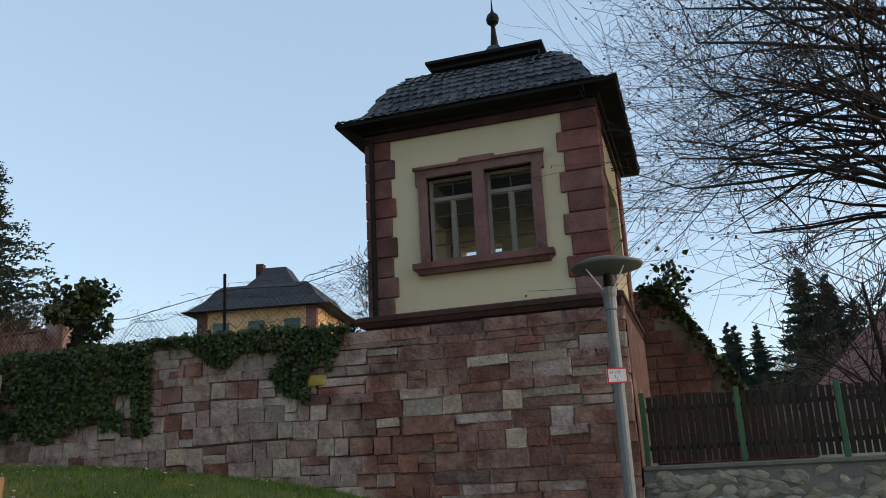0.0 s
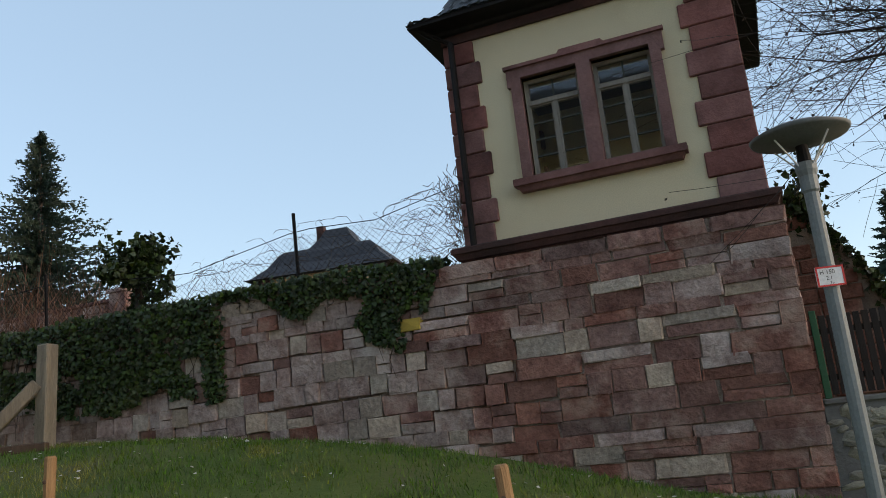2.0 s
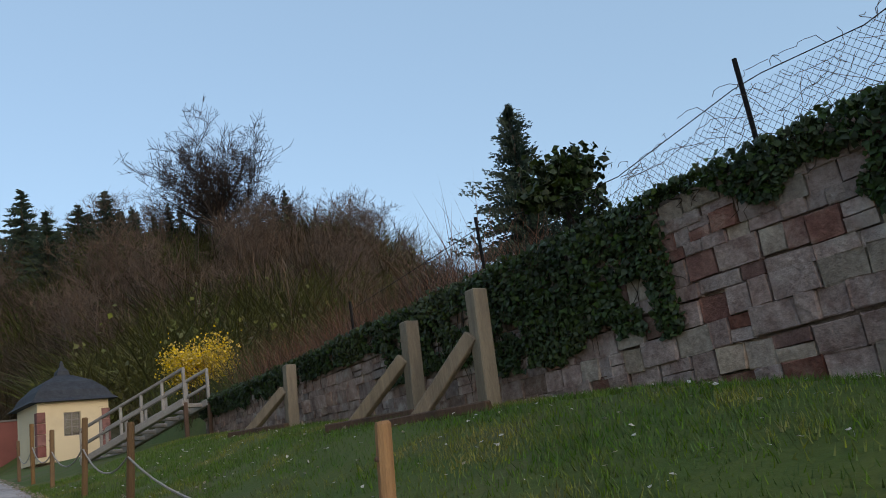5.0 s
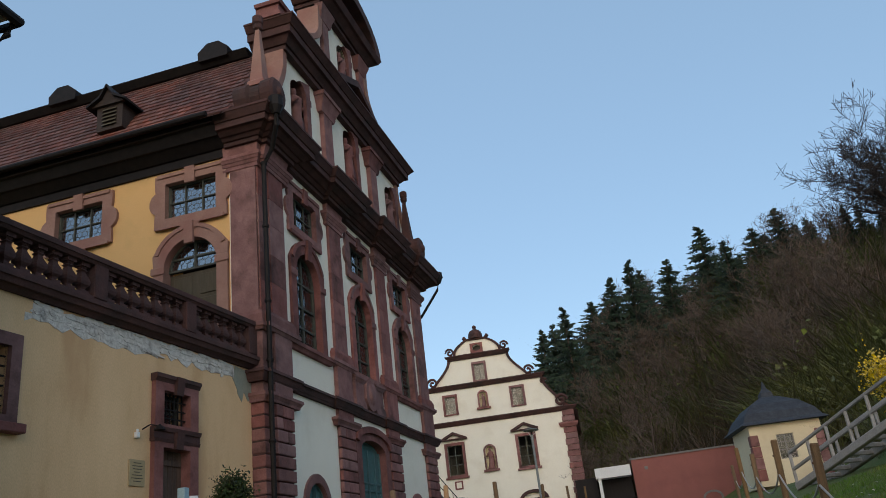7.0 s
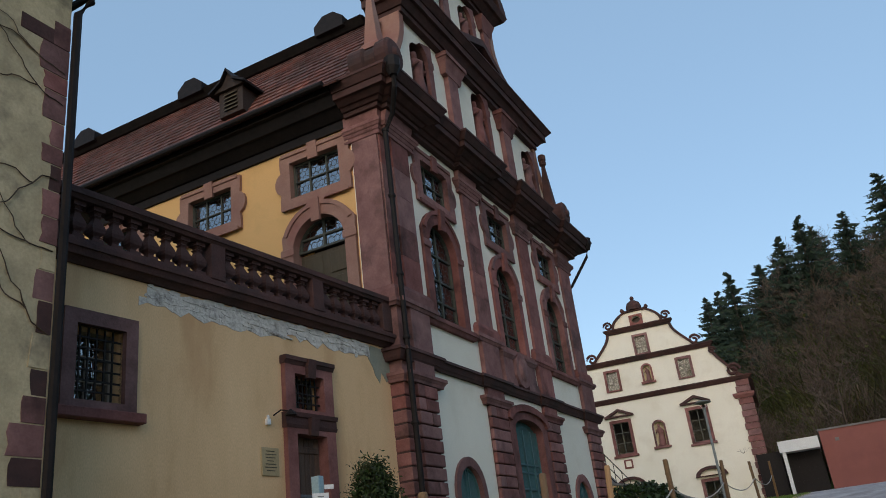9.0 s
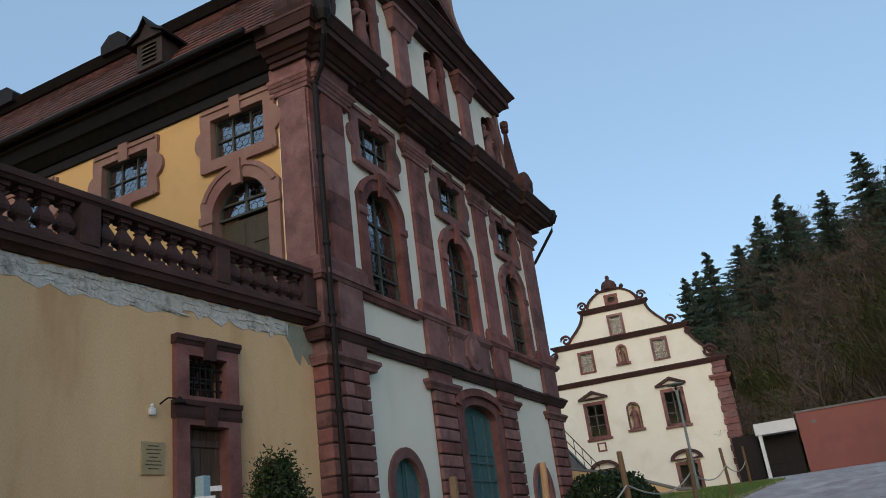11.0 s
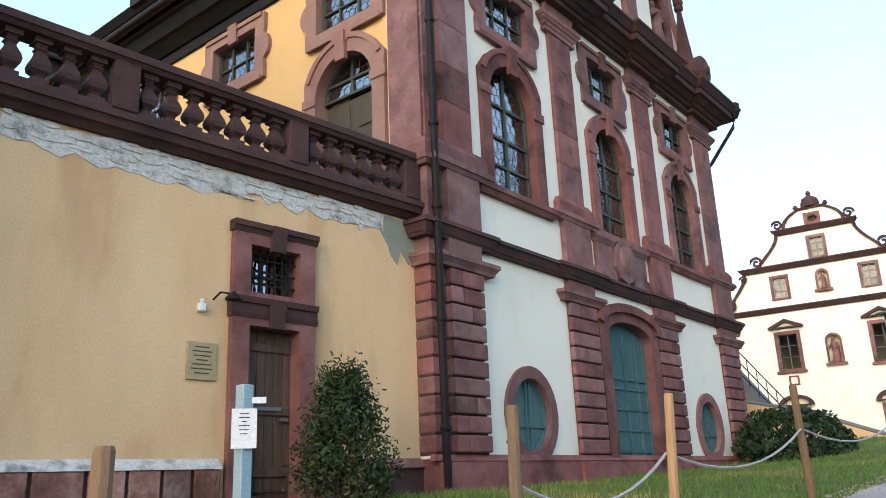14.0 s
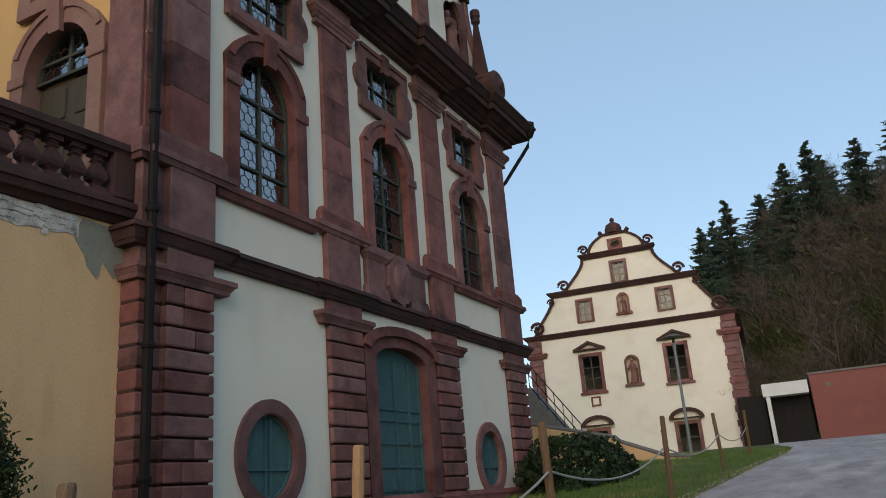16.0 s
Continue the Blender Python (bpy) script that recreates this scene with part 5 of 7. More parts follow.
    part("roof_platform", bm, METAL, rf, "dark metal-clad roof cornice")
    bm = B()
    lathe(bm, [(0.92, 7.37), (0.52, 7.5), (0.3, 7.68), (0.17, 7.88), (0.1, 8.02)], 4, 0, W, square=True)
    part("roof_cap", bm, SLATE, rf)
    bm = B()
    lathe(bm, [(0.09, 8.0), (0.05, 8.4), (0.045, 8.55)], 8, 0, W)
    lathe(bm, [(0.04, 8.5), (0.12, 8.58), (0.14, 8.66), (0.11, 8.75), (0.04, 8.82), (0.02, 8.9), (0.008, 9.18)], 10, 0, W)
    part("finial", bm, METAL, rf)
    # corbelled base course
    bm = B()
    rings = [[bm.verts.new(q) for q in ((-W - e, -e, z), (W + e - 0.03, -e, z), (W + e - 0.03, D + e, z), (-W - e, D + e, z))] for z, e in ((1.96, 0.03), (1.98, 0.08), (2.05, 0.1), (2.06, 0.15), (2.14, 0.19), (2.15, 0.22), (2.22, 0.22), (2.25, 0.16))]
    bm.faces.new(rings[0][::-1])
    bm.faces.new(rings[-1])
    for a, b in zip(rings, rings[1:]):
        for i in range(4):
            bm.faces.new((a[i], a[(i + 1) % 4], b[(i + 1) % 4], b[i]))
    part("base_course", bm, REDDARK, pv, "mossy dark stone base moulding")
    bm = B()
    tube(bm, [(-W - 0.4, -0.45, 5.75), (-W - 0.2, -0.2, 5.6), (-W + 0.12, -0.14, 5.4), (-W + 0.12, -0.14, 2.2)], 0.05, 8)
    part("downpipe", bm, METAL, pv)


build_pavilion()


# ---- retaining wall ----
WALL_X = 15.3


def wall_top(y):
    return interp(y, [(-22.2, 2.0), (-18, 2.0), (-17.5, 2.0), (-16, 2.12), (-10, 2.1), (-5, 2.12), (0, 2.1), (6, 2.2)])


def build_retaining_wall():
    rng = random.Random(11)
    w = tagged(new("retaining_wall"), "long retaining wall of mixed red and grey sandstone blocks", "wall", kind="structure")
    bm = B()
    ys = [-22.0, -20.6, -18.6, -18, -14, -10, -6, -2, 2, 6.2]

    def depth(y):
        return 0.05 if y > -18.5 else 0.004
    vs = []
    for y in ys:
        t = wall_top(y)
        vs.append([bm.verts.new(p) for p in ((WALL_X + depth(y), y, -2.2), (WALL_X + depth(y), y, t), (WALL_X + 0.5, y, t), (WALL_X + 0.5, y, -2.2))])
    for p, q in zip(vs, vs[1:]):
        for i in range(4):
            bm.faces.new((p[i], q[i], q[(i + 1) % 4], p[(i + 1) % 4]))
    bm.faces.new(vs[0])
    bm.faces.new(vs[-1][::-1])
    bmesh.ops.recalc_face_normals(bm, faces=bm.faces)
    part("wall_core", bm, JOINT, w)
    bm = B()
    box(bm, WALL_X + 0.02, WALL_X + 4.6, -22.0, -21.9, -2.2, 2.0)
    part("return_wall", bm, STONERED, w)
    # a few block shapes shared by all stones
    shapes = []
    for k in range(8):
        bm = B()
        bmesh.ops.create_cube(bm, size=1)
        bmesh.ops.bevel(bm, geom=list(bm.edges), offset=0.03, segments=1, affect="EDGES")
        for v in bm.verts:
            v.co += Vector((rng.uniform(-0.03, 0.03), rng.uniform(-0.024, 0.024), rng.uniform(-0.05, 0.05)))
            if v.co.x < 0:
                v.co.x += rng.uniform(-0.11, 0.11)
                v.co.y *= rng.uniform(0.93, 1.0)
        trio = []
        for mt in (STONE, STONERED, STONEPALE, STONEYEL):
            me = bpy.data.meshes.new("stone")
            bm.to_mesh(me)
            me.materials.append(mt)
            trio.append(me)
        bm.free()
        shapes.append(trio)
    # courses
    singles, rest_v, rest_f = 0, [], []
    z, i = -1.75, 0
    while z < 2.15:
        h = rng.choice((0.16, 0.2, 0.22, 0.24, 0.29))
        y = -22.02
        while y < 6.1:
            coarse = y < -17.6
            ln = rng.uniform(0.25, 0.95) if coarse else rng.uniform(0.22, 0.58)
            hh = h - 0.004
            zz = z + 0.08 * math.sin(y * 0.35 + 1) + 0.1 * noise.noise((y * 0.25, z, 4)) + 0.03 * noise.noise((y * 1.3, z * 2, 0))
            if zz + hh < wall_top(y) + 0.02 and zz + hh > interp(y, FOOT_Z) - 0.15 and y + ln < 6.15:
                pieces = [(zz, hh)] if rng.random() > 0.16 or hh < 0.2 else [(zz, hh * 0.48), (zz + hh * 0.52, hh * 0.48)]
                for pz, ph in pieces:
                    r = rng.random()
                    red = 0.75 if coarse else 0.22
                    kind = 1 if r < red else (2 if r > (0.92 if coarse else 0.84) else 0)
                    me = rng.choice(shapes)[kind]
                    c = Vector((WALL_X + 0.04 + rng.uniform(-0.018, 0.018), y + ln / 2, pz + ph / 2))
                    sc = Vector((0.14, ln - 0.006, ph))
                    if y < -11 and singles < 520:
                        ob = new("stone", me)
                        ob.parent = w
                        ob.location, ob.scale = c, sc
                        ob.rotation_euler = (rng.uniform(-0.02, 0.02), 0, rng.uniform(-0.03, 0.03))
                        singles += 1
                    else:
                        b0 = len(rest_v)
                        rest_v += [tuple(c + v.co * sc) for v in me.vertices]
                        rest_f += [tuple(b0 + q for q in p.vertices) for p in me.polygons]
            y += ln
        z += h
        i += 1
    ob = new("stone", shapes[2][3])
    ob.parent = w
    ob.location, ob.scale = (WALL_X + 0.022, -16.84, 1.25), (0.14, 0.34, 0.17)
    # narrow levelling course under the pavilion's sill
    y = -22.02
    while y < -17.4:
        ln = rng.uniform(0.5, 0.95)
        ob = new("stone", rng.choice(shapes)[1])
        ob.parent = w
        ob.location, ob.scale = (WALL_X + 0.03, y + ln / 2, 1.9), (0.14, ln - 0.006, 0.2)
        y += ln
    t = raw("stones", rest_v, rest_f, STONEFAR, w)
    tagged(t, "weathered reddish grey wall stones", kind="stuff")


STONEFAR = mat("far_wall_stone", (0.20, 0.12, 0.095), (0.46, 0.34, 0.28), 5, 0.92, 0.9, 25, stain=(0.52, 0.44, 0.37), stain_scale=3, island=0.3)
build_retaining_wall()


# ---- props against the wall ----
def timber(bm, a, b, w=0.11):
    a, b = Vector(a), Vector(b)
    d = b - a
    m = Matrix.Translation((a + b) / 2) @ d.to_track_quat("Z", "Y").to_matrix().to_4x4() @ Matrix.Diagonal((w * 2, w * 2, d.length, 1))
    r = bmesh.ops.create_cube(bm, size=1, matrix=m)
    es = {e for v in r["verts"] for e in v.link_edges}
    bmesh.ops.bevel(bm, geom=list(es), offset=0.018, segments=1, affect="EDGES")


def wall_prop(x, y, h, label, lean):
    z = ground_z(x, y)
    ob = thing("timber_prop", pose(x, y, z), label, "timber prop", "timber props along the wall")
    bm = B()
    timber(bm, (0.05, 0, -0.3), (0.12, 0, h), 0.12)
    part("post", bm, BEAM, ob)
    bm = B()
    timber(bm, (-0.15 - lean * 0.6, lean, -0.25 + ground_z(x - 0.5, y + lean) - z + 0.1), (0.0, 0.08, h * 0.62), 0.1)
    part("brace", bm, BEAM, ob)
    bm = B()
    timber(bm, (-0.2, -0.35, 0.02), (-0.9, 1.35, 0.06 + ground_z(x - 0.9, y + 1.35) - z), 0.07)
    part("foot_beam", bm, OLDWOOD, ob)


wall_prop(14.38, -10.70, 1.66, "weathered square timber post with slanting brace", 0.95)
wall_prop(14.42, -8.65, 1.5, "weathered square timber post with slanting brace", 1.0)
wall_prop(14.55, -3.0, 1.35, "short weathered timber post with slanting brace", 1.0)


def stake(x, y, h, r, mt, lean, label):
    z = ground_z(x, y)
    ob = thing("fence_stake", pose(x, y, z, lean[0], lean[1], 0), label, "stake", "stakes along the lane")
    bm = B()
    prof = [(r, -0.25), (r * 1.02, h * 0.4), (r * 0.98, h - 0.02), (r * 0.8, h)]
    lathe(bm, prof, 9)
    for v in bm.verts:
        v.co += Vector(noise.noise_vector(v.co * 5 + Vector((x, y, 0)))) * r * 0.22
    part("post", bm, mt, ob)
    bm = B()
    r2 = bmesh.ops.create_uvsphere(bm, u_segments=8, v_segments=5, radius=r * 0.35, matrix=Matrix.Translation((-r, 0, h * 0.82)))
    part("knot", bm, OLDWOOD, ob)
    return Vector((x, y, z + h * 0.62))


def rope(points, sag, label):
    bm = B()
    pts = []
    for a, b in zip(points, points[1:]):
        for i in range(10):
            k = i / 10
            p = a.lerp(b, k)
            p.z -= sag * 4 * k * (1 - k)
            pts.append(p)
    pts.append(points[-1])
    tube(bm, pts, 0.016, 5)
    ob = part("rope", bm, ROPE)
    tagged(ob, label, "rope")


NEW, OLD = "peeled orange pine stake in the grass", "weathered brown wooden stake in the grass"
right = [(10.4, -19.7, -0.56, NEW), (10.33, -15.25, -0.13, NEW), (10.4, -7.3, 0.72, OLD), (10.4, -3.2, 1.25, OLD), (10.4, 1.4, 1.5, OLD), (10.4, 5.7, 2.1, OLD), (10.5, 11, 2.1, OLD)]
tops = [stake(x, y, t - ground_z(x, y), 0.055, STAKE if lb == NEW else STAKEDARK, ((i * 37 % 7) - 3, (i * 53 % 9) - 4), lb) for i, (x, y, t, lb) in enumerate(right)]
rope(tops, 0.34, "pale sagging rope strung between stakes")
left = [(4.5, -9.2, 0.72, OLD), (4.48, -5.93, 1.06, OLD), (4.56, -3.38, 1.29, NEW), (4.7, 0.69, 1.63, OLD), (4.7, 7.0, 2.0, OLD), (4.6, 14.0, 2.45, OLD), (4.3, 22, 3.0, OLD)]
tops = [stake(x, y, t - ground_z(x, y), 0.05, STAKE if lb == NEW else STAKEDARK, ((i * 29 % 7) - 3, (i * 31 % 7) - 3), lb) for i, (x, y, t, lb) in enumerate(left)]
rope(tops[1:], 0.3, "pale sagging rope strung between stakes by the church")


# ---- far house with scrolled gable ----
def build_far_house():
    A = 6.0
    fh = thing("gabled_house", pose(0.95, 46.2, 0, 0, 0, A), "cream house with scrolled gable and red sandstone trim", "house")
    base, H1, H2, H3 = 1.5, 10.98, 13.9, 16.28
    c = -6.2
    XL, XR = c - 6.95, c + 6.95
    big = [rect(-9.55, -8.35, 7.05, 9.35), rect(-3.85, -2.65, 7.05, 9.35)]
    mid = [rect(-9.33, -8.47, 11.85, 13.25), rect(-3.82, -2.96, 11.85, 13.25)]
    topw = [rect(c - 0.42, c + 0.42, 14.3, 15.65)]
    low = [rect(-9.6, -8.4, 2.2, 4.3), rect(-3.85, -2.6, 1.8, 4.2)]
    nich = [arch(c - 0.38, c + 0.38, 7.2, 8.6, 0.4), arch(c - 0.3, c + 0.3, 12.1, 13.0, 0.35)]
    bm = B()
    plate(bm, rect(XL, XR, base, H1), big + low + nich[:1], 0, 0.5)
    part("front_wall", bm, PLASTER, fh, "cream plaster front wall")
    half = []
    for i in range(9):
        t = i / 8
        half.append((c + 6.4 - 1.5 * smooth01(t) ** 0.8, H1 + 0.2 + 2.66 * t))
    for i in range(9):
        t = i / 8
        half.append((c + 3.95 - 1.5 * smooth01(t) ** 0.7, H2 + 0.15 + 2.15 * t))
    for i in range(9):
        t = i / 8
        half.append((c + 1.95 - 1.25 * t ** 1.5, H3 + 0.1 + 1.4 * t ** 0.6))
    out = half + [(2 * c - x, z) for x, z in half[::-1]]
    bm = B()
    plate(bm, out, mid + topw + nich[1:] + [ring(c, 17.02, 0.34, 0.28, 14)], 0.05, 0.5)
    part("gable_wall", bm, PLASTER, fh)
    # raised edge of the gable
    for s in (1, -1):
        vs = []
        bm = B()
        for x, z in half:
            xx = c + s * (x - c)
            vs.append([bm.verts.new(p) for p in ((xx - s * 0.12, -0.08, z), (xx + s * 0.08, -0.08, z + 0.05), (xx + s * 0.08, 0.6, z + 0.05), (xx - s * 0.12, 0.6, z))])
        for p, q in zip(vs, vs[1:]):
            for i in range(4):
                bm.faces.new((p[i], p[(i + 1) % 4], q[(i + 1) % 4], q[i]))
        bmesh.ops.recalc_face_normals(bm, faces=bm.faces)
        part("gable_coping", bm, REDDARK, fh)
        for x, z, r in ((6.15, H1 + 0.72, 0.5), (5.0, H2 - 0.45, 0.28), (3.95, H2 + 0.6, 0.42), (2.25, H3 + 0.58, 0.36)):
            bm = B()
            p = []
            for i in range(22):
                a = i * 0.42
                rr = r * (1 - i / 26)
                p.append((c + s * (x + rr * math.cos(a)), -0.1, z + rr * math.sin(a)))
            tube(bm, p, [0.1 * r / 0.4] * len(p), 6)
            part("scroll", bm, REDDARK, fh, "carved sandstone scroll")
    for z, a, b in ((H1, XL - 0.02, XR + 0.02), (H2, c - 4.9, c + 4.9), (H3, c - 2.35, c + 2.35)):
        bm = B()
        moulding(bm, a, b, [(z - 0.12, z, 0.08, 0.16), (z, z + 0.16, 0.2, 0.3), (z + 0.16, z + 0.24, 0.34, 0.34)], 0.3)
        part("cornice", bm, REDDARK, fh)
    bm = B()
    moulding(bm, c - 0.8, c + 0.8, [(17.68, 17.82, 0.1, 0.16)], 0.4)
    lathe(bm, [(0.6, 17.82), (0.6, 18.15), (0.5, 18.42), (0.2, 18.62), (0.12, 18.68), (0.17, 18.8), (0.14, 18.92), (0.05, 19.0)], 12, c, 0.25)
    for s in (-1, 1):
        lathe(bm, [(0.1, 17.8), (0.18, 17.95), (0.08, 18.12)], 8, c + s * 0.95, 0.2)
    part("gable_crown", bm, REDDARK, fh)
    for i in range(20):
        z = base + 0.4 + i * 0.45
        for x0, x1 in ((XR - 0.95 + (0.08 if i % 2 else 0), XR + 0.06), (XL - 0.06, XL + 0.9)):
            bm = B()
            box(bm, x0, x1, -0.12, 0.3, z + 0.012, z + 0.44, 0.025)
            part("quoin", bm, RED, fh)
    for s0 in (XR - 1.0, XL):
        bm = B()
        moulding(bm, s0, s0 + 1.0, [(9.6, 9.8, 0.14, 0.24), (9.8, 9.95, 0.26, 0.26)], 0.1)
        part("pier_capital", bm, RED, fh)
    for op in big + low:
        x0, x1, z0, z1 = op[0][0], op[1][0], op[0][1], op[2][1]
        s = stone_frame(fh, op, 0.22, -0.08, 0.06)
        m = (x0 + x1) / 2
        bm = B()
        if z0 > 5:
            plate(bm, [(x0 - 0.5, z1 + 0.42), (x1 + 0.5, z1 + 0.42), (x1 + 0.5, z1 + 0.54), (m, z1 + 1.05), (x0 - 0.5, z1 + 0.54)], [[(x0 - 0.1, z1 + 0.52), (x1 + 0.1, z1 + 0.52), (m, z1 + 0.86)]], -0.3, 0.0)
        else:
            o = [(m + (x1 - m + 0.5) * math.cos(t), z1 + 0.35 + 0.7 * math.sin(t)) for t in [math.pi * k / 10 for k in range(11)]]
            o2 = [(m + (x1 - m + 0.2) * math.cos(t), z1 + 0.42 + 0.42 * math.sin(t)) for t in [math.pi * k / 10 for k in range(11)]]
            plate(bm, o, [o2], -0.3, 0.0)
        part("window_pediment", bm, REDDARK, s)
        glazing(fh, op, 0.2, [m], [z0 + 0.8, z0 + 1.55], bar=0.035, glass=FARGLASS)
    for op in mid + topw:
        stone_frame(fh, op, 0.18, -0.05, 0.08, sill=False)
        bm = B()
        box(bm, op[0][0] - 0.02, op[1][0] + 0.02, 0.26, 0.29, op[0][1] - 0.02, op[2][1] + 0.02)
        part("blind", bm, PLASTER, fh, "drawn pale blind")
        m = (op[0][0] + op[1][0]) / 2
        glazing(fh, op, 0.18, [m], [op[0][1] + 0.5, op[0][1] + 1.0], frame=FRAMEWOOD, bar=0.035, glass=FARGLASS)
    bm = B()
    plate(bm, rect(c - 0.52, c + 0.52, 16.58, 17.42), [ring(c, 17.02, 0.34, 0.28, 14)], -0.02, 0.06)
    part("oculus_surround", bm, RED, fh)
    # added plug behind the oculus, painted dark in place of inner shade
    bm = B()
    box(bm, c - 0.45, c + 0.45, 0.44, 0.56, 16.6, 17.45)
    part("oculus_back", bm, DARKROOM, fh)
    for z0, h, w in ((7.2, 1.5, 0.38), (12.1, 1.0, 0.3)):
        bm = B()
        plate(bm, arch(c - w - 0.12, c + w + 0.12, z0 - 0.05, z0 + h * 0.95, w + 0.1), [arch(c - w, c + w, z0, z0 + h * 0.93, w)], -0.05, 0.02)
        box(bm, c - w - 0.25, c + w + 0.25, -0.2, 0, z0 - 0.2, z0 - 0.05)
        part("niche_frame", bm, RED, fh)
        bm = B()
        box(bm, c - w - 0.1, c + w + 0.1, 0.42, 0.5, z0 - 0.1, z0 + h + 0.6)
        part("niche_back", bm, CREAM, fh)
        statue("statue", fh, c, 0.15, z0, h * 1.0)
    bm = B()
    plate(bm, rect(-9.25, -8.6, 5.95, 6.6), [rect(-9.13, -8.72, 6.07, 6.5)], -0.04, 0.0)
    part("blind_panel", bm, RED, fh)
    bm = B()
    box(bm, XR - 0.5, XR, 0.5, 16, base, H1)
    box(bm, XL, XL + 0.5, 0.5, 16, base, H1)
    box(bm, XL + 0.5, XR - 0.5, 15.5, 16, base, H1)
    box(bm, XL + 0.5, XR - 0.5, 3, 3.1, base, H1)
    part("side_wall", bm, PLASTER, fh)
    bm = B()
    vs = [bm.verts.new(p) for p in ((XL - 0.3, 0.55, H1), (XR + 0.35, 0.55, H1), (XR + 0.35, 16.4, H1), (XL - 0.3, 16.4, H1), (c, 0.55, 16.4), (c, 16.4, 16.4))]
    for f in ((0, 4, 5, 3), (1, 2, 5, 4), (2, 3, 5), (0, 1, 4), (3, 2, 1, 0)):
        bm.faces.new([vs[i] for i in f])
    part("roof", bm, TILE, fh)


build_far_house()


def build_far_small():
    # red rendered building with flat roof and a white-edged porch
    rb = thing("red_building", pose(5.4, 45.5, 0, 0, 0, 2), "long flat-roofed building with pinkish red rendered wall", "building")
    bm = B()
    box(bm, 0, 10.5, 0, 8, 1.2, 6.3)
    part("wall", bm, BRICKWALL, rb)
    bm = B()
    box(bm, -0.08, 10.58, -0.08, 8.08, 6.3, 6.42)
    part("roof_edge", bm, CONCRETE, rb)
    bm = B()
    plate(bm, arch(4.6, 6.0, 2.0, 3.0, 0.45), [arch(4.75, 5.85, 2.0, 2.95, 0.36)], -0.06, 0.0)
    part("door_arch", bm, CONCRETE, rb)
    bm = B()
    box(bm, 0.9, 1.15, -0.05, 0.0, 5.5, 5.72)
    part("vent", bm, CONCRETE, rb)
    pc = thing("porch", pose(2.7, 44.8, 0, 0, 0, 3), "white-edged entrance porch with dark glass front", "porch")
    bm = B()
    box(bm, 0, 2.6, -0.4, 4, 5.2, 5.95)
    part("fascia", bm, PALEWOOD, pc)
    bm = B()
    box(bm, 0.15, 0.38, -0.3, -0.1, 1.6, 5.2)
    part("post", bm, PALEWOOD, pc)
    bm = B()
    box(bm, 0.4, 2.55, 1.0, 1.06, 1.6, 5.2)
    g = part("glass_front", bm, METAL, pc)
    for i in range(5):
        bm = B()
        box(bm, 0.4 + i * 0.53 - 0.03, 0.4 + i * 0.53 + 0.03, 0.93, 1.0, 1.6, 5.2)
        part("bar", bm, METAL, pc)
    bm = B()
    box(bm, 0.4, 2.55, 0.94, 0.99, 3.3, 3.4)
    part("bar", bm, METAL, pc)
    bm = B()
    box(bm, -1.6, 0.0, 0.5, 4, 1.6, 5.4)
    part("dark_link", bm, METAL, pc, "dark glazed passage")
    # small yellow kiosk with hipped slate roof
    ks = thing("small_pavilion", pose(13.5, 24.0, 0.95, 0, 0, 10) @ Matrix.Diagonal((0.85, 0.85, 0.85, 1)), "small yellow garden house with dark slate hipped roof", "pavilion")
    zb = 1.6
    win = [rect(-0.55, 0.35, 2.4, 3.7)]
    bm = B()
    plate(bm, rect(-1.9, 1.9, zb - 0.5, 4.3), win, -1.9, -1.6)
    part("front_wall", bm, CREAM, ks)
    bm = B()
    box(bm, -1.9, -1.6, -1.6, 1.9, zb - 0.5, 4.3)
    box(bm, 1.6, 1.9, -1.6, 1.9, zb - 0.5, 4.3)
    box(bm, -1.6, 1.6, 1.6, 1.9, zb - 0.5, 4.3)
    part("side_wall", bm, CREAM, ks)
    for x in (-1.95, 1.5):
        for i in range(7):
            bm = B()
            box(bm, x, x + 0.45, -1.96, -1.5, zb - 0.2 + i * 0.6, zb + 0.38 + i * 0.6, 0.02)
            if zb + 0.38 + i * 0.6 < 4.35:
                part("quoin", bm, RED, ks)
            else:
                bm.free()
    glazing(ks, win[0], -1.75, [-0.1], [2.9, 3.3], frame=FRAMEWOOD, glass=FARGLASS)
    bm = B()
    lathe(bm, [(2.35, 4.3), (2.1, 4.5), (1.85, 4.95), (1.3, 5.5), (0.5, 5.95), (0.35, 6.0), (0.3, 6.25), (0.12, 6.5), (0.04, 6.9)], 4, 0, 0, square=True)
    part("roof", bm, SLATEFAR, ks)
    # wooden stair up the wall
    st = thing("wooden_stair", pose(14.9, 4.6, 0), "grey weathered wooden stair with open railings up the wall", "stair")
    a, b = Vector((-0.2, 0.0, 2.15)), Vector((-2.5, 3.6, ground_z(12.4, 8.2)))
    run = (b - a)
    acr = Vector((run.y, -run.x, 0)).normalized() * 0.5
    for s in (-1, 1):
        bm = B()
        timber(bm, a + acr * s, b + acr * s, 0.1)
        part("stringer", bm, GREYRAIL, st)
        for hgt in (0.5, 0.98):
            bm = B()
            timber(bm, a + acr * s + Vector((0, 0, hgt)), b + acr * s + Vector((0, 0, hgt)), 0.045)
            part("handrail", bm, GREYRAIL, st)
        for i in range(6):
            p = a.lerp(b, i / 5) + acr * s
            bm = B()
            timber(bm, p - Vector((0, 0, 0.1)), p + Vector((0, 0, 1.02)), 0.045)
            part("baluster_post", bm, GREYRAIL, st)
    for i in range(9):
        p = a.lerp(b, (i + 0.5) / 9)
        bm = B()
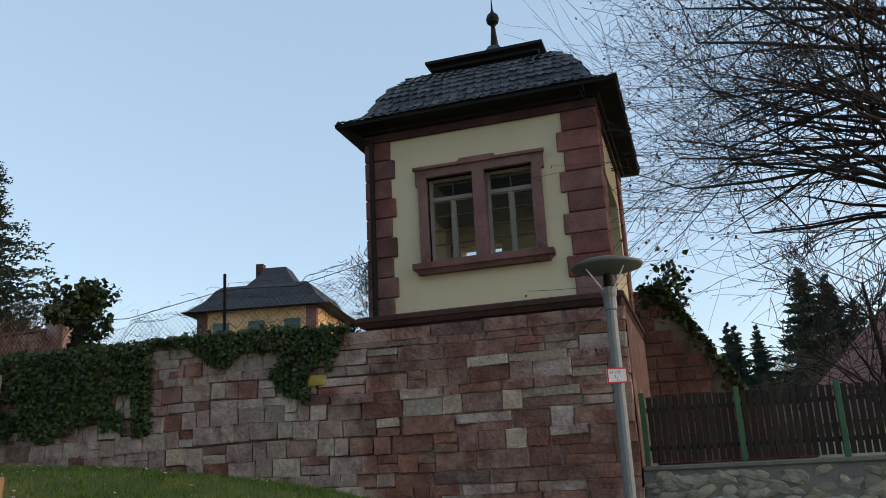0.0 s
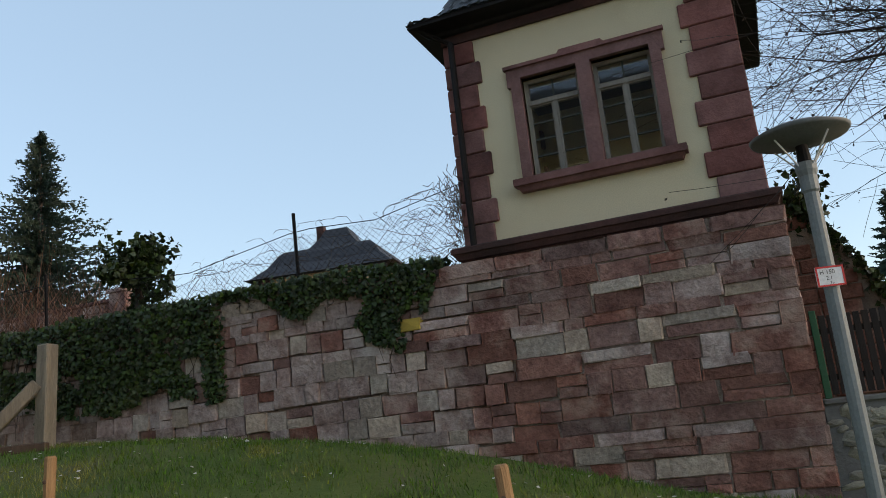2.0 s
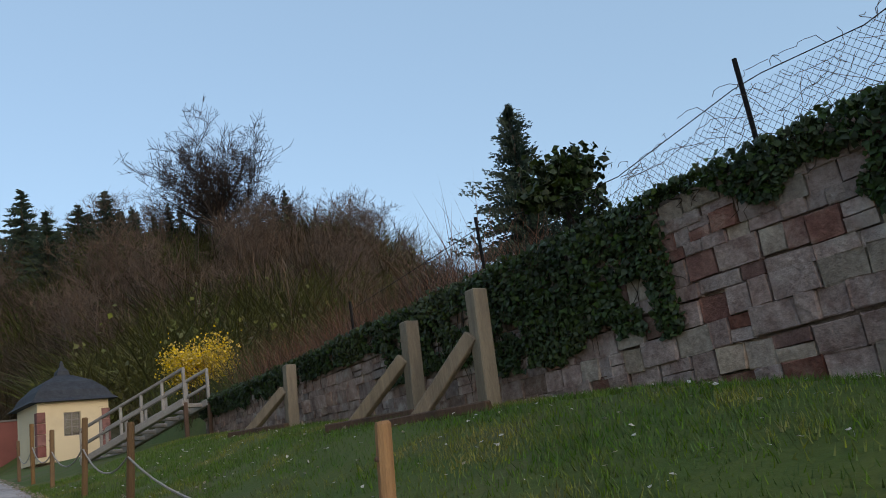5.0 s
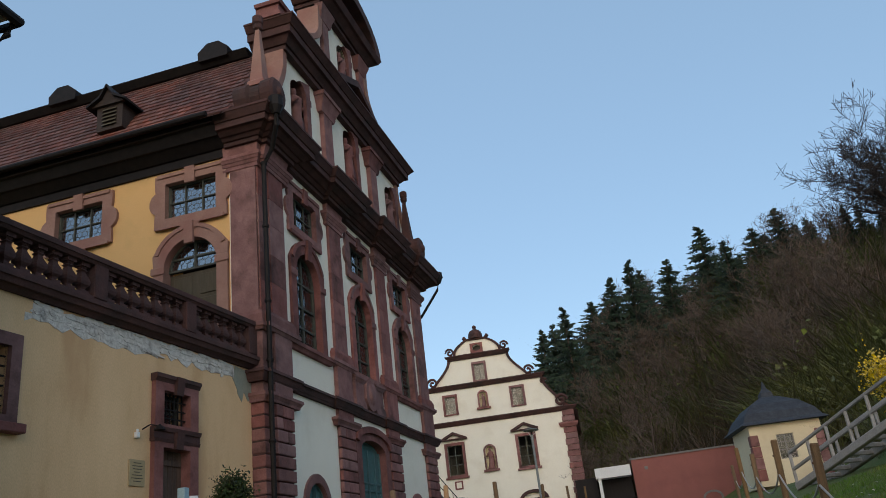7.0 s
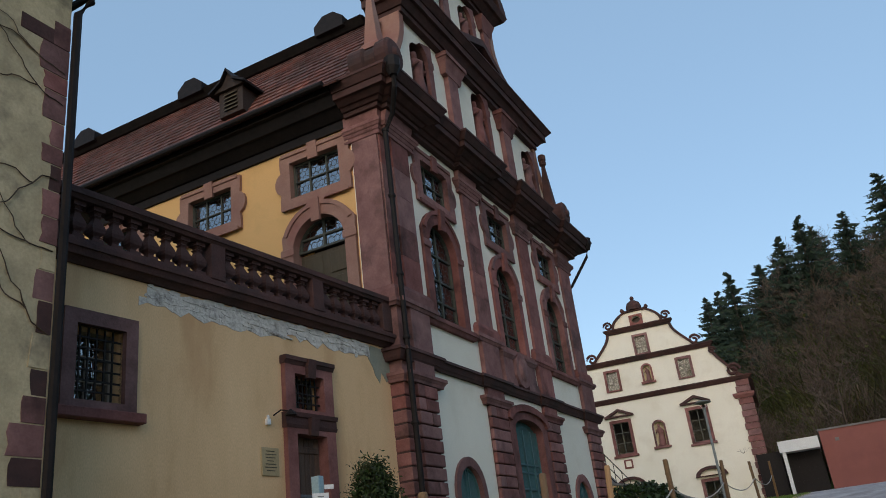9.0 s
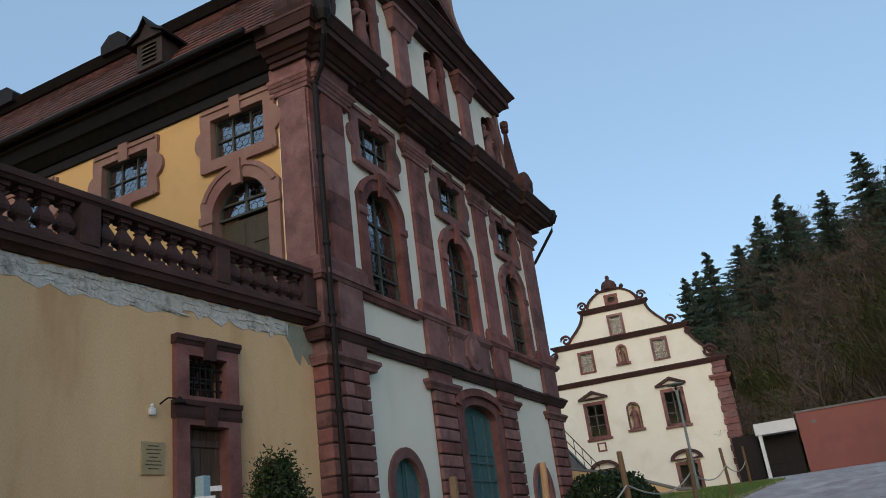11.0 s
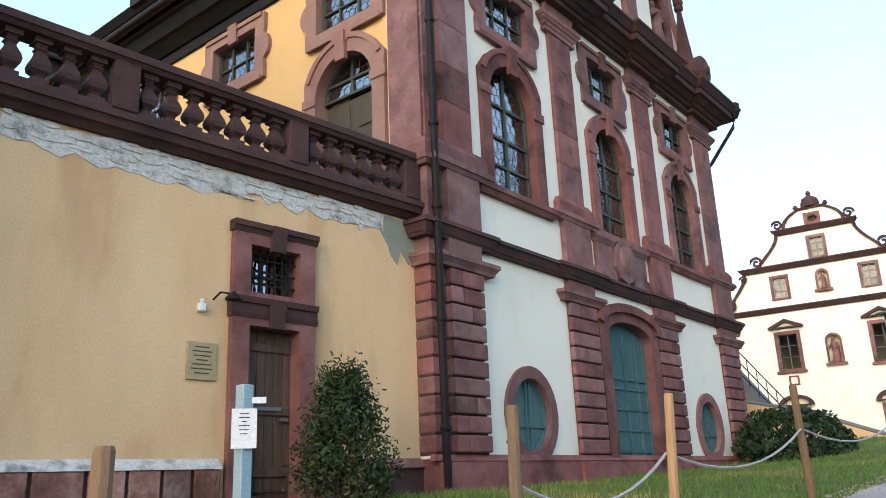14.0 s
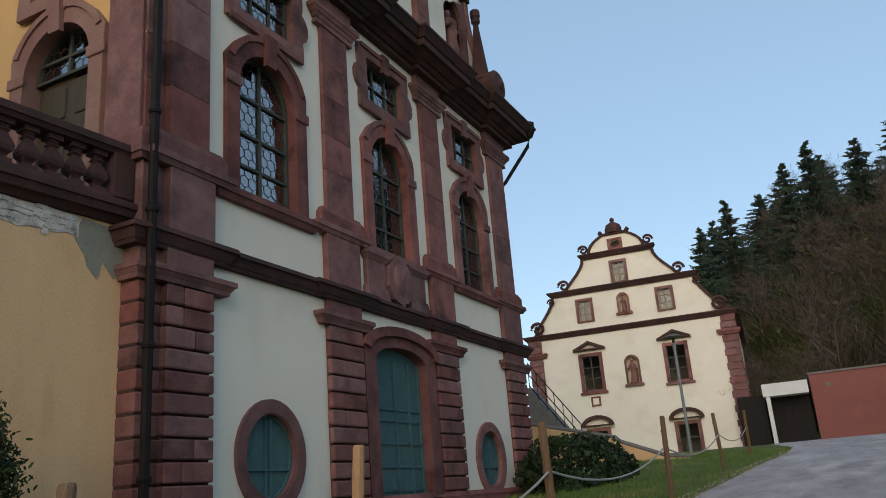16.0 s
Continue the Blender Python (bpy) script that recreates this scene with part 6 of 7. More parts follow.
        timber(bm, p - acr, p + acr, 0.06)
        part("tread", bm, GREYRAIL, st)
    for s in (-1, 1):
        p = a + acr * s
        bm = B()
        timber(bm, (p.x, p.y, ground_z(14.6, 4.6) - 0.3), (p.x, p.y, p.z), 0.06)
        part("support_post", bm, OLDWOOD, st)
    # street lamp with sign plate
    def street_lamp(x, y, h, name, label):
        z = ground_z(x, y)
        ob = thing(name, pose(x, y, z), label, "street lamp", "street lamps")
        bm = B()
        lathe(bm, [(0.064, -0.2), (0.064, h * 0.5), (0.061, h - 0.55), (0.075, h - 0.53), (0.075, h - 0.4), (0.09, h - 0.35), (0.09, h - 0.28)], 12)
        part("pole", bm, POLE, ob, smooth=False)
        bm = B()
        lathe(bm, [(0.05, h - 0.12), (0.40, h - 0.05), (0.42, h - 0.02), (0.28, h + 0.04), (0.05, h + 0.09)], 24)
        part("shade", bm, SHADE, ob, "flat round lamp shade", smooth=True)
        bm = B()
        for k in range(4):
            an = math.pi / 4 + k * math.pi / 2
            tube(bm, [(0.07 * math.cos(an), 0.07 * math.sin(an), h - 0.32), (0.3 * math.cos(an), 0.3 * math.sin(an), h - 0.08)], 0.008, 5)
        part("strut", bm, WHITE, ob)
        bm = B()
        lathe(bm, [(0.06, h - 0.28), (0.05, h - 0.12)], 12)
        part("lamp_neck", bm, METAL, ob)
        return ob
    lamp = street_lamp(12.1, -22.12, 3.62, "street_lamp", "grey-green street lamp with flat round shade")
    zt = 0.62 - ground_z(12.1, -22.12)
    m = pose(-0.075, 0, zt, 0, 0, -72)
    bm = B()
    box(bm, -0.115, 0.115, -0.012, 0.0, -0.085, 0.085)
    sg = part("hydrant_sign", bm, WHITE, lamp, "white plate with red border", m=m)
    bm = B()
    plate(bm, rect(-0.115, 0.115, -0.085, 0.085), [rect(-0.1, 0.1, -0.07, 0.07)], -0.015, -0.011)
    part("border", bm, SIGNRED, sg, m=m)
    for txt, dx, dz, size in (("H 150", -0.085, 0.02, 0.05), ("2,1", -0.04, -0.03, 0.045), ("7,-", -0.015, -0.066, 0.035)):
        cu = bpy.data.curves.new("digits", "FONT")
        cu.body, cu.size = txt, size
        o = new("digits", cu)
        dg = bpy.context.evaluated_depsgraph_get()
        me = bpy.data.meshes.new_from_object(o.evaluated_get(dg))
        bpy.data.objects.remove(o)
        me.materials.clear()
        me.materials.append(INK)
        o = new("digits", me)
        o.parent = sg
        o.matrix_local = m @ Matrix.Translation((dx, -0.0165, dz)) @ pose(0, 0, 0, 90, 0, 0)
    street_lamp(1.55, 25.8, 6.6 - ground_z(1.55, 25.8), "street_lamp", "tall thin street lamp with flat round shade")


build_far_small()


# ---- plants ----
def cloud(name, pos, size, material, rng, shape="leaf", up=None, parent=None, flat=0.0):
    """Many small leaves: pos is (n, 3); each leaf a folded five-point blade turned at random."""
    n = len(pos)
    pos = np.asarray(pos, float)
    d = rng.normal(size=(n, 3))
    if up is not None:
        d = d * (1 - flat) + np.asarray(up) * flat * 2
    d /= np.linalg.norm(d, axis=1)[:, None]
    e = np.cross(d, rng.normal(size=(n, 3)))
    e /= np.linalg.norm(e, axis=1)[:, None]
    s = np.cross(d, e)
    z = (rng.uniform(0.65, 1.25, n) * size)[:, None]
    if shape == "leaf":
        pts = [-0.5 * e, 0.45 * s - 0.15 * e + 0.1 * d, 0.25 * s + 0.2 * e, 0.6 * e + 0.05 * d, -0.25 * s + 0.2 * e, -0.45 * s - 0.15 * e + 0.1 * d]
    else:
        pts = [-0.5 * e - 0.16 * s, -0.5 * e + 0.16 * s, 0.2 * e + 0.2 * s, 0.6 * e, 0.2 * e - 0.2 * s]
    k = len(pts)
    v = np.stack([pos + q * z for q in pts], axis=1).reshape(-1, 3)
    f = np.arange(n * k).reshape(n, k)
    return raw(name, v.tolist(), f.tolist(), material, parent)


def ivy_depth(y):
    wob = 0.22 * noise.noise((y * 1.3, 1, 0)) + 0.12 * noise.noise((y * 4, 2, 0))
    if y < -17.3:
        d = 0.12
    elif y < -15.7:
        d = 0.25 + 0.95 * math.sin(math.pi * (y + 17.3) / 1.6) ** 0.7
    elif y < -13.6:
        d = 0.32 + 0.2 * math.sin((y + 15.7) * 2.5)
    elif y < -9.4:
        d = 1.62
    elif y < -6.5:
        d = 1.25
    else:
        d = 0.55
    return max(0.06, d + wob)


def build_ivy():
    rng = np.random.default_rng(3)
    pos = []
    for y in np.arange(-17.4, 6.2, 0.012):
        y = float(y)
        d = ivy_depth(y)
        top = wall_top(y)
        n = rng.poisson(d * 11.0 + 2.2)
        for _ in range(n):
            t = rng.uniform(0, 1) ** 0.85
            z = top + 0.1 - t * d
            if noise.noise((y * 2.1, z * 2.1, 7)) < -0.28 and t > 0.35:
                continue
            bulge = 0.16 * (1 - t) + 0.05
            pos.append((WALL_X - 0.05 - rng.uniform(0, bulge), y + rng.uniform(-.05, .05), z))
        for _ in range(rng.poisson(4.0 if y > -14 else 2.2)):
            pos.append((WALL_X + rng.uniform(-0.15, 0.6), y, top + rng.uniform(0.0, 0.16 + 0.12 * noise.noise((y, 5, 5)))))
    ob = cloud("ivy", pos, 0.085, IVY, rng, up=(-1, 0, 0.25), flat=0.45)
    tagged(ob, "dark green ivy hanging over the stone wall", "ivy", kind="stuff")
    # bare stems between the leaves
    bm = B()
    r = random.Random(6)
    for i in range(70):
        y = r.uniform(-17, 3) if i > 20 else r.uniform(-14, -9)
        z = wall_top(y)
        p = [(WALL_X - 0.06, y, z)]
        for k in range(6):
            y += r.uniform(-0.15, 0.15)
            z -= r.uniform(0.1, 0.34) * min(1, ivy_depth(y))
            p.append((WALL_X - 0.07 + r.uniform(-0.02, 0.02), y, z))
        tube(bm, p, [0.014 - 0.0018 * k for k in range(7)], 4)
    tagged(part("ivy_stems", bm, IVYDRY), "bare brown ivy stems creeping down the wall", "ivy", kind="stuff")
    # ivy-covered stump standing above the wall
    tr = thing("ivy_bush", pose(16.3, -11.0, ground_z(16.3, -11.0)), "round ivy-smothered bush above the wall", "bush")
    bm = B()
    tube(bm, [(0, 0, -0.2), (0.03, 0.05, 0.8), (-0.02, 0.0, 1.5)], [0.1, 0.08, 0.05], 7)
    part("trunk", bm, BARK, tr)
    pos = []
    lumps = [((rng.normal() * 0.28, rng.normal() * 0.3, 1.2 + rng.normal() * 0.26), rng.uniform(0.2, 0.36)) for _ in range(13)]
    for c, rad in lumps:
        for _ in range(170):
            d = rng.normal(size=3)
            pos.append(np.array(c) + d / np.linalg.norm(d) * rad * rng.uniform(0.6, 1.05))
    for k in range(16):
        a, top = rng.uniform(0, 6.28), rng.uniform(0.2, 0.6)
        for q in range(14):
            t = q / 14
            pos.append((0.3 * math.cos(a) + 0.4 * math.cos(a) * t, 0.35 * math.sin(a) + 0.45 * math.sin(a) * t, 1.4 + top * t + rng.normal() * 0.04))
    cloud("crown", pos, 0.12, IVY, rng, parent=tr)


build_ivy()


def mesh_fence():
    ob = thing("wire_fence", pose(0, 0, 0), "sagging wire mesh fence overgrown with dry tendrils", "fence")
    r = random.Random(9)
    X = 15.75

    def top(y):
        return interp(y, [(-17.8, 3.35), (-16.2, 3.05), (-14.8, 3.15), (-12.5, 2.8), (-9.3, 3.15), (-4, 2.9)])

    for y, h in ((-14.75, 3.45), (-9.3, 3.35), (-4.2, 3.1)):
        bm = B()
        tube(bm, [(X, y, 1.7), (X, y + 0.03, h)], 0.03, 6)
        part("post", bm, METAL, ob)
    verts, faces = [], []
    w = 0.0035
    for sgn in (1, -1):
        y = -19.6
        while y < -3:
            a, b = Vector((X, y, 1.85)), Vector((X, y + sgn * 1.6, 3.45))
            for i in range(8):
                p, q = a.lerp(b, i / 8), a.lerp(b, (i + 1) / 8)
                if max(p.y, q.y) < -17.8 or q.z > top(q.y) or not -17.8 < q.y < -4.2:
                    continue
                j = len(verts)
                verts += [(p.x, p.y - w, p.z), (p.x, p.y + w, p.z), (q.x, q.y + w, q.z), (q.x, q.y - w, q.z)]
                faces.append((j, j + 1, j + 2, j + 3))
            y += 0.105
    tagged(raw("wire_mesh", verts, faces, METAL, ob), kind="stuff")
    bm = B()
    ys = [-17.8 + 0.4 * i for i in range(35)]
    tube(bm, [(X, y, top(y)) for y in ys], 0.007, 4)
    part("top_wire", bm, METAL, ob)
    bm = B()
    for i in range(150):
        y = -17.75 + 5.2 * r.random() ** 1.7 if i < 110 else r.uniform(-17.5, -5)
        z = top(y) - r.random() ** 1.5 * 0.9
        p = []
        dy, dz = r.uniform(-0.09, 0.09), r.uniform(-0.05, 0.08)
        for k in range(9):
            p.append((X + r.uniform(-0.06, 0.06), y, z))
            dy += r.uniform(-0.05, 0.05)
            dz += r.uniform(-0.045, 0.035)
            y += dy
            z = min(z + dz, top(y) + 0.12)
        tube(bm, p, 0.0042, 3)
    tagged(part("dry_tendrils", bm, IVYDRY, ob), kind="stuff")
    # tangle at the pavilion's corner
    bm = B()
    for i in range(70):
        y, z, x = -17.7 + r.uniform(-0.1, 0.15), 2.1 + r.random() * 1.3, X - 0.2 + r.uniform(-0.2, 0.2)
        p = []
        for k in range(7):
            p.append((x, y, z))
            x += r.uniform(-0.06, 0.05)
            y += r.uniform(-0.05, 0.09)
            z += r.uniform(-0.1, 0.15)
        tube(bm, p, 0.006, 3)
    part("tendril_tangle", bm, IVYDRY, ob)


mesh_fence()


def blades(name, label, spots, rng, h, w):
    n = len(spots)
    p = np.asarray(spots, float)
    a = rng.uniform(0, 2 * math.pi, n)
    hh = rng.uniform(0.5, 1.3, n) * h
    lean = rng.normal(size=(n, 2)) * 0.4 * hh[:, None]
    dx, dy = np.cos(a) * w, np.sin(a) * w
    v = np.empty((n, 3, 3))
    v[:, 0] = p + np.stack([dx, dy, -0.01 + 0 * a], 1)
    v[:, 1] = p - np.stack([dx, dy, 0.01 + 0 * a], 1)
    v[:, 2] = p + np.stack([lean[:, 0], lean[:, 1], hh], 1)
    ob = raw(name, v.reshape(-1, 3).tolist(), np.arange(3 * n).reshape(-1, 3).tolist(), BLADE)
    tagged(ob, label, "grass", kind="stuff")


def build_grass():
    rng = np.random.default_rng(12)
    spots = []
    while len(spots) < 62000:
        x, y = 9.9 + 5.35 * rng.random(), -22 + 26 * rng.random() ** 1.25
        if noise.noise((x * 0.9, y * 0.9, 2)) + 0.55 > rng.random() * 0.9:
            spots.append((x, y, ground_z(x, y)))
    blades("grass", "short green meadow grass with bare patches", spots, rng, 0.075, 0.008)
    spots = []
    while len(spots) < 26000:
        y = -3.5 + 33 * rng.random() ** 1.4
        x = 0.1 + (interp(y, ROAD_LEFT) + 0.15) * rng.random()
        spots.append((x, y, ground_z(x, y)))
    blades("grass", "short green grass bank before the church", spots, rng, 0.085, 0.009)
    verts, faces = [], []
    for k in range(2600):
        y = -8 + 30 * rng.random() ** 1.3
        x = interp(y, ROAD_LEFT) + abs(rng.normal()) * 0.3 - 0.06 if k % 3 else interp(y, ROAD_RIGHT) - abs(rng.normal()) * 0.25
        q, z = rng.uniform(0.008, 0.026), ground_z(x, y) + 0.02
        a, b = rng.uniform(0, 6.28), len(verts)
        verts += [(x + q * math.cos(a + t), y + q * math.sin(a + t), z) for t in (0, 1.7, 3.2, 4.8)] + [(x + q * 0.2, y, z + q * 0.9)]
        faces += [(b, b + 1, b + 4), (b + 1, b + 2, b + 4), (b + 2, b + 3, b + 4), (b + 3, b, b + 4)]
    tagged(raw("gravel", verts, faces, STONEPALE), "loose pale gravel along the edges of the lane", "gravel", kind="stuff")
    pos = [(x, y, ground_z(x, y) + 0.05) for x, y in zip(10 + 5 * rng.random(420), -21 + 22 * rng.random(420))]
    tagged(cloud("fallen_leaves", pos, 0.05, PATCH, rng, up=(0, 0, 1), flat=0.6), "pale dry leaves and blossoms on the grass", "leaves", kind="stuff")


build_grass()


def branch(bm, rng, p, d, length, r, depth, droop, sides=5, twigs=None, spread=0.75, kids=(3, 5), thin=0.004):
    pts, rad = [p.copy()], [r]
    n = 5 if depth > 1 else 4
    for i in range(n):
        d = (d + Vector((rng.uniform(-1, 1), rng.uniform(-1, 1), rng.uniform(-1, 1) + droop)) * 0.14).normalized()
        p = p + d * length / n
        pts.append(p.copy())
        rad.append(max(thin, r * (1 - 0.72 * (i + 1) / n)))
    tube(bm, pts, rad, sides if r > 0.03 else 3)
    if depth == 0:
        if twigs is not None:
            twigs += [q for q in pts[1:] if rng.random() < 0.55]
        return
    for k in range(rng.randint(*kids)):
        i = rng.randint(1, n)
        q = pts[i]
        dd = (pts[i] - pts[i - 1]).normalized()
        side = Vector((rng.uniform(-1, 1), rng.uniform(-1, 1), rng.uniform(-0.5, 1.0))).normalized()
        nd = (dd * (1 - spread * 0.6) + side * spread).normalized()
        branch(bm, rng, q, nd, length * rng.uniform(0.5, 0.75), rad[i] * 0.72, depth - 1, droop, sides, twigs, spread, kids, thin)


def bare_tree_mesh(seed, h, r, depth=4, droop=0.25, trunk=0.35, kids=(3, 5), mt=None, spread=0.75, thin=0.008):
    rng = random.Random(seed)
    bm = B()
    p, d = Vector((0, 0, -0.4)), Vector((0, 0, 1))
    pts, rad = [p.copy()], [r * 1.3]
    n = 7
    for i in range(n):
        d = (d + Vector((rng.uniform(-1, 1), rng.uniform(-1, 1), 0.5)) * 0.09).normalized()
        p = p + d * h * 0.75 / n
        pts.append(p.copy())
        rad.append(r * (1 - 0.8 * (i + 1) / n))
    tube(bm, pts, rad, 8)
    stem = bpy.data.meshes.new("trunk")
    bm.to_mesh(stem)
    bm.free()
    bm = B()
    for i in range(1, n + 1):
        if i / n < trunk:
            continue
        for k in range(rng.randint(2, 4)):
            a = rng.uniform(0, 2 * math.pi)
            nd = Vector((math.cos(a), math.sin(a), rng.uniform(0.25, 1.1))).normalized()
            branch(bm, rng, pts[i], nd, h * rng.uniform(0.24, 0.36) * (1.2 - 0.5 * i / n), rad[i] * 0.6, depth - 1, droop, 5, None, spread, kids, thin)
    me = bpy.data.meshes.new("crown")
    bm.to_mesh(me)
    bm.free()
    for x in (me, stem):
        x.materials.append(mt or TWIG)
    return stem, me


def round_tree_mesh(seed, h, r, mt):
    """Short trunk that fans out into many limbs, with a wide round crown."""
    rng = random.Random(seed)
    bm = B()
    tube(bm, [(0, 0, -0.6), (0.1, 0, h * 0.2), (0.0, 0.2, h * 0.36)], [r * 1.3, r, r * 0.8], 9)
    stem = bpy.data.meshes.new("trunk")
    bm.to_mesh(stem)
    bm.free()
    bm = B()
    for k in range(15):
        a = 2.4 * k
        up = 0.25 + 1.5 * ((k * 7) % 15) / 15
        d = Vector((math.cos(a), math.sin(a), up)).normalized()
        p = Vector((0.0, 0.2 * (k % 4) / 4, h * (0.22 + 0.14 * (k % 4) / 3)))
        branch(bm, rng, p, d, h * rng.uniform(0.25, 0.31) * (0.9 + 0.2 * d.z), r * rng.uniform(0.3, 0.5), 4, 0.05, 5, None, 0.7, (4, 5), 0.02)
    me = bpy.data.meshes.new("crown")
    bm.to_mesh(me)
    bm.free()
    for x in (me, stem):
        x.materials.append(mt)
    return stem, me


def conifer_meshes(seed, h, r, whorls, per, tufts, tw):
    """Trunk mesh and needle mesh of a spruce with drooping, upturned boughs."""
    rng = np.random.default_rng(seed)
    bm = B()
    lathe(bm, [(0.022 * h, -0.5), (0.016 * h, h * 0.35), (0.008 * h, h * 0.75), (0.002 * h, h)], 7)
    tm = bpy.data.meshes.new("trunk")
    bm.to_mesh(tm)
    bm.free()
    tm.materials.append(BARK)
    verts, faces = [], []
    for i in range(whorls):
        t = (i + 0.5) / whorls
        ln = r * (1 - t) ** 0.85 + 0.006 * h
        for k in range(per):
            a = 2 * math.pi * (k + rng.random()) / per
            l = ln * rng.choice((0.45, 0.7, 0.85, 1.0, 1.2)) * rng.uniform(0.85, 1.15)
            z0 = h * (0.08 + 0.92 * min(1.0, t + rng.uniform(-0.5, 0.5) / whorls))
            for q in range(tufts):
                s = (q + rng.random()) / tufts
                rr = l * s
                z = z0 - l * (0.55 * s - 0.42 * s ** 3) * (0.9 - 0.5 * t) + rng.normal() * 0.02 * r
                c = np.array((rr * math.cos(a), rr * math.sin(a), z))
                side = np.array((-math.sin(a), math.cos(a), 0)) * (rng.random() - 0.5) * 2
                out = np.array((math.cos(a), math.sin(a), -0.15))
                wv = tw * (1.1 - 0.5 * s) * (1.0 - 0.72 * t)
                i0 = len(verts)
                tip = c + out * wv * 1.3 + side * wv * 0.9 + np.array((0, 0, rng.normal() * wv * 0.25))
                verts += [tuple(c - np.array((0, 0, wv * 0.35))), tuple(c + np.array((0, 0, wv * 0.18))), tuple(tip)]
                hang = c + side * wv * 0.4 - np.array((0, 0, wv * (0.7 + 0.5 * rng.random())))
                verts += [tuple(c - out * wv * 0.45), tuple(c + out * wv * 0.45), tuple(hang)]
                faces += [(i0, i0 + 1, i0 + 2), (i0 + 3, i0 + 4, i0 + 5)]
    nm = bpy.data.meshes.new("crown")
    nm.from_pydata(verts, [], faces)
    nm.materials.append(NEEDLE)
    return tm, nm


def place_conifer(meshes, m, label, group=""):
    ob = tagged(new("spruce"), label, "tree", group)
    for name, me in zip(("trunk", "crown"), meshes):
        o = new(name, me)
        o.parent = ob
    ob.matrix_world = m
    return ob


def place_bare(me, m, label, name="bare_tree", group=""):
    ob = tagged(new(name), label, "tree", group)
    for part_name, data in zip(("trunk", "crown"), me):
        o = new(part_name, data)
        o.parent = ob
    ob.matrix_world = m
    return ob


def build_trees():
    rng = random.Random(21)
    # the big spruce behind the wall
    x, y = 34.0, 11.3
    z = ground_z(x, y)
    place_conifer(conifer_meshes(1, 17.0 - z, 6.4, 30, 8, 46, 0.44), pose(x, y, z), "tall dark spruce with drooping boughs above the wall")
    # ridge conifers
    kinds = [conifer_meshes(s, 11.0, 3.5, 19, 8, 13, 0.7) for s in (2, 3, 4)]
    crest = [(-4.9, 84, 28.1), (-0.7, 76.2, 28.4), (2.0, 85, 30.9), (5.1, 76, 30.6), (7.4, 75, 31.9), (9.1, 85.4, 34.2), (11.8, 76, 31.5),
             (17.1, 79.2, 35.9), (18.8, 72, 31), (22.6, 78.9, 34.2), (25.9, 78.5, 36), (28.6, 84.5, 35.8), (-2.5, 80, 27.5), (4.0, 80, 29.5), (24.4, 81, 34.0)]
    for i, (x, y, top) in enumerate(crest):
        z = ground_z(x, y) - 0.5
        s, w = (top - z) / 11.0, rng.uniform(1.25, 1.6)
        place_conifer(kinds[i % 3], pose(x, y, z, rng.uniform(-2, 2), rng.uniform(-2, 2), i * 67) @ Matrix.Diagonal((w, w, s, 1)), "tall dark conifer on the wooded ridge", "conifers on the ridge")
    for i in range(48):
        az = radians(rng.uniform(-9, 19) if i < 36 else rng.uniform(19, 30))
        r = rng.uniform(86, 112)
        x, y = r * math.sin(az), r * math.cos(az) - 10
        s = rng.uniform(0.5, 0.72)
        k = i % 3
        m = pose(x, y, ground_z(x, y) - 0.5, rng.uniform(-3, 3), rng.uniform(-3, 3), rng.uniform(0, 360)) @ Matrix.Diagonal((s, s, s * rng.uniform(0.9, 1.2), 1))
        place_conifer(kinds[k], m, "dark conifer on the wooded ridge", "conifers on the ridge")
    # the great bare tree on the slope
    x, y = 35.4, 65.3
    big = round_tree_mesh(5, 42.0 - ground_z(x, y), 0.5, TWIGDARK)
    place_bare(big, pose(x, y, ground_z(x, y)), "large bare deciduous tree with round crown on the slope")
    small = [bare_tree_mesh(30 + k, 10, 0.16, 4, 0.35, 0.2, (3, 4), TWIG, 0.75, 0.014) for k in range(4)]
    for i in range(90):
        az = radians(rng.uniform(-5, 46))
        r = rng.uniform(58, 104)
        x, y = r * math.sin(az), r * math.cos(az) - 10
        s = rng.uniform(0.55, 1.05)
        place_bare(small[i % 4], pose(x, y, ground_z(x, y), rng.uniform(-6, 6), rng.uniform(-6, 6), rng.uniform(0, 360)) @ Matrix.Diagonal((s, s, s, 1)), "bare brown deciduous tree on the hillside", group="bare trees on the hillside")
    for x, y, s in ((40, 14, 0.9), (37, 19, 0.75), (30, 2, 0.5)):
        place_bare(small[int(x) % 4], pose(x, y, ground_z(x, y), 0, 0, x * 9) @ Matrix.Diagonal((s, s, s, 1)), "slender bare tree behind the wall", group="bare trees behind the wall")
    # trees beside the pavilion
    t1 = bare_tree_mesh(51, 6.4, 0.13, 4, 0.15, 0.3, (3, 4), TWIGDARK)
    place_bare(t1, pose(19.6, -26.2, ground_z(19.6, -26.2), 0, 0, 40), "small bare garden tree behind the fence")
    r2 = random.Random(77)
    bm, leaves = B(), []
    base = Vector((16.8, -29.4, ground_z(16.8, -29.4)))
    tube(bm, [base - Vector((0, 0, .4)), base + Vector((0.1, 0.4, 3)), base + Vector((0.0, 0.9, 6)), base + Vector((0.2, 1.4, 10))], [0.34, 0.28, 0.22, 0.12], 10)
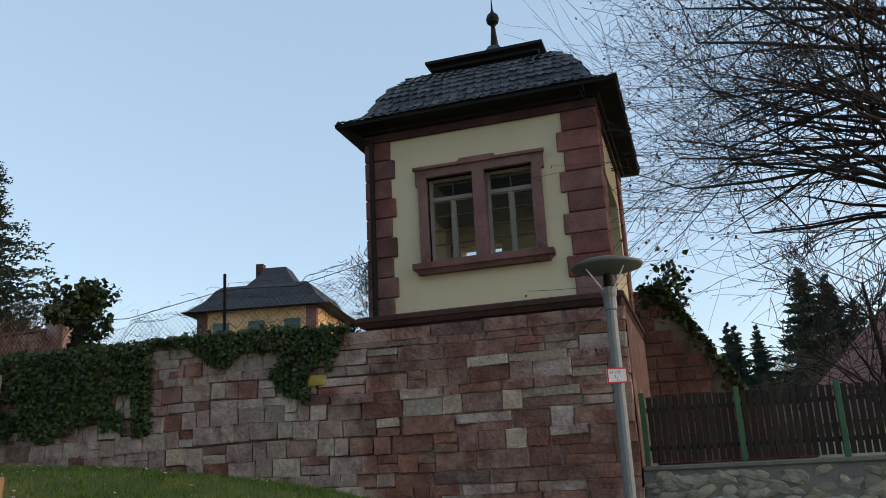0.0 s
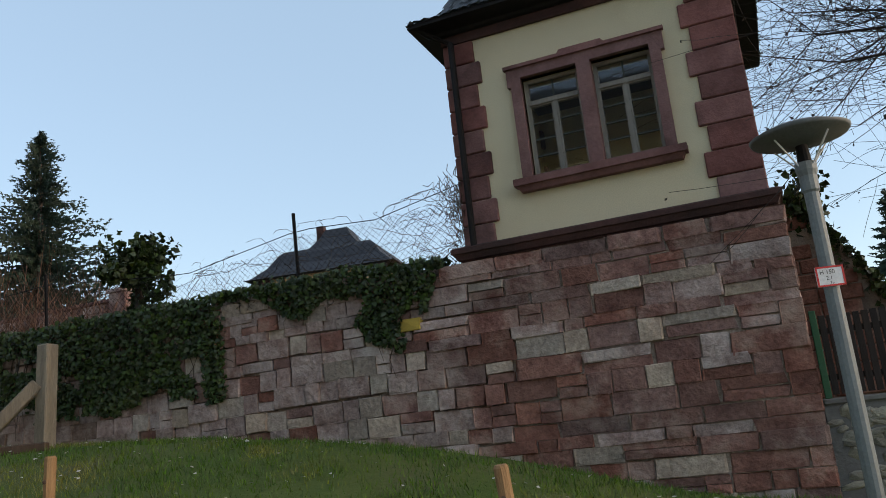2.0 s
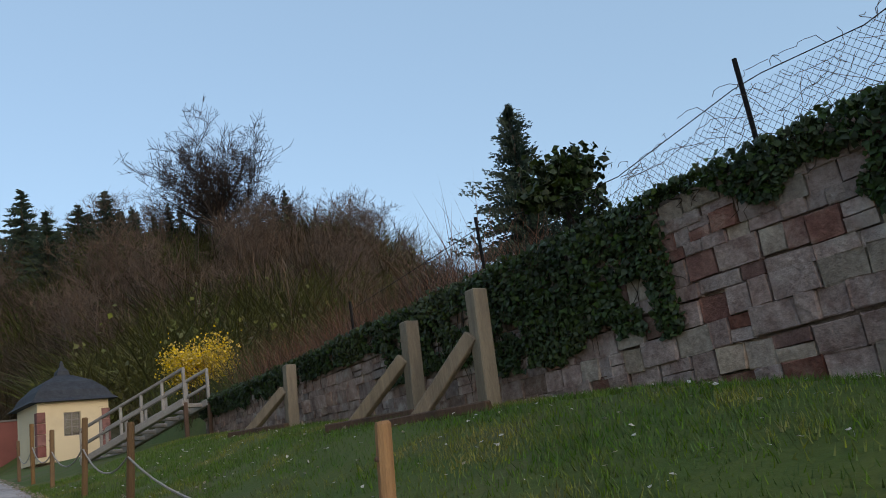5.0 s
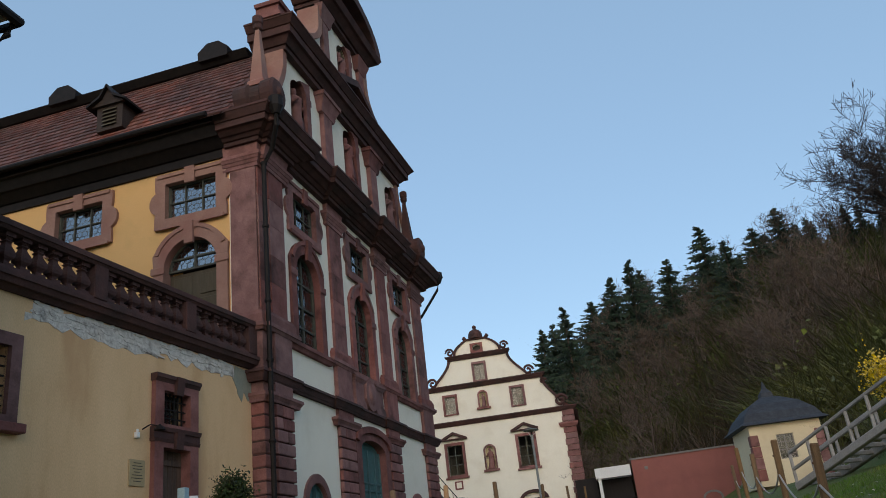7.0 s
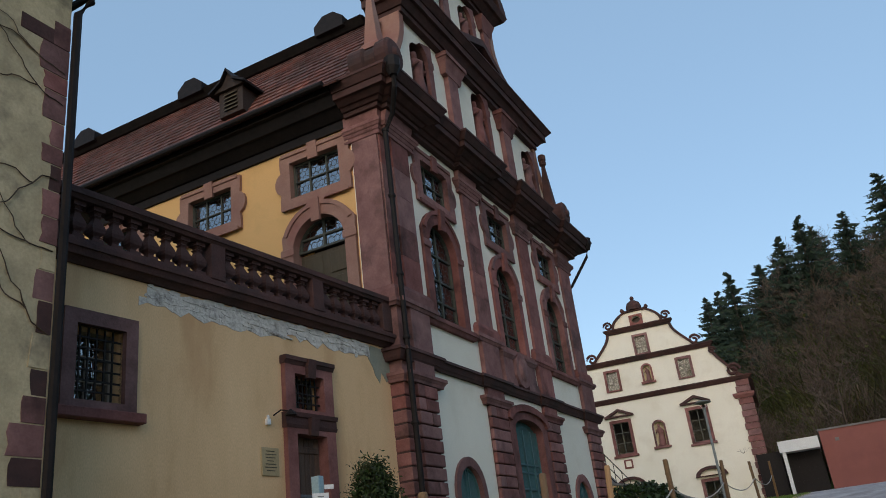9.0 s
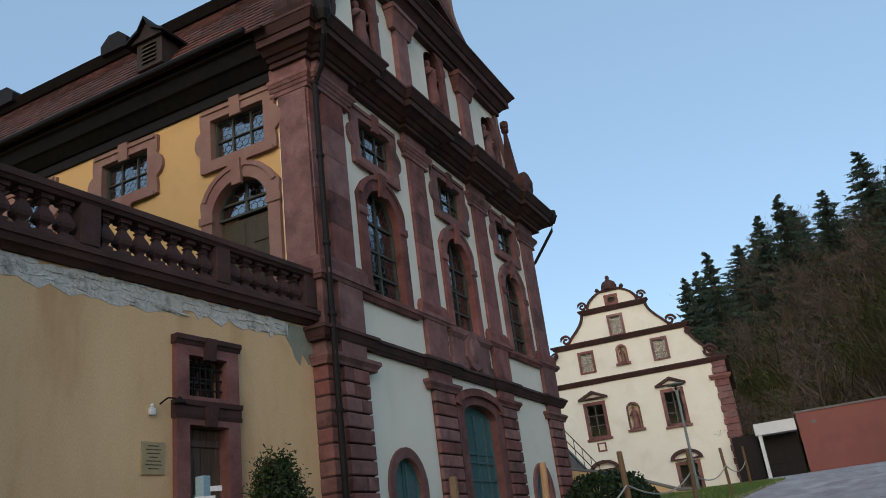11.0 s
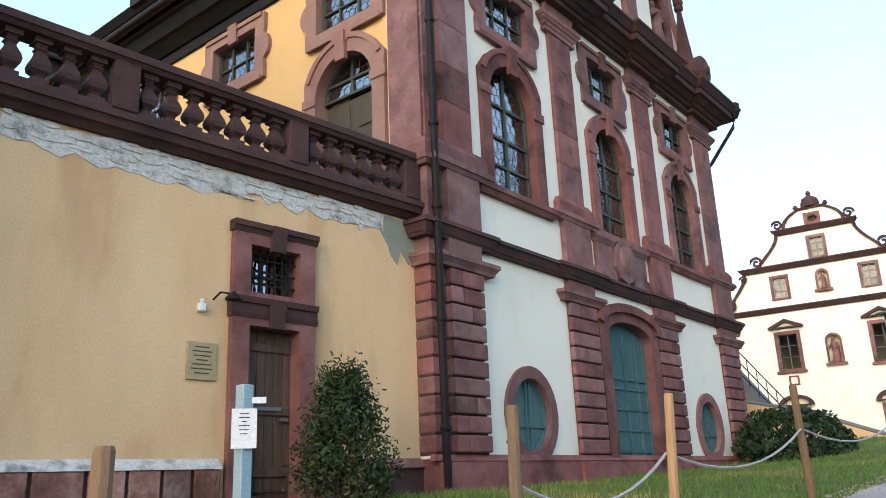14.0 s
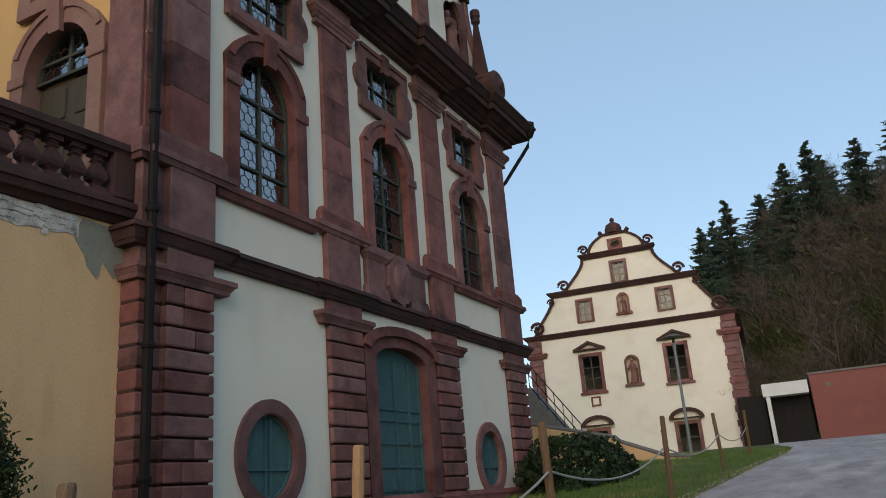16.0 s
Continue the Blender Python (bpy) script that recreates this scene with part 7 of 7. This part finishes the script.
    for zz, dy, dz, ln in ((4.2, 0.55, 0.45, 5.0), (4.8, 0.6, 0.25, 4.8), (5.6, 0.75, 0.5, 5.5), (6.2, 0.8, 0.12, 5.0), (6.8, 0.9, 0.35, 5.4), (7.6, 1.0, 0.1, 5.0), (8.4, 1.1, 0.45, 4.6), (9.4, 1.2, 0.2, 4.4)):
        for dx in (-0.35, 0.1, 0.5):
            branch(bm, r2, base + Vector((0.1, dy, zz)), Vector((dx, 0.95, dz + r2.uniform(-0.2, 0.2))).normalized(), ln * r2.uniform(0.85, 1.1), 0.062, 3, -0.05, 6, leaves, 0.62, (4, 6))
    tr = thing("beech_tree", Matrix(), "large bare beech with a few withered leaves", "tree")
    part("trunk", bm, TWIGDARK, tr)
    g = np.random.default_rng(5)
    sel = [tuple(p + Vector((g.normal() * 0.05, g.normal() * 0.05, -0.04))) for p in leaves if g.random() < 0.35]
    cloud("withered_leaves", sel, 0.06, TWIGDARK, g, parent=tr)
    # distant trees to the far side of the pavilion
    for i, (x, y, s) in enumerate(((70, -26, 0.8), (74, -28, 0.7), (78, -24, 0.75), (66, -31, 1.1), (70, -33, 1.1), (72, -31.5, 1.2), (90, -29, 0.9), (62, -38, 0.8), (95, -37, 1.1), (100, -40, 1.2), (84, -26, 0.9), (68, -33, 1.0))):
        place_conifer(kinds[i % 3], pose(x, y, ground_z(x, y), 0, 0, i * 50) @ Matrix.Diagonal((s, s, s, 1)), "far dark conifer beyond the garden", "far conifers")
    for i in range(16):
        x, y, s = rng.uniform(50, 95), rng.uniform(-42, -22), rng.uniform(0.5, 0.8)
        place_bare(small[i % 4], pose(x, y, ground_z(x, y), 0, 0, i * 70) @ Matrix.Diagonal((s, s, s, 1)), "far bare tree beyond the garden", group="far bare trees")


build_trees()


def brush(name, label, spots, rng, h, n, material, spread=0.45, w=0.05):
    """Tufts of thin upright twigs at the spots."""
    verts, faces = [], []
    for x, y, z, s in spots:
        k = rng.normal(size=(n, 2)) * spread
        hh = h * s * rng.uniform(0.5, 1.1, n)
        b = rng.normal(size=(n, 2)) * 0.35 * s
        for (kx, ky), hz, (bx, by) in zip(k, hh, b):
            a = rng.uniform(0, math.pi)
            i = len(verts)
            cx, sy = math.cos(a) * w * s, math.sin(a) * w * s
            mx, my, mz = x + bx + kx * hz * 0.45, y + by + ky * hz * 0.45, z + hz * 0.55
            verts += [(x + bx - cx, y + by - sy, z - 0.3), (x + bx + cx, y + by + sy, z - 0.3), (mx + cx * .8, my + sy * .8, mz), (mx - cx * .8, my - sy * .8, mz), (x + bx + kx * hz, y + by + ky * hz, z + hz)]
            faces += [(i, i + 1, i + 2, i + 3), (i + 3, i + 2, i + 4)]
    ob = raw(name, verts, faces, material)
    tagged(ob, label, "brush", kind="stuff")


def build_brush():
    rng = np.random.default_rng(31)

    def spots(n, az0, az1, r0, r1, lo=0.6, hi=1.3, patch=0):
        out = []
        while len(out) < n:
            az, r = radians(rng.uniform(az0, az1)), math.sqrt(rng.uniform(r0 * r0, r1 * r1))
            x, y = r * math.sin(az), r * math.cos(az) - 10
            if x < 16 and y < 54 or x < 5 and y < 64:
                continue
            if patch and patch * noise.noise((x * 0.06, y * 0.06, 7)) < -0.03:
                continue
            out.append((x, y, ground_z(x, y), rng.uniform(lo, hi)))
        return out
    brush("brown_thicket", "brown leafless thicket covering the hillside", spots(2600, -10, 46, 48, 112, patch=-1), rng, 3.0, 30, BRUSH, 0.85, 0.035)
    brush("olive_thicket", "olive green undergrowth on the hillside", spots(2600, -10, 40, 48, 100, patch=1), rng, 3.3, 34, BRUSHGREEN, 0.9, 0.05)
    clumps = []
    for x, y, z, q in spots(1500, -10, 42, 48, 104, patch=1):
        for _ in range(16):
            clumps.append((x + rng.normal() * 1.0, y + rng.normal() * 1.0, z + abs(rng.normal()) * 1.5 + 0.3))
    tagged(cloud("leafy_undergrowth", clumps, 0.42, BRUSHGREEN, rng), "olive green leafy undergrowth on the wooded slope", "undergrowth", kind="stuff")
    brush("grey_thicket", "grey bare saplings on the hillside", spots(420, -8, 40, 60, 100), rng, 6.5, 12, TWIG, 0.3, 0.028)
    near = [(rng.uniform(16.6, 22), rng.uniform(-8.5, 6), 0, rng.uniform(0.6, 1.1)) for _ in range(130)]
    near = [(x, y, ground_z(x, y), s) for x, y, _, s in near]
    brush("reddish_bushes", "reddish brown leafless bushes above the wall", near, rng, 2.3, 60, BRUSHRED, 0.42, 0.008)
    near = [(x, y, ground_z(x, y), s) for x, y, s in zip(rng.uniform(18, 34, 150), rng.uniform(-6, 32, 150), rng.uniform(0.6, 1.2, 150))]
    brush("brown_bushes", "brown leafless bushes behind the wall", near, rng, 3.0, 60, BRUSH, 0.8, 0.010)
    near = [(x, y, ground_z(x, y), s) for x, y, s in zip(rng.uniform(15.9, 19, 60), rng.uniform(4, 16, 60), rng.uniform(0.5, 1.0, 60))]
    brush("olive_bushes", "yellowish green budding bushes above the wall", near, rng, 2.6, 60, BRUSHGREEN, 0.45, 0.010)
    FX, FY = 16.0, 9.1
    pos = []
    for c in range(32):
        o = np.array((FX + rng.normal() * 0.4, FY + rng.normal() * 0.5, 3.85 + rng.normal() * 0.26))
        for _ in range(150):
            pos.append(o + rng.normal(size=3) * (0.22, 0.26, 0.28))
    fs = thing("forsythia", pose(0, 0, 0), "bright yellow flowering forsythia bush above the wall", "bush")
    cloud("blossom", pos, 0.085, YELLOWBLOSSOM, rng, parent=fs)
    bm = B()
    r = random.Random(2)
    for i in range(40):
        x, y = FX + r.uniform(-0.3, 0.4), FY + r.uniform(-0.7, 0.7)
        z = ground_z(x, y)
        tube(bm, [(x, y, z - 0.1), (x + r.uniform(-.4, .4), y + r.uniform(-.5, .5), z + 1.2), (x + r.uniform(-1, 1), y + r.uniform(-1.2, 1.2), z + r.uniform(1.6, 2.6))], [0.015, 0.01, 0.005], 4)
    part("stem", bm, TWIG, fs)
    # laurel beside the low door
    lb = thing("laurel_bush", pose(0.55, -3.9, ground_z(0.55, -3.9)), "leafy evergreen laurel bush beside the door", "bush")
    pos = []
    for c in range(120):
        t = rng.random()
        a = rng.uniform(0, 2 * math.pi)
        rad = 0.62 * (1 - 0.75 * t ** 1.5) * rng.uniform(0.4, 1.05)
        o = np.array((rad * math.cos(a), rad * math.sin(a), 0.12 + 1.45 * t))
        for _ in range(95):
            pos.append(o + rng.normal(size=3) * (0.09, 0.09, 0.11))
    cloud("foliage", pos, 0.06, LAUREL, rng, "long", parent=lb)
    bm = B()
    for i in range(9):
        tube(bm, [(0, 0, -0.05), (r.uniform(-.2, .2), r.uniform(-.2, .2), 0.6), (r.uniform(-.4, .4), r.uniform(-.4, .4), 1.4)], [0.025, 0.015, 0.006], 5)
    part("stem", bm, BARK, lb)
    # clipped hedge past the church
    hd = thing("hedge", pose(0.95, 13.4, ground_z(0.95, 13.4) - 0.1), "dark evergreen hedge on the grass past the church", "hedge")
    pos = []
    for _ in range(5200):
        d = rng.normal(size=3)
        d /= np.linalg.norm(d)
        b = 1 + 0.12 * noise.noise((d[0] * 3, d[1] * 3, d[2] * 3))
        pos.append(d * (1.3, 3.4, 1.15) * b * rng.uniform(0.8, 1.02) + (0, 0, 0.25))
    cloud("foliage", [p for p in pos if p[2] > -0.1], 0.15, HEDGELEAF, rng, parent=hd)


build_brush()


# ---- street furniture and far bits ----
def build_bits():
    x, y = 0.35, -5.25
    z = ground_z(x, y)
    ob = thing("notice_post", pose(x, y, z), "pale blue metal post with white paper notice", "post")
    h = 1.7 - z
    bm = B()
    box(bm, -0.075, 0.075, -0.075, 0.075, -0.2, h, 0.01)
    part("post", bm, BLUEPOST, ob)
    M = pose(0, 0, 0, 0, 0, 55)
    bm = B()
    box(bm, -0.14, 0.14, -0.115, -0.11, h - 0.72, h - 0.28)
    n = part("paper_notice", bm, PAPER, ob, "white printed paper sheet", m=M)
    bm = B()
    for i, w in enumerate((0.05, 0.06, 0.03, 0.06, 0.055, 0.04)):
        box(bm, -w, w, -0.119, -0.1155, h - 0.34 - i * 0.045, h - 0.33 - i * 0.045)
    part("print", bm, INK, n, "unreadable lines of print", m=M)
    bm = B()
    box(bm, 0.08, 0.24, -0.09, -0.08, h - 0.22, h - 0.15)
    part("label_plate", bm, PAPER, ob, m=M)
    # board fence on a rubble wall beside the pavilion
    fx = 15.75
    rw = tagged(new("rubble_wall"), "low rubble stone garden wall under the fence", "wall", kind="structure")
    bm = B()
    box(bm, fx - 0.2, fx + 0.2, -34, -22.02, -2.6, -0.47)
    part("wall_core", bm, CONCRETE, rw)
    r = random.Random(15)
    me = []
    for k in range(5):
        bm = B()
        bmesh.ops.create_icosphere(bm, subdivisions=1, radius=0.5)
        for v in bm.verts:
            v.co *= 1 + r.uniform(-0.2, 0.2)
        m2 = bpy.data.meshes.new("stone")
        bm.to_mesh(m2)
        bm.free()
        m2.materials.append(RUBBLE)
        me.append(m2)
    for i in range(230):
        o = new("stone", me[i % 5])
        o.parent = rw
        o.location = (fx - 0.19, r.uniform(-26.5, -22.1), r.uniform(-1.7, -0.55))
        o.scale = (0.1, r.uniform(0.15, 0.42), r.uniform(0.1, 0.22))
        o.rotation_euler = (r.uniform(-0.5, 0.5), 0, 0)
    bm = B()
    box(bm, fx - 0.24, fx + 0.24, -34, -22.02, -0.47, -0.4, 0.015)
    part("coping", bm, CONCRETE, rw)
    fe = thing("board_fence", pose(fx, 0, 0), "dark brown vertical board fence with green posts", "fence")
    y = -22.1
    i = 0
    while y > -30:
        if i % 14 == 0:
            bm = B()
            box(bm, -0.06, 0.0, y - 0.04, y + 0.04, -0.4, 0.68, 0.006)
            part("post", bm, GREENPAINT, fe)
        bm = B()
        box(bm, 0.03, 0.055, y - 0.0385, y + 0.0385, -0.36, 0.62 + r.uniform(-0.012, 0.012), 0.004)
        part("board", bm, FENCEWOOD, fe)
        y -= 0.098
        i += 1
    for z in (-0.15, 0.42):
        bm = B()
        box(bm, 0.056, 0.09, -30, -22.06, z - 0.035, z + 0.035)
        part("rail", bm, FENCEWOOD, fe)
    # raking stone wall behind the pavilion
    sw = tagged(new("raking_wall"), "sloping red stone garden wall behind the pavilion", "wall", kind="structure")
    M = pose(20.8, 0, 0, 0, 0, -90)
    bm = B()
    rake = [(21.6, 3.3), (22.5, 3.2), (24.0, 0.75), (25.0, 0.6)]
    plate(bm, [(21.6, -2), (25.0, -2)] + rake[::-1], [], 0.0, 0.4)
    part("wall_core", bm, JOINT, sw, m=M)
    bm = B()
    zz = -1.0
    while zz < 3.2:
        xx = 21.65
        while xx < 24.8:
            w = r.uniform(0.3, 0.7)
            lim = interp(xx + w, rake)
            if zz + 0.25 < lim:
                box(bm, xx + .01, xx + w - .01, -0.05, 0.01, zz + 0.012, zz + 0.27, 0.02)
            xx += w
        zz += 0.28
    tagged(part("stones", bm, STONERED, sw, m=M), kind="stuff")
    g = np.random.default_rng(8)
    pos = [(20.75 + g.normal() * 0.08, -y, interp(y, rake) + 0.12 - abs(g.normal()) * 0.25) for y in g.uniform(21.9, 23.9, 700)]
    pos += [(20.8 + g.normal() * 0.25, -22.6 + g.normal() * 0.2, 3.2 + g.normal() * 0.3) for _ in range(350)]
    tagged(cloud("ivy", pos, 0.13, IVY, g), "ivy trailing over the sloping garden wall", "ivy", kind="stuff")
    # pinkish stone garden wall on the upper terrace
    tw = tagged(new("terrace_wall"), "weathered pinkish stone garden wall on the upper terrace", "wall", kind="structure")
    bm = B()
    box(bm, 22.06, 22.4, -5.2, 0.6, 1.4, 4.2)
    part("wall_core", bm, JOINT, tw)
    for row in range(10):
        yy = -5.2 - 0.2 * (row % 2)
        while yy < 0.5:
            w = r.uniform(0.35, 0.75)
            bm = B()
            box(bm, 22.0, 22.08, max(yy, -5.2) + 0.01, min(yy + w, 0.6) - 0.01, 1.7 + row * 0.25 + 0.01, 1.95 + row * 0.25 - 0.01, 0.015)
            part("stone", bm, STONE if r.random() < 0.6 else STONERED, tw)
            yy += w
    bm = B()
    box(bm, 21.95, 22.45, -4.85, 0.6, 4.2, 4.3, 0.02)
    part("coping", bm, RED, tw)
    bm = B()
    box(bm, 21.9, 22.5, -5.4, -4.8, 1.4, 4.42, 0.02)
    box(bm, 21.86, 22.54, -5.44, -4.76, 4.42, 4.52, 0.02)
    part("end_pier", bm, STONERED, tw)
    # drain line across the lane
    dc = tagged(new("drain_channel"), "narrow dark drain joint across the asphalt lane", "drain", kind="structure")
    verts, faces = [], []
    for k in range(21):
        x = 5.0 + 4.9 * k / 20
        y = 3.0 + 0.12 * (x - 5) + 0.02 * noise.noise((x * 3, 0, 0))
        for q in (-0.05, 0.05):
            verts.append((x, y + q, ground_z(x, y + q) + 0.031))
    faces = [(2 * k, 2 * k + 2, 2 * k + 3, 2 * k + 1) for k in range(20)]
    raw("drain_joint", verts, faces, CONCRETE, dc)
    # house with red roof beyond the garden
    hs = thing("red_roofed_house", pose(40, -33.0, 0, 0, 0, 20), "distant house with red tiled gable roof", "house")
    zb = ground_z(40, -33)
    bm = B()
    box(bm, -4, 4, -5, 5, zb - 1, zb + 2.6)
    part("wall", bm, CREAM, hs)
    bm = B()
    prism(bm, [(-5.6, zb + 2.4), (5.6, zb + 2.4), (0, zb + 7.6)], -4.6, 4.6)
    part("roof", bm, ROOFRED, hs)
    bm = B()
    box(bm, -0.5, 0.6, -3.6, -3.0, zb + 3.6, zb + 5.0)
    part("dormer_window", bm, WHITE, hs)
    # villa behind the wall
    vl = thing("villa", pose(45, 1.7, 0.25, 0, 0, -80), "ochre villa with dark hipped mansard roof and chimney", "house")
    bm = B()
    box(bm, -3.6, 3.6, 0, 8, ground_z(45, 2) - 1, 9.3)
    part("wall", bm, OCHRELOW, vl)
    for x in (-3.7, 3.05):
        bm = B()
        box(bm, x, x + 0.65, -0.08, 0.3, 2, 9.2, 0.03)
        part("quoin_strip", bm, RED, vl)
    bm = B()
    lathe(bm, [(4.6, 9.2), (4.3, 9.3), (3.5, 10.0), (3.0, 10.75), (2.7, 11.0), (1.9, 11.05)], 4, 0, 4, square=True)
    part("lower_roof", bm, SLATEFAR, vl)
    bm = B()
    lathe(bm, [(2.1, 10.95), (1.6, 11.25), (1.0, 12.0), (0.7, 12.55), (0.4, 12.6)], 4, 0, 4, square=True)
    part("upper_roof", bm, SLATEFAR, vl)
    bm = B()
    box(bm, -1.35, -0.85, 3.4, 3.9, 10.5, 12.9, 0.03)
    part("chimney", bm, REDDARK, vl)
    for x in (-2.2, 0.0, 2.2):
        bm = B()
        box(bm, x - 0.5, x + 0.5, -0.03, 0.02, 7.0, 8.5)
        part("window", bm, TEALGLASS, vl)
    # low yellow garden wall and stair rail past the church
    gw = tagged(new("garden_wall"), "low ochre garden wall past the church", "wall", kind="structure")
    bm = B()
    plate(bm, [(-6, 0.5), (2.2, 0.5), (2.2, 1.55), (1.4, 1.62), (-0.35, 2.32), (-0.5, 2.48), (-3.4, 3.22), (-6, 3.9)], [], 22.0, 22.35)
    part("wall_core", bm, OCHRELOW, gw)
    bm = B()
    tube(bm, [(-6, 22.1, 3.95), (-3.4, 22.1, 3.27), (-0.45, 22.1, 2.53), (-0.3, 22.1, 2.36), (1.4, 22.1, 1.68), (2.25, 22.1, 1.6)], 0.1, 6)
    part("coping", bm, CONCRETE, gw)
    rl = thing("stair_railing", pose(0, 0, 0), "black iron stair railing beside the church", "railing")
    for z in (0.0, 0.5, 1.0):
        bm = B()
        tube(bm, [(-4.6, 24.5, 5.2 + z), (-2.5, 24.5, 2.35 + z)], 0.025, 5)
        part("rail", bm, METAL, rl)
    for i in range(7):
        t = i / 6
        bm = B()
        tube(bm, [(-4.6 + 2.1 * t, 24.5, 5.0 - 2.85 * t), (-4.6 + 2.1 * t, 24.5, 6.22 - 2.85 * t)], 0.018, 5)
        part("baluster", bm, METAL, rl)
    bm = B()
    prism(bm, [(24.45, 1.0), (25.6, 1.0), (25.6, 2.0), (24.45, 2.0)], -4.7, -2.4)
    for v in bm.verts:
        if v.co.z > 1.5:
            v.co.z = 5.0 - 2.85 * (v.co.x + 4.6) / 2.1
    part("stair_flight", bm, CONCRETE, rl)


build_bits()
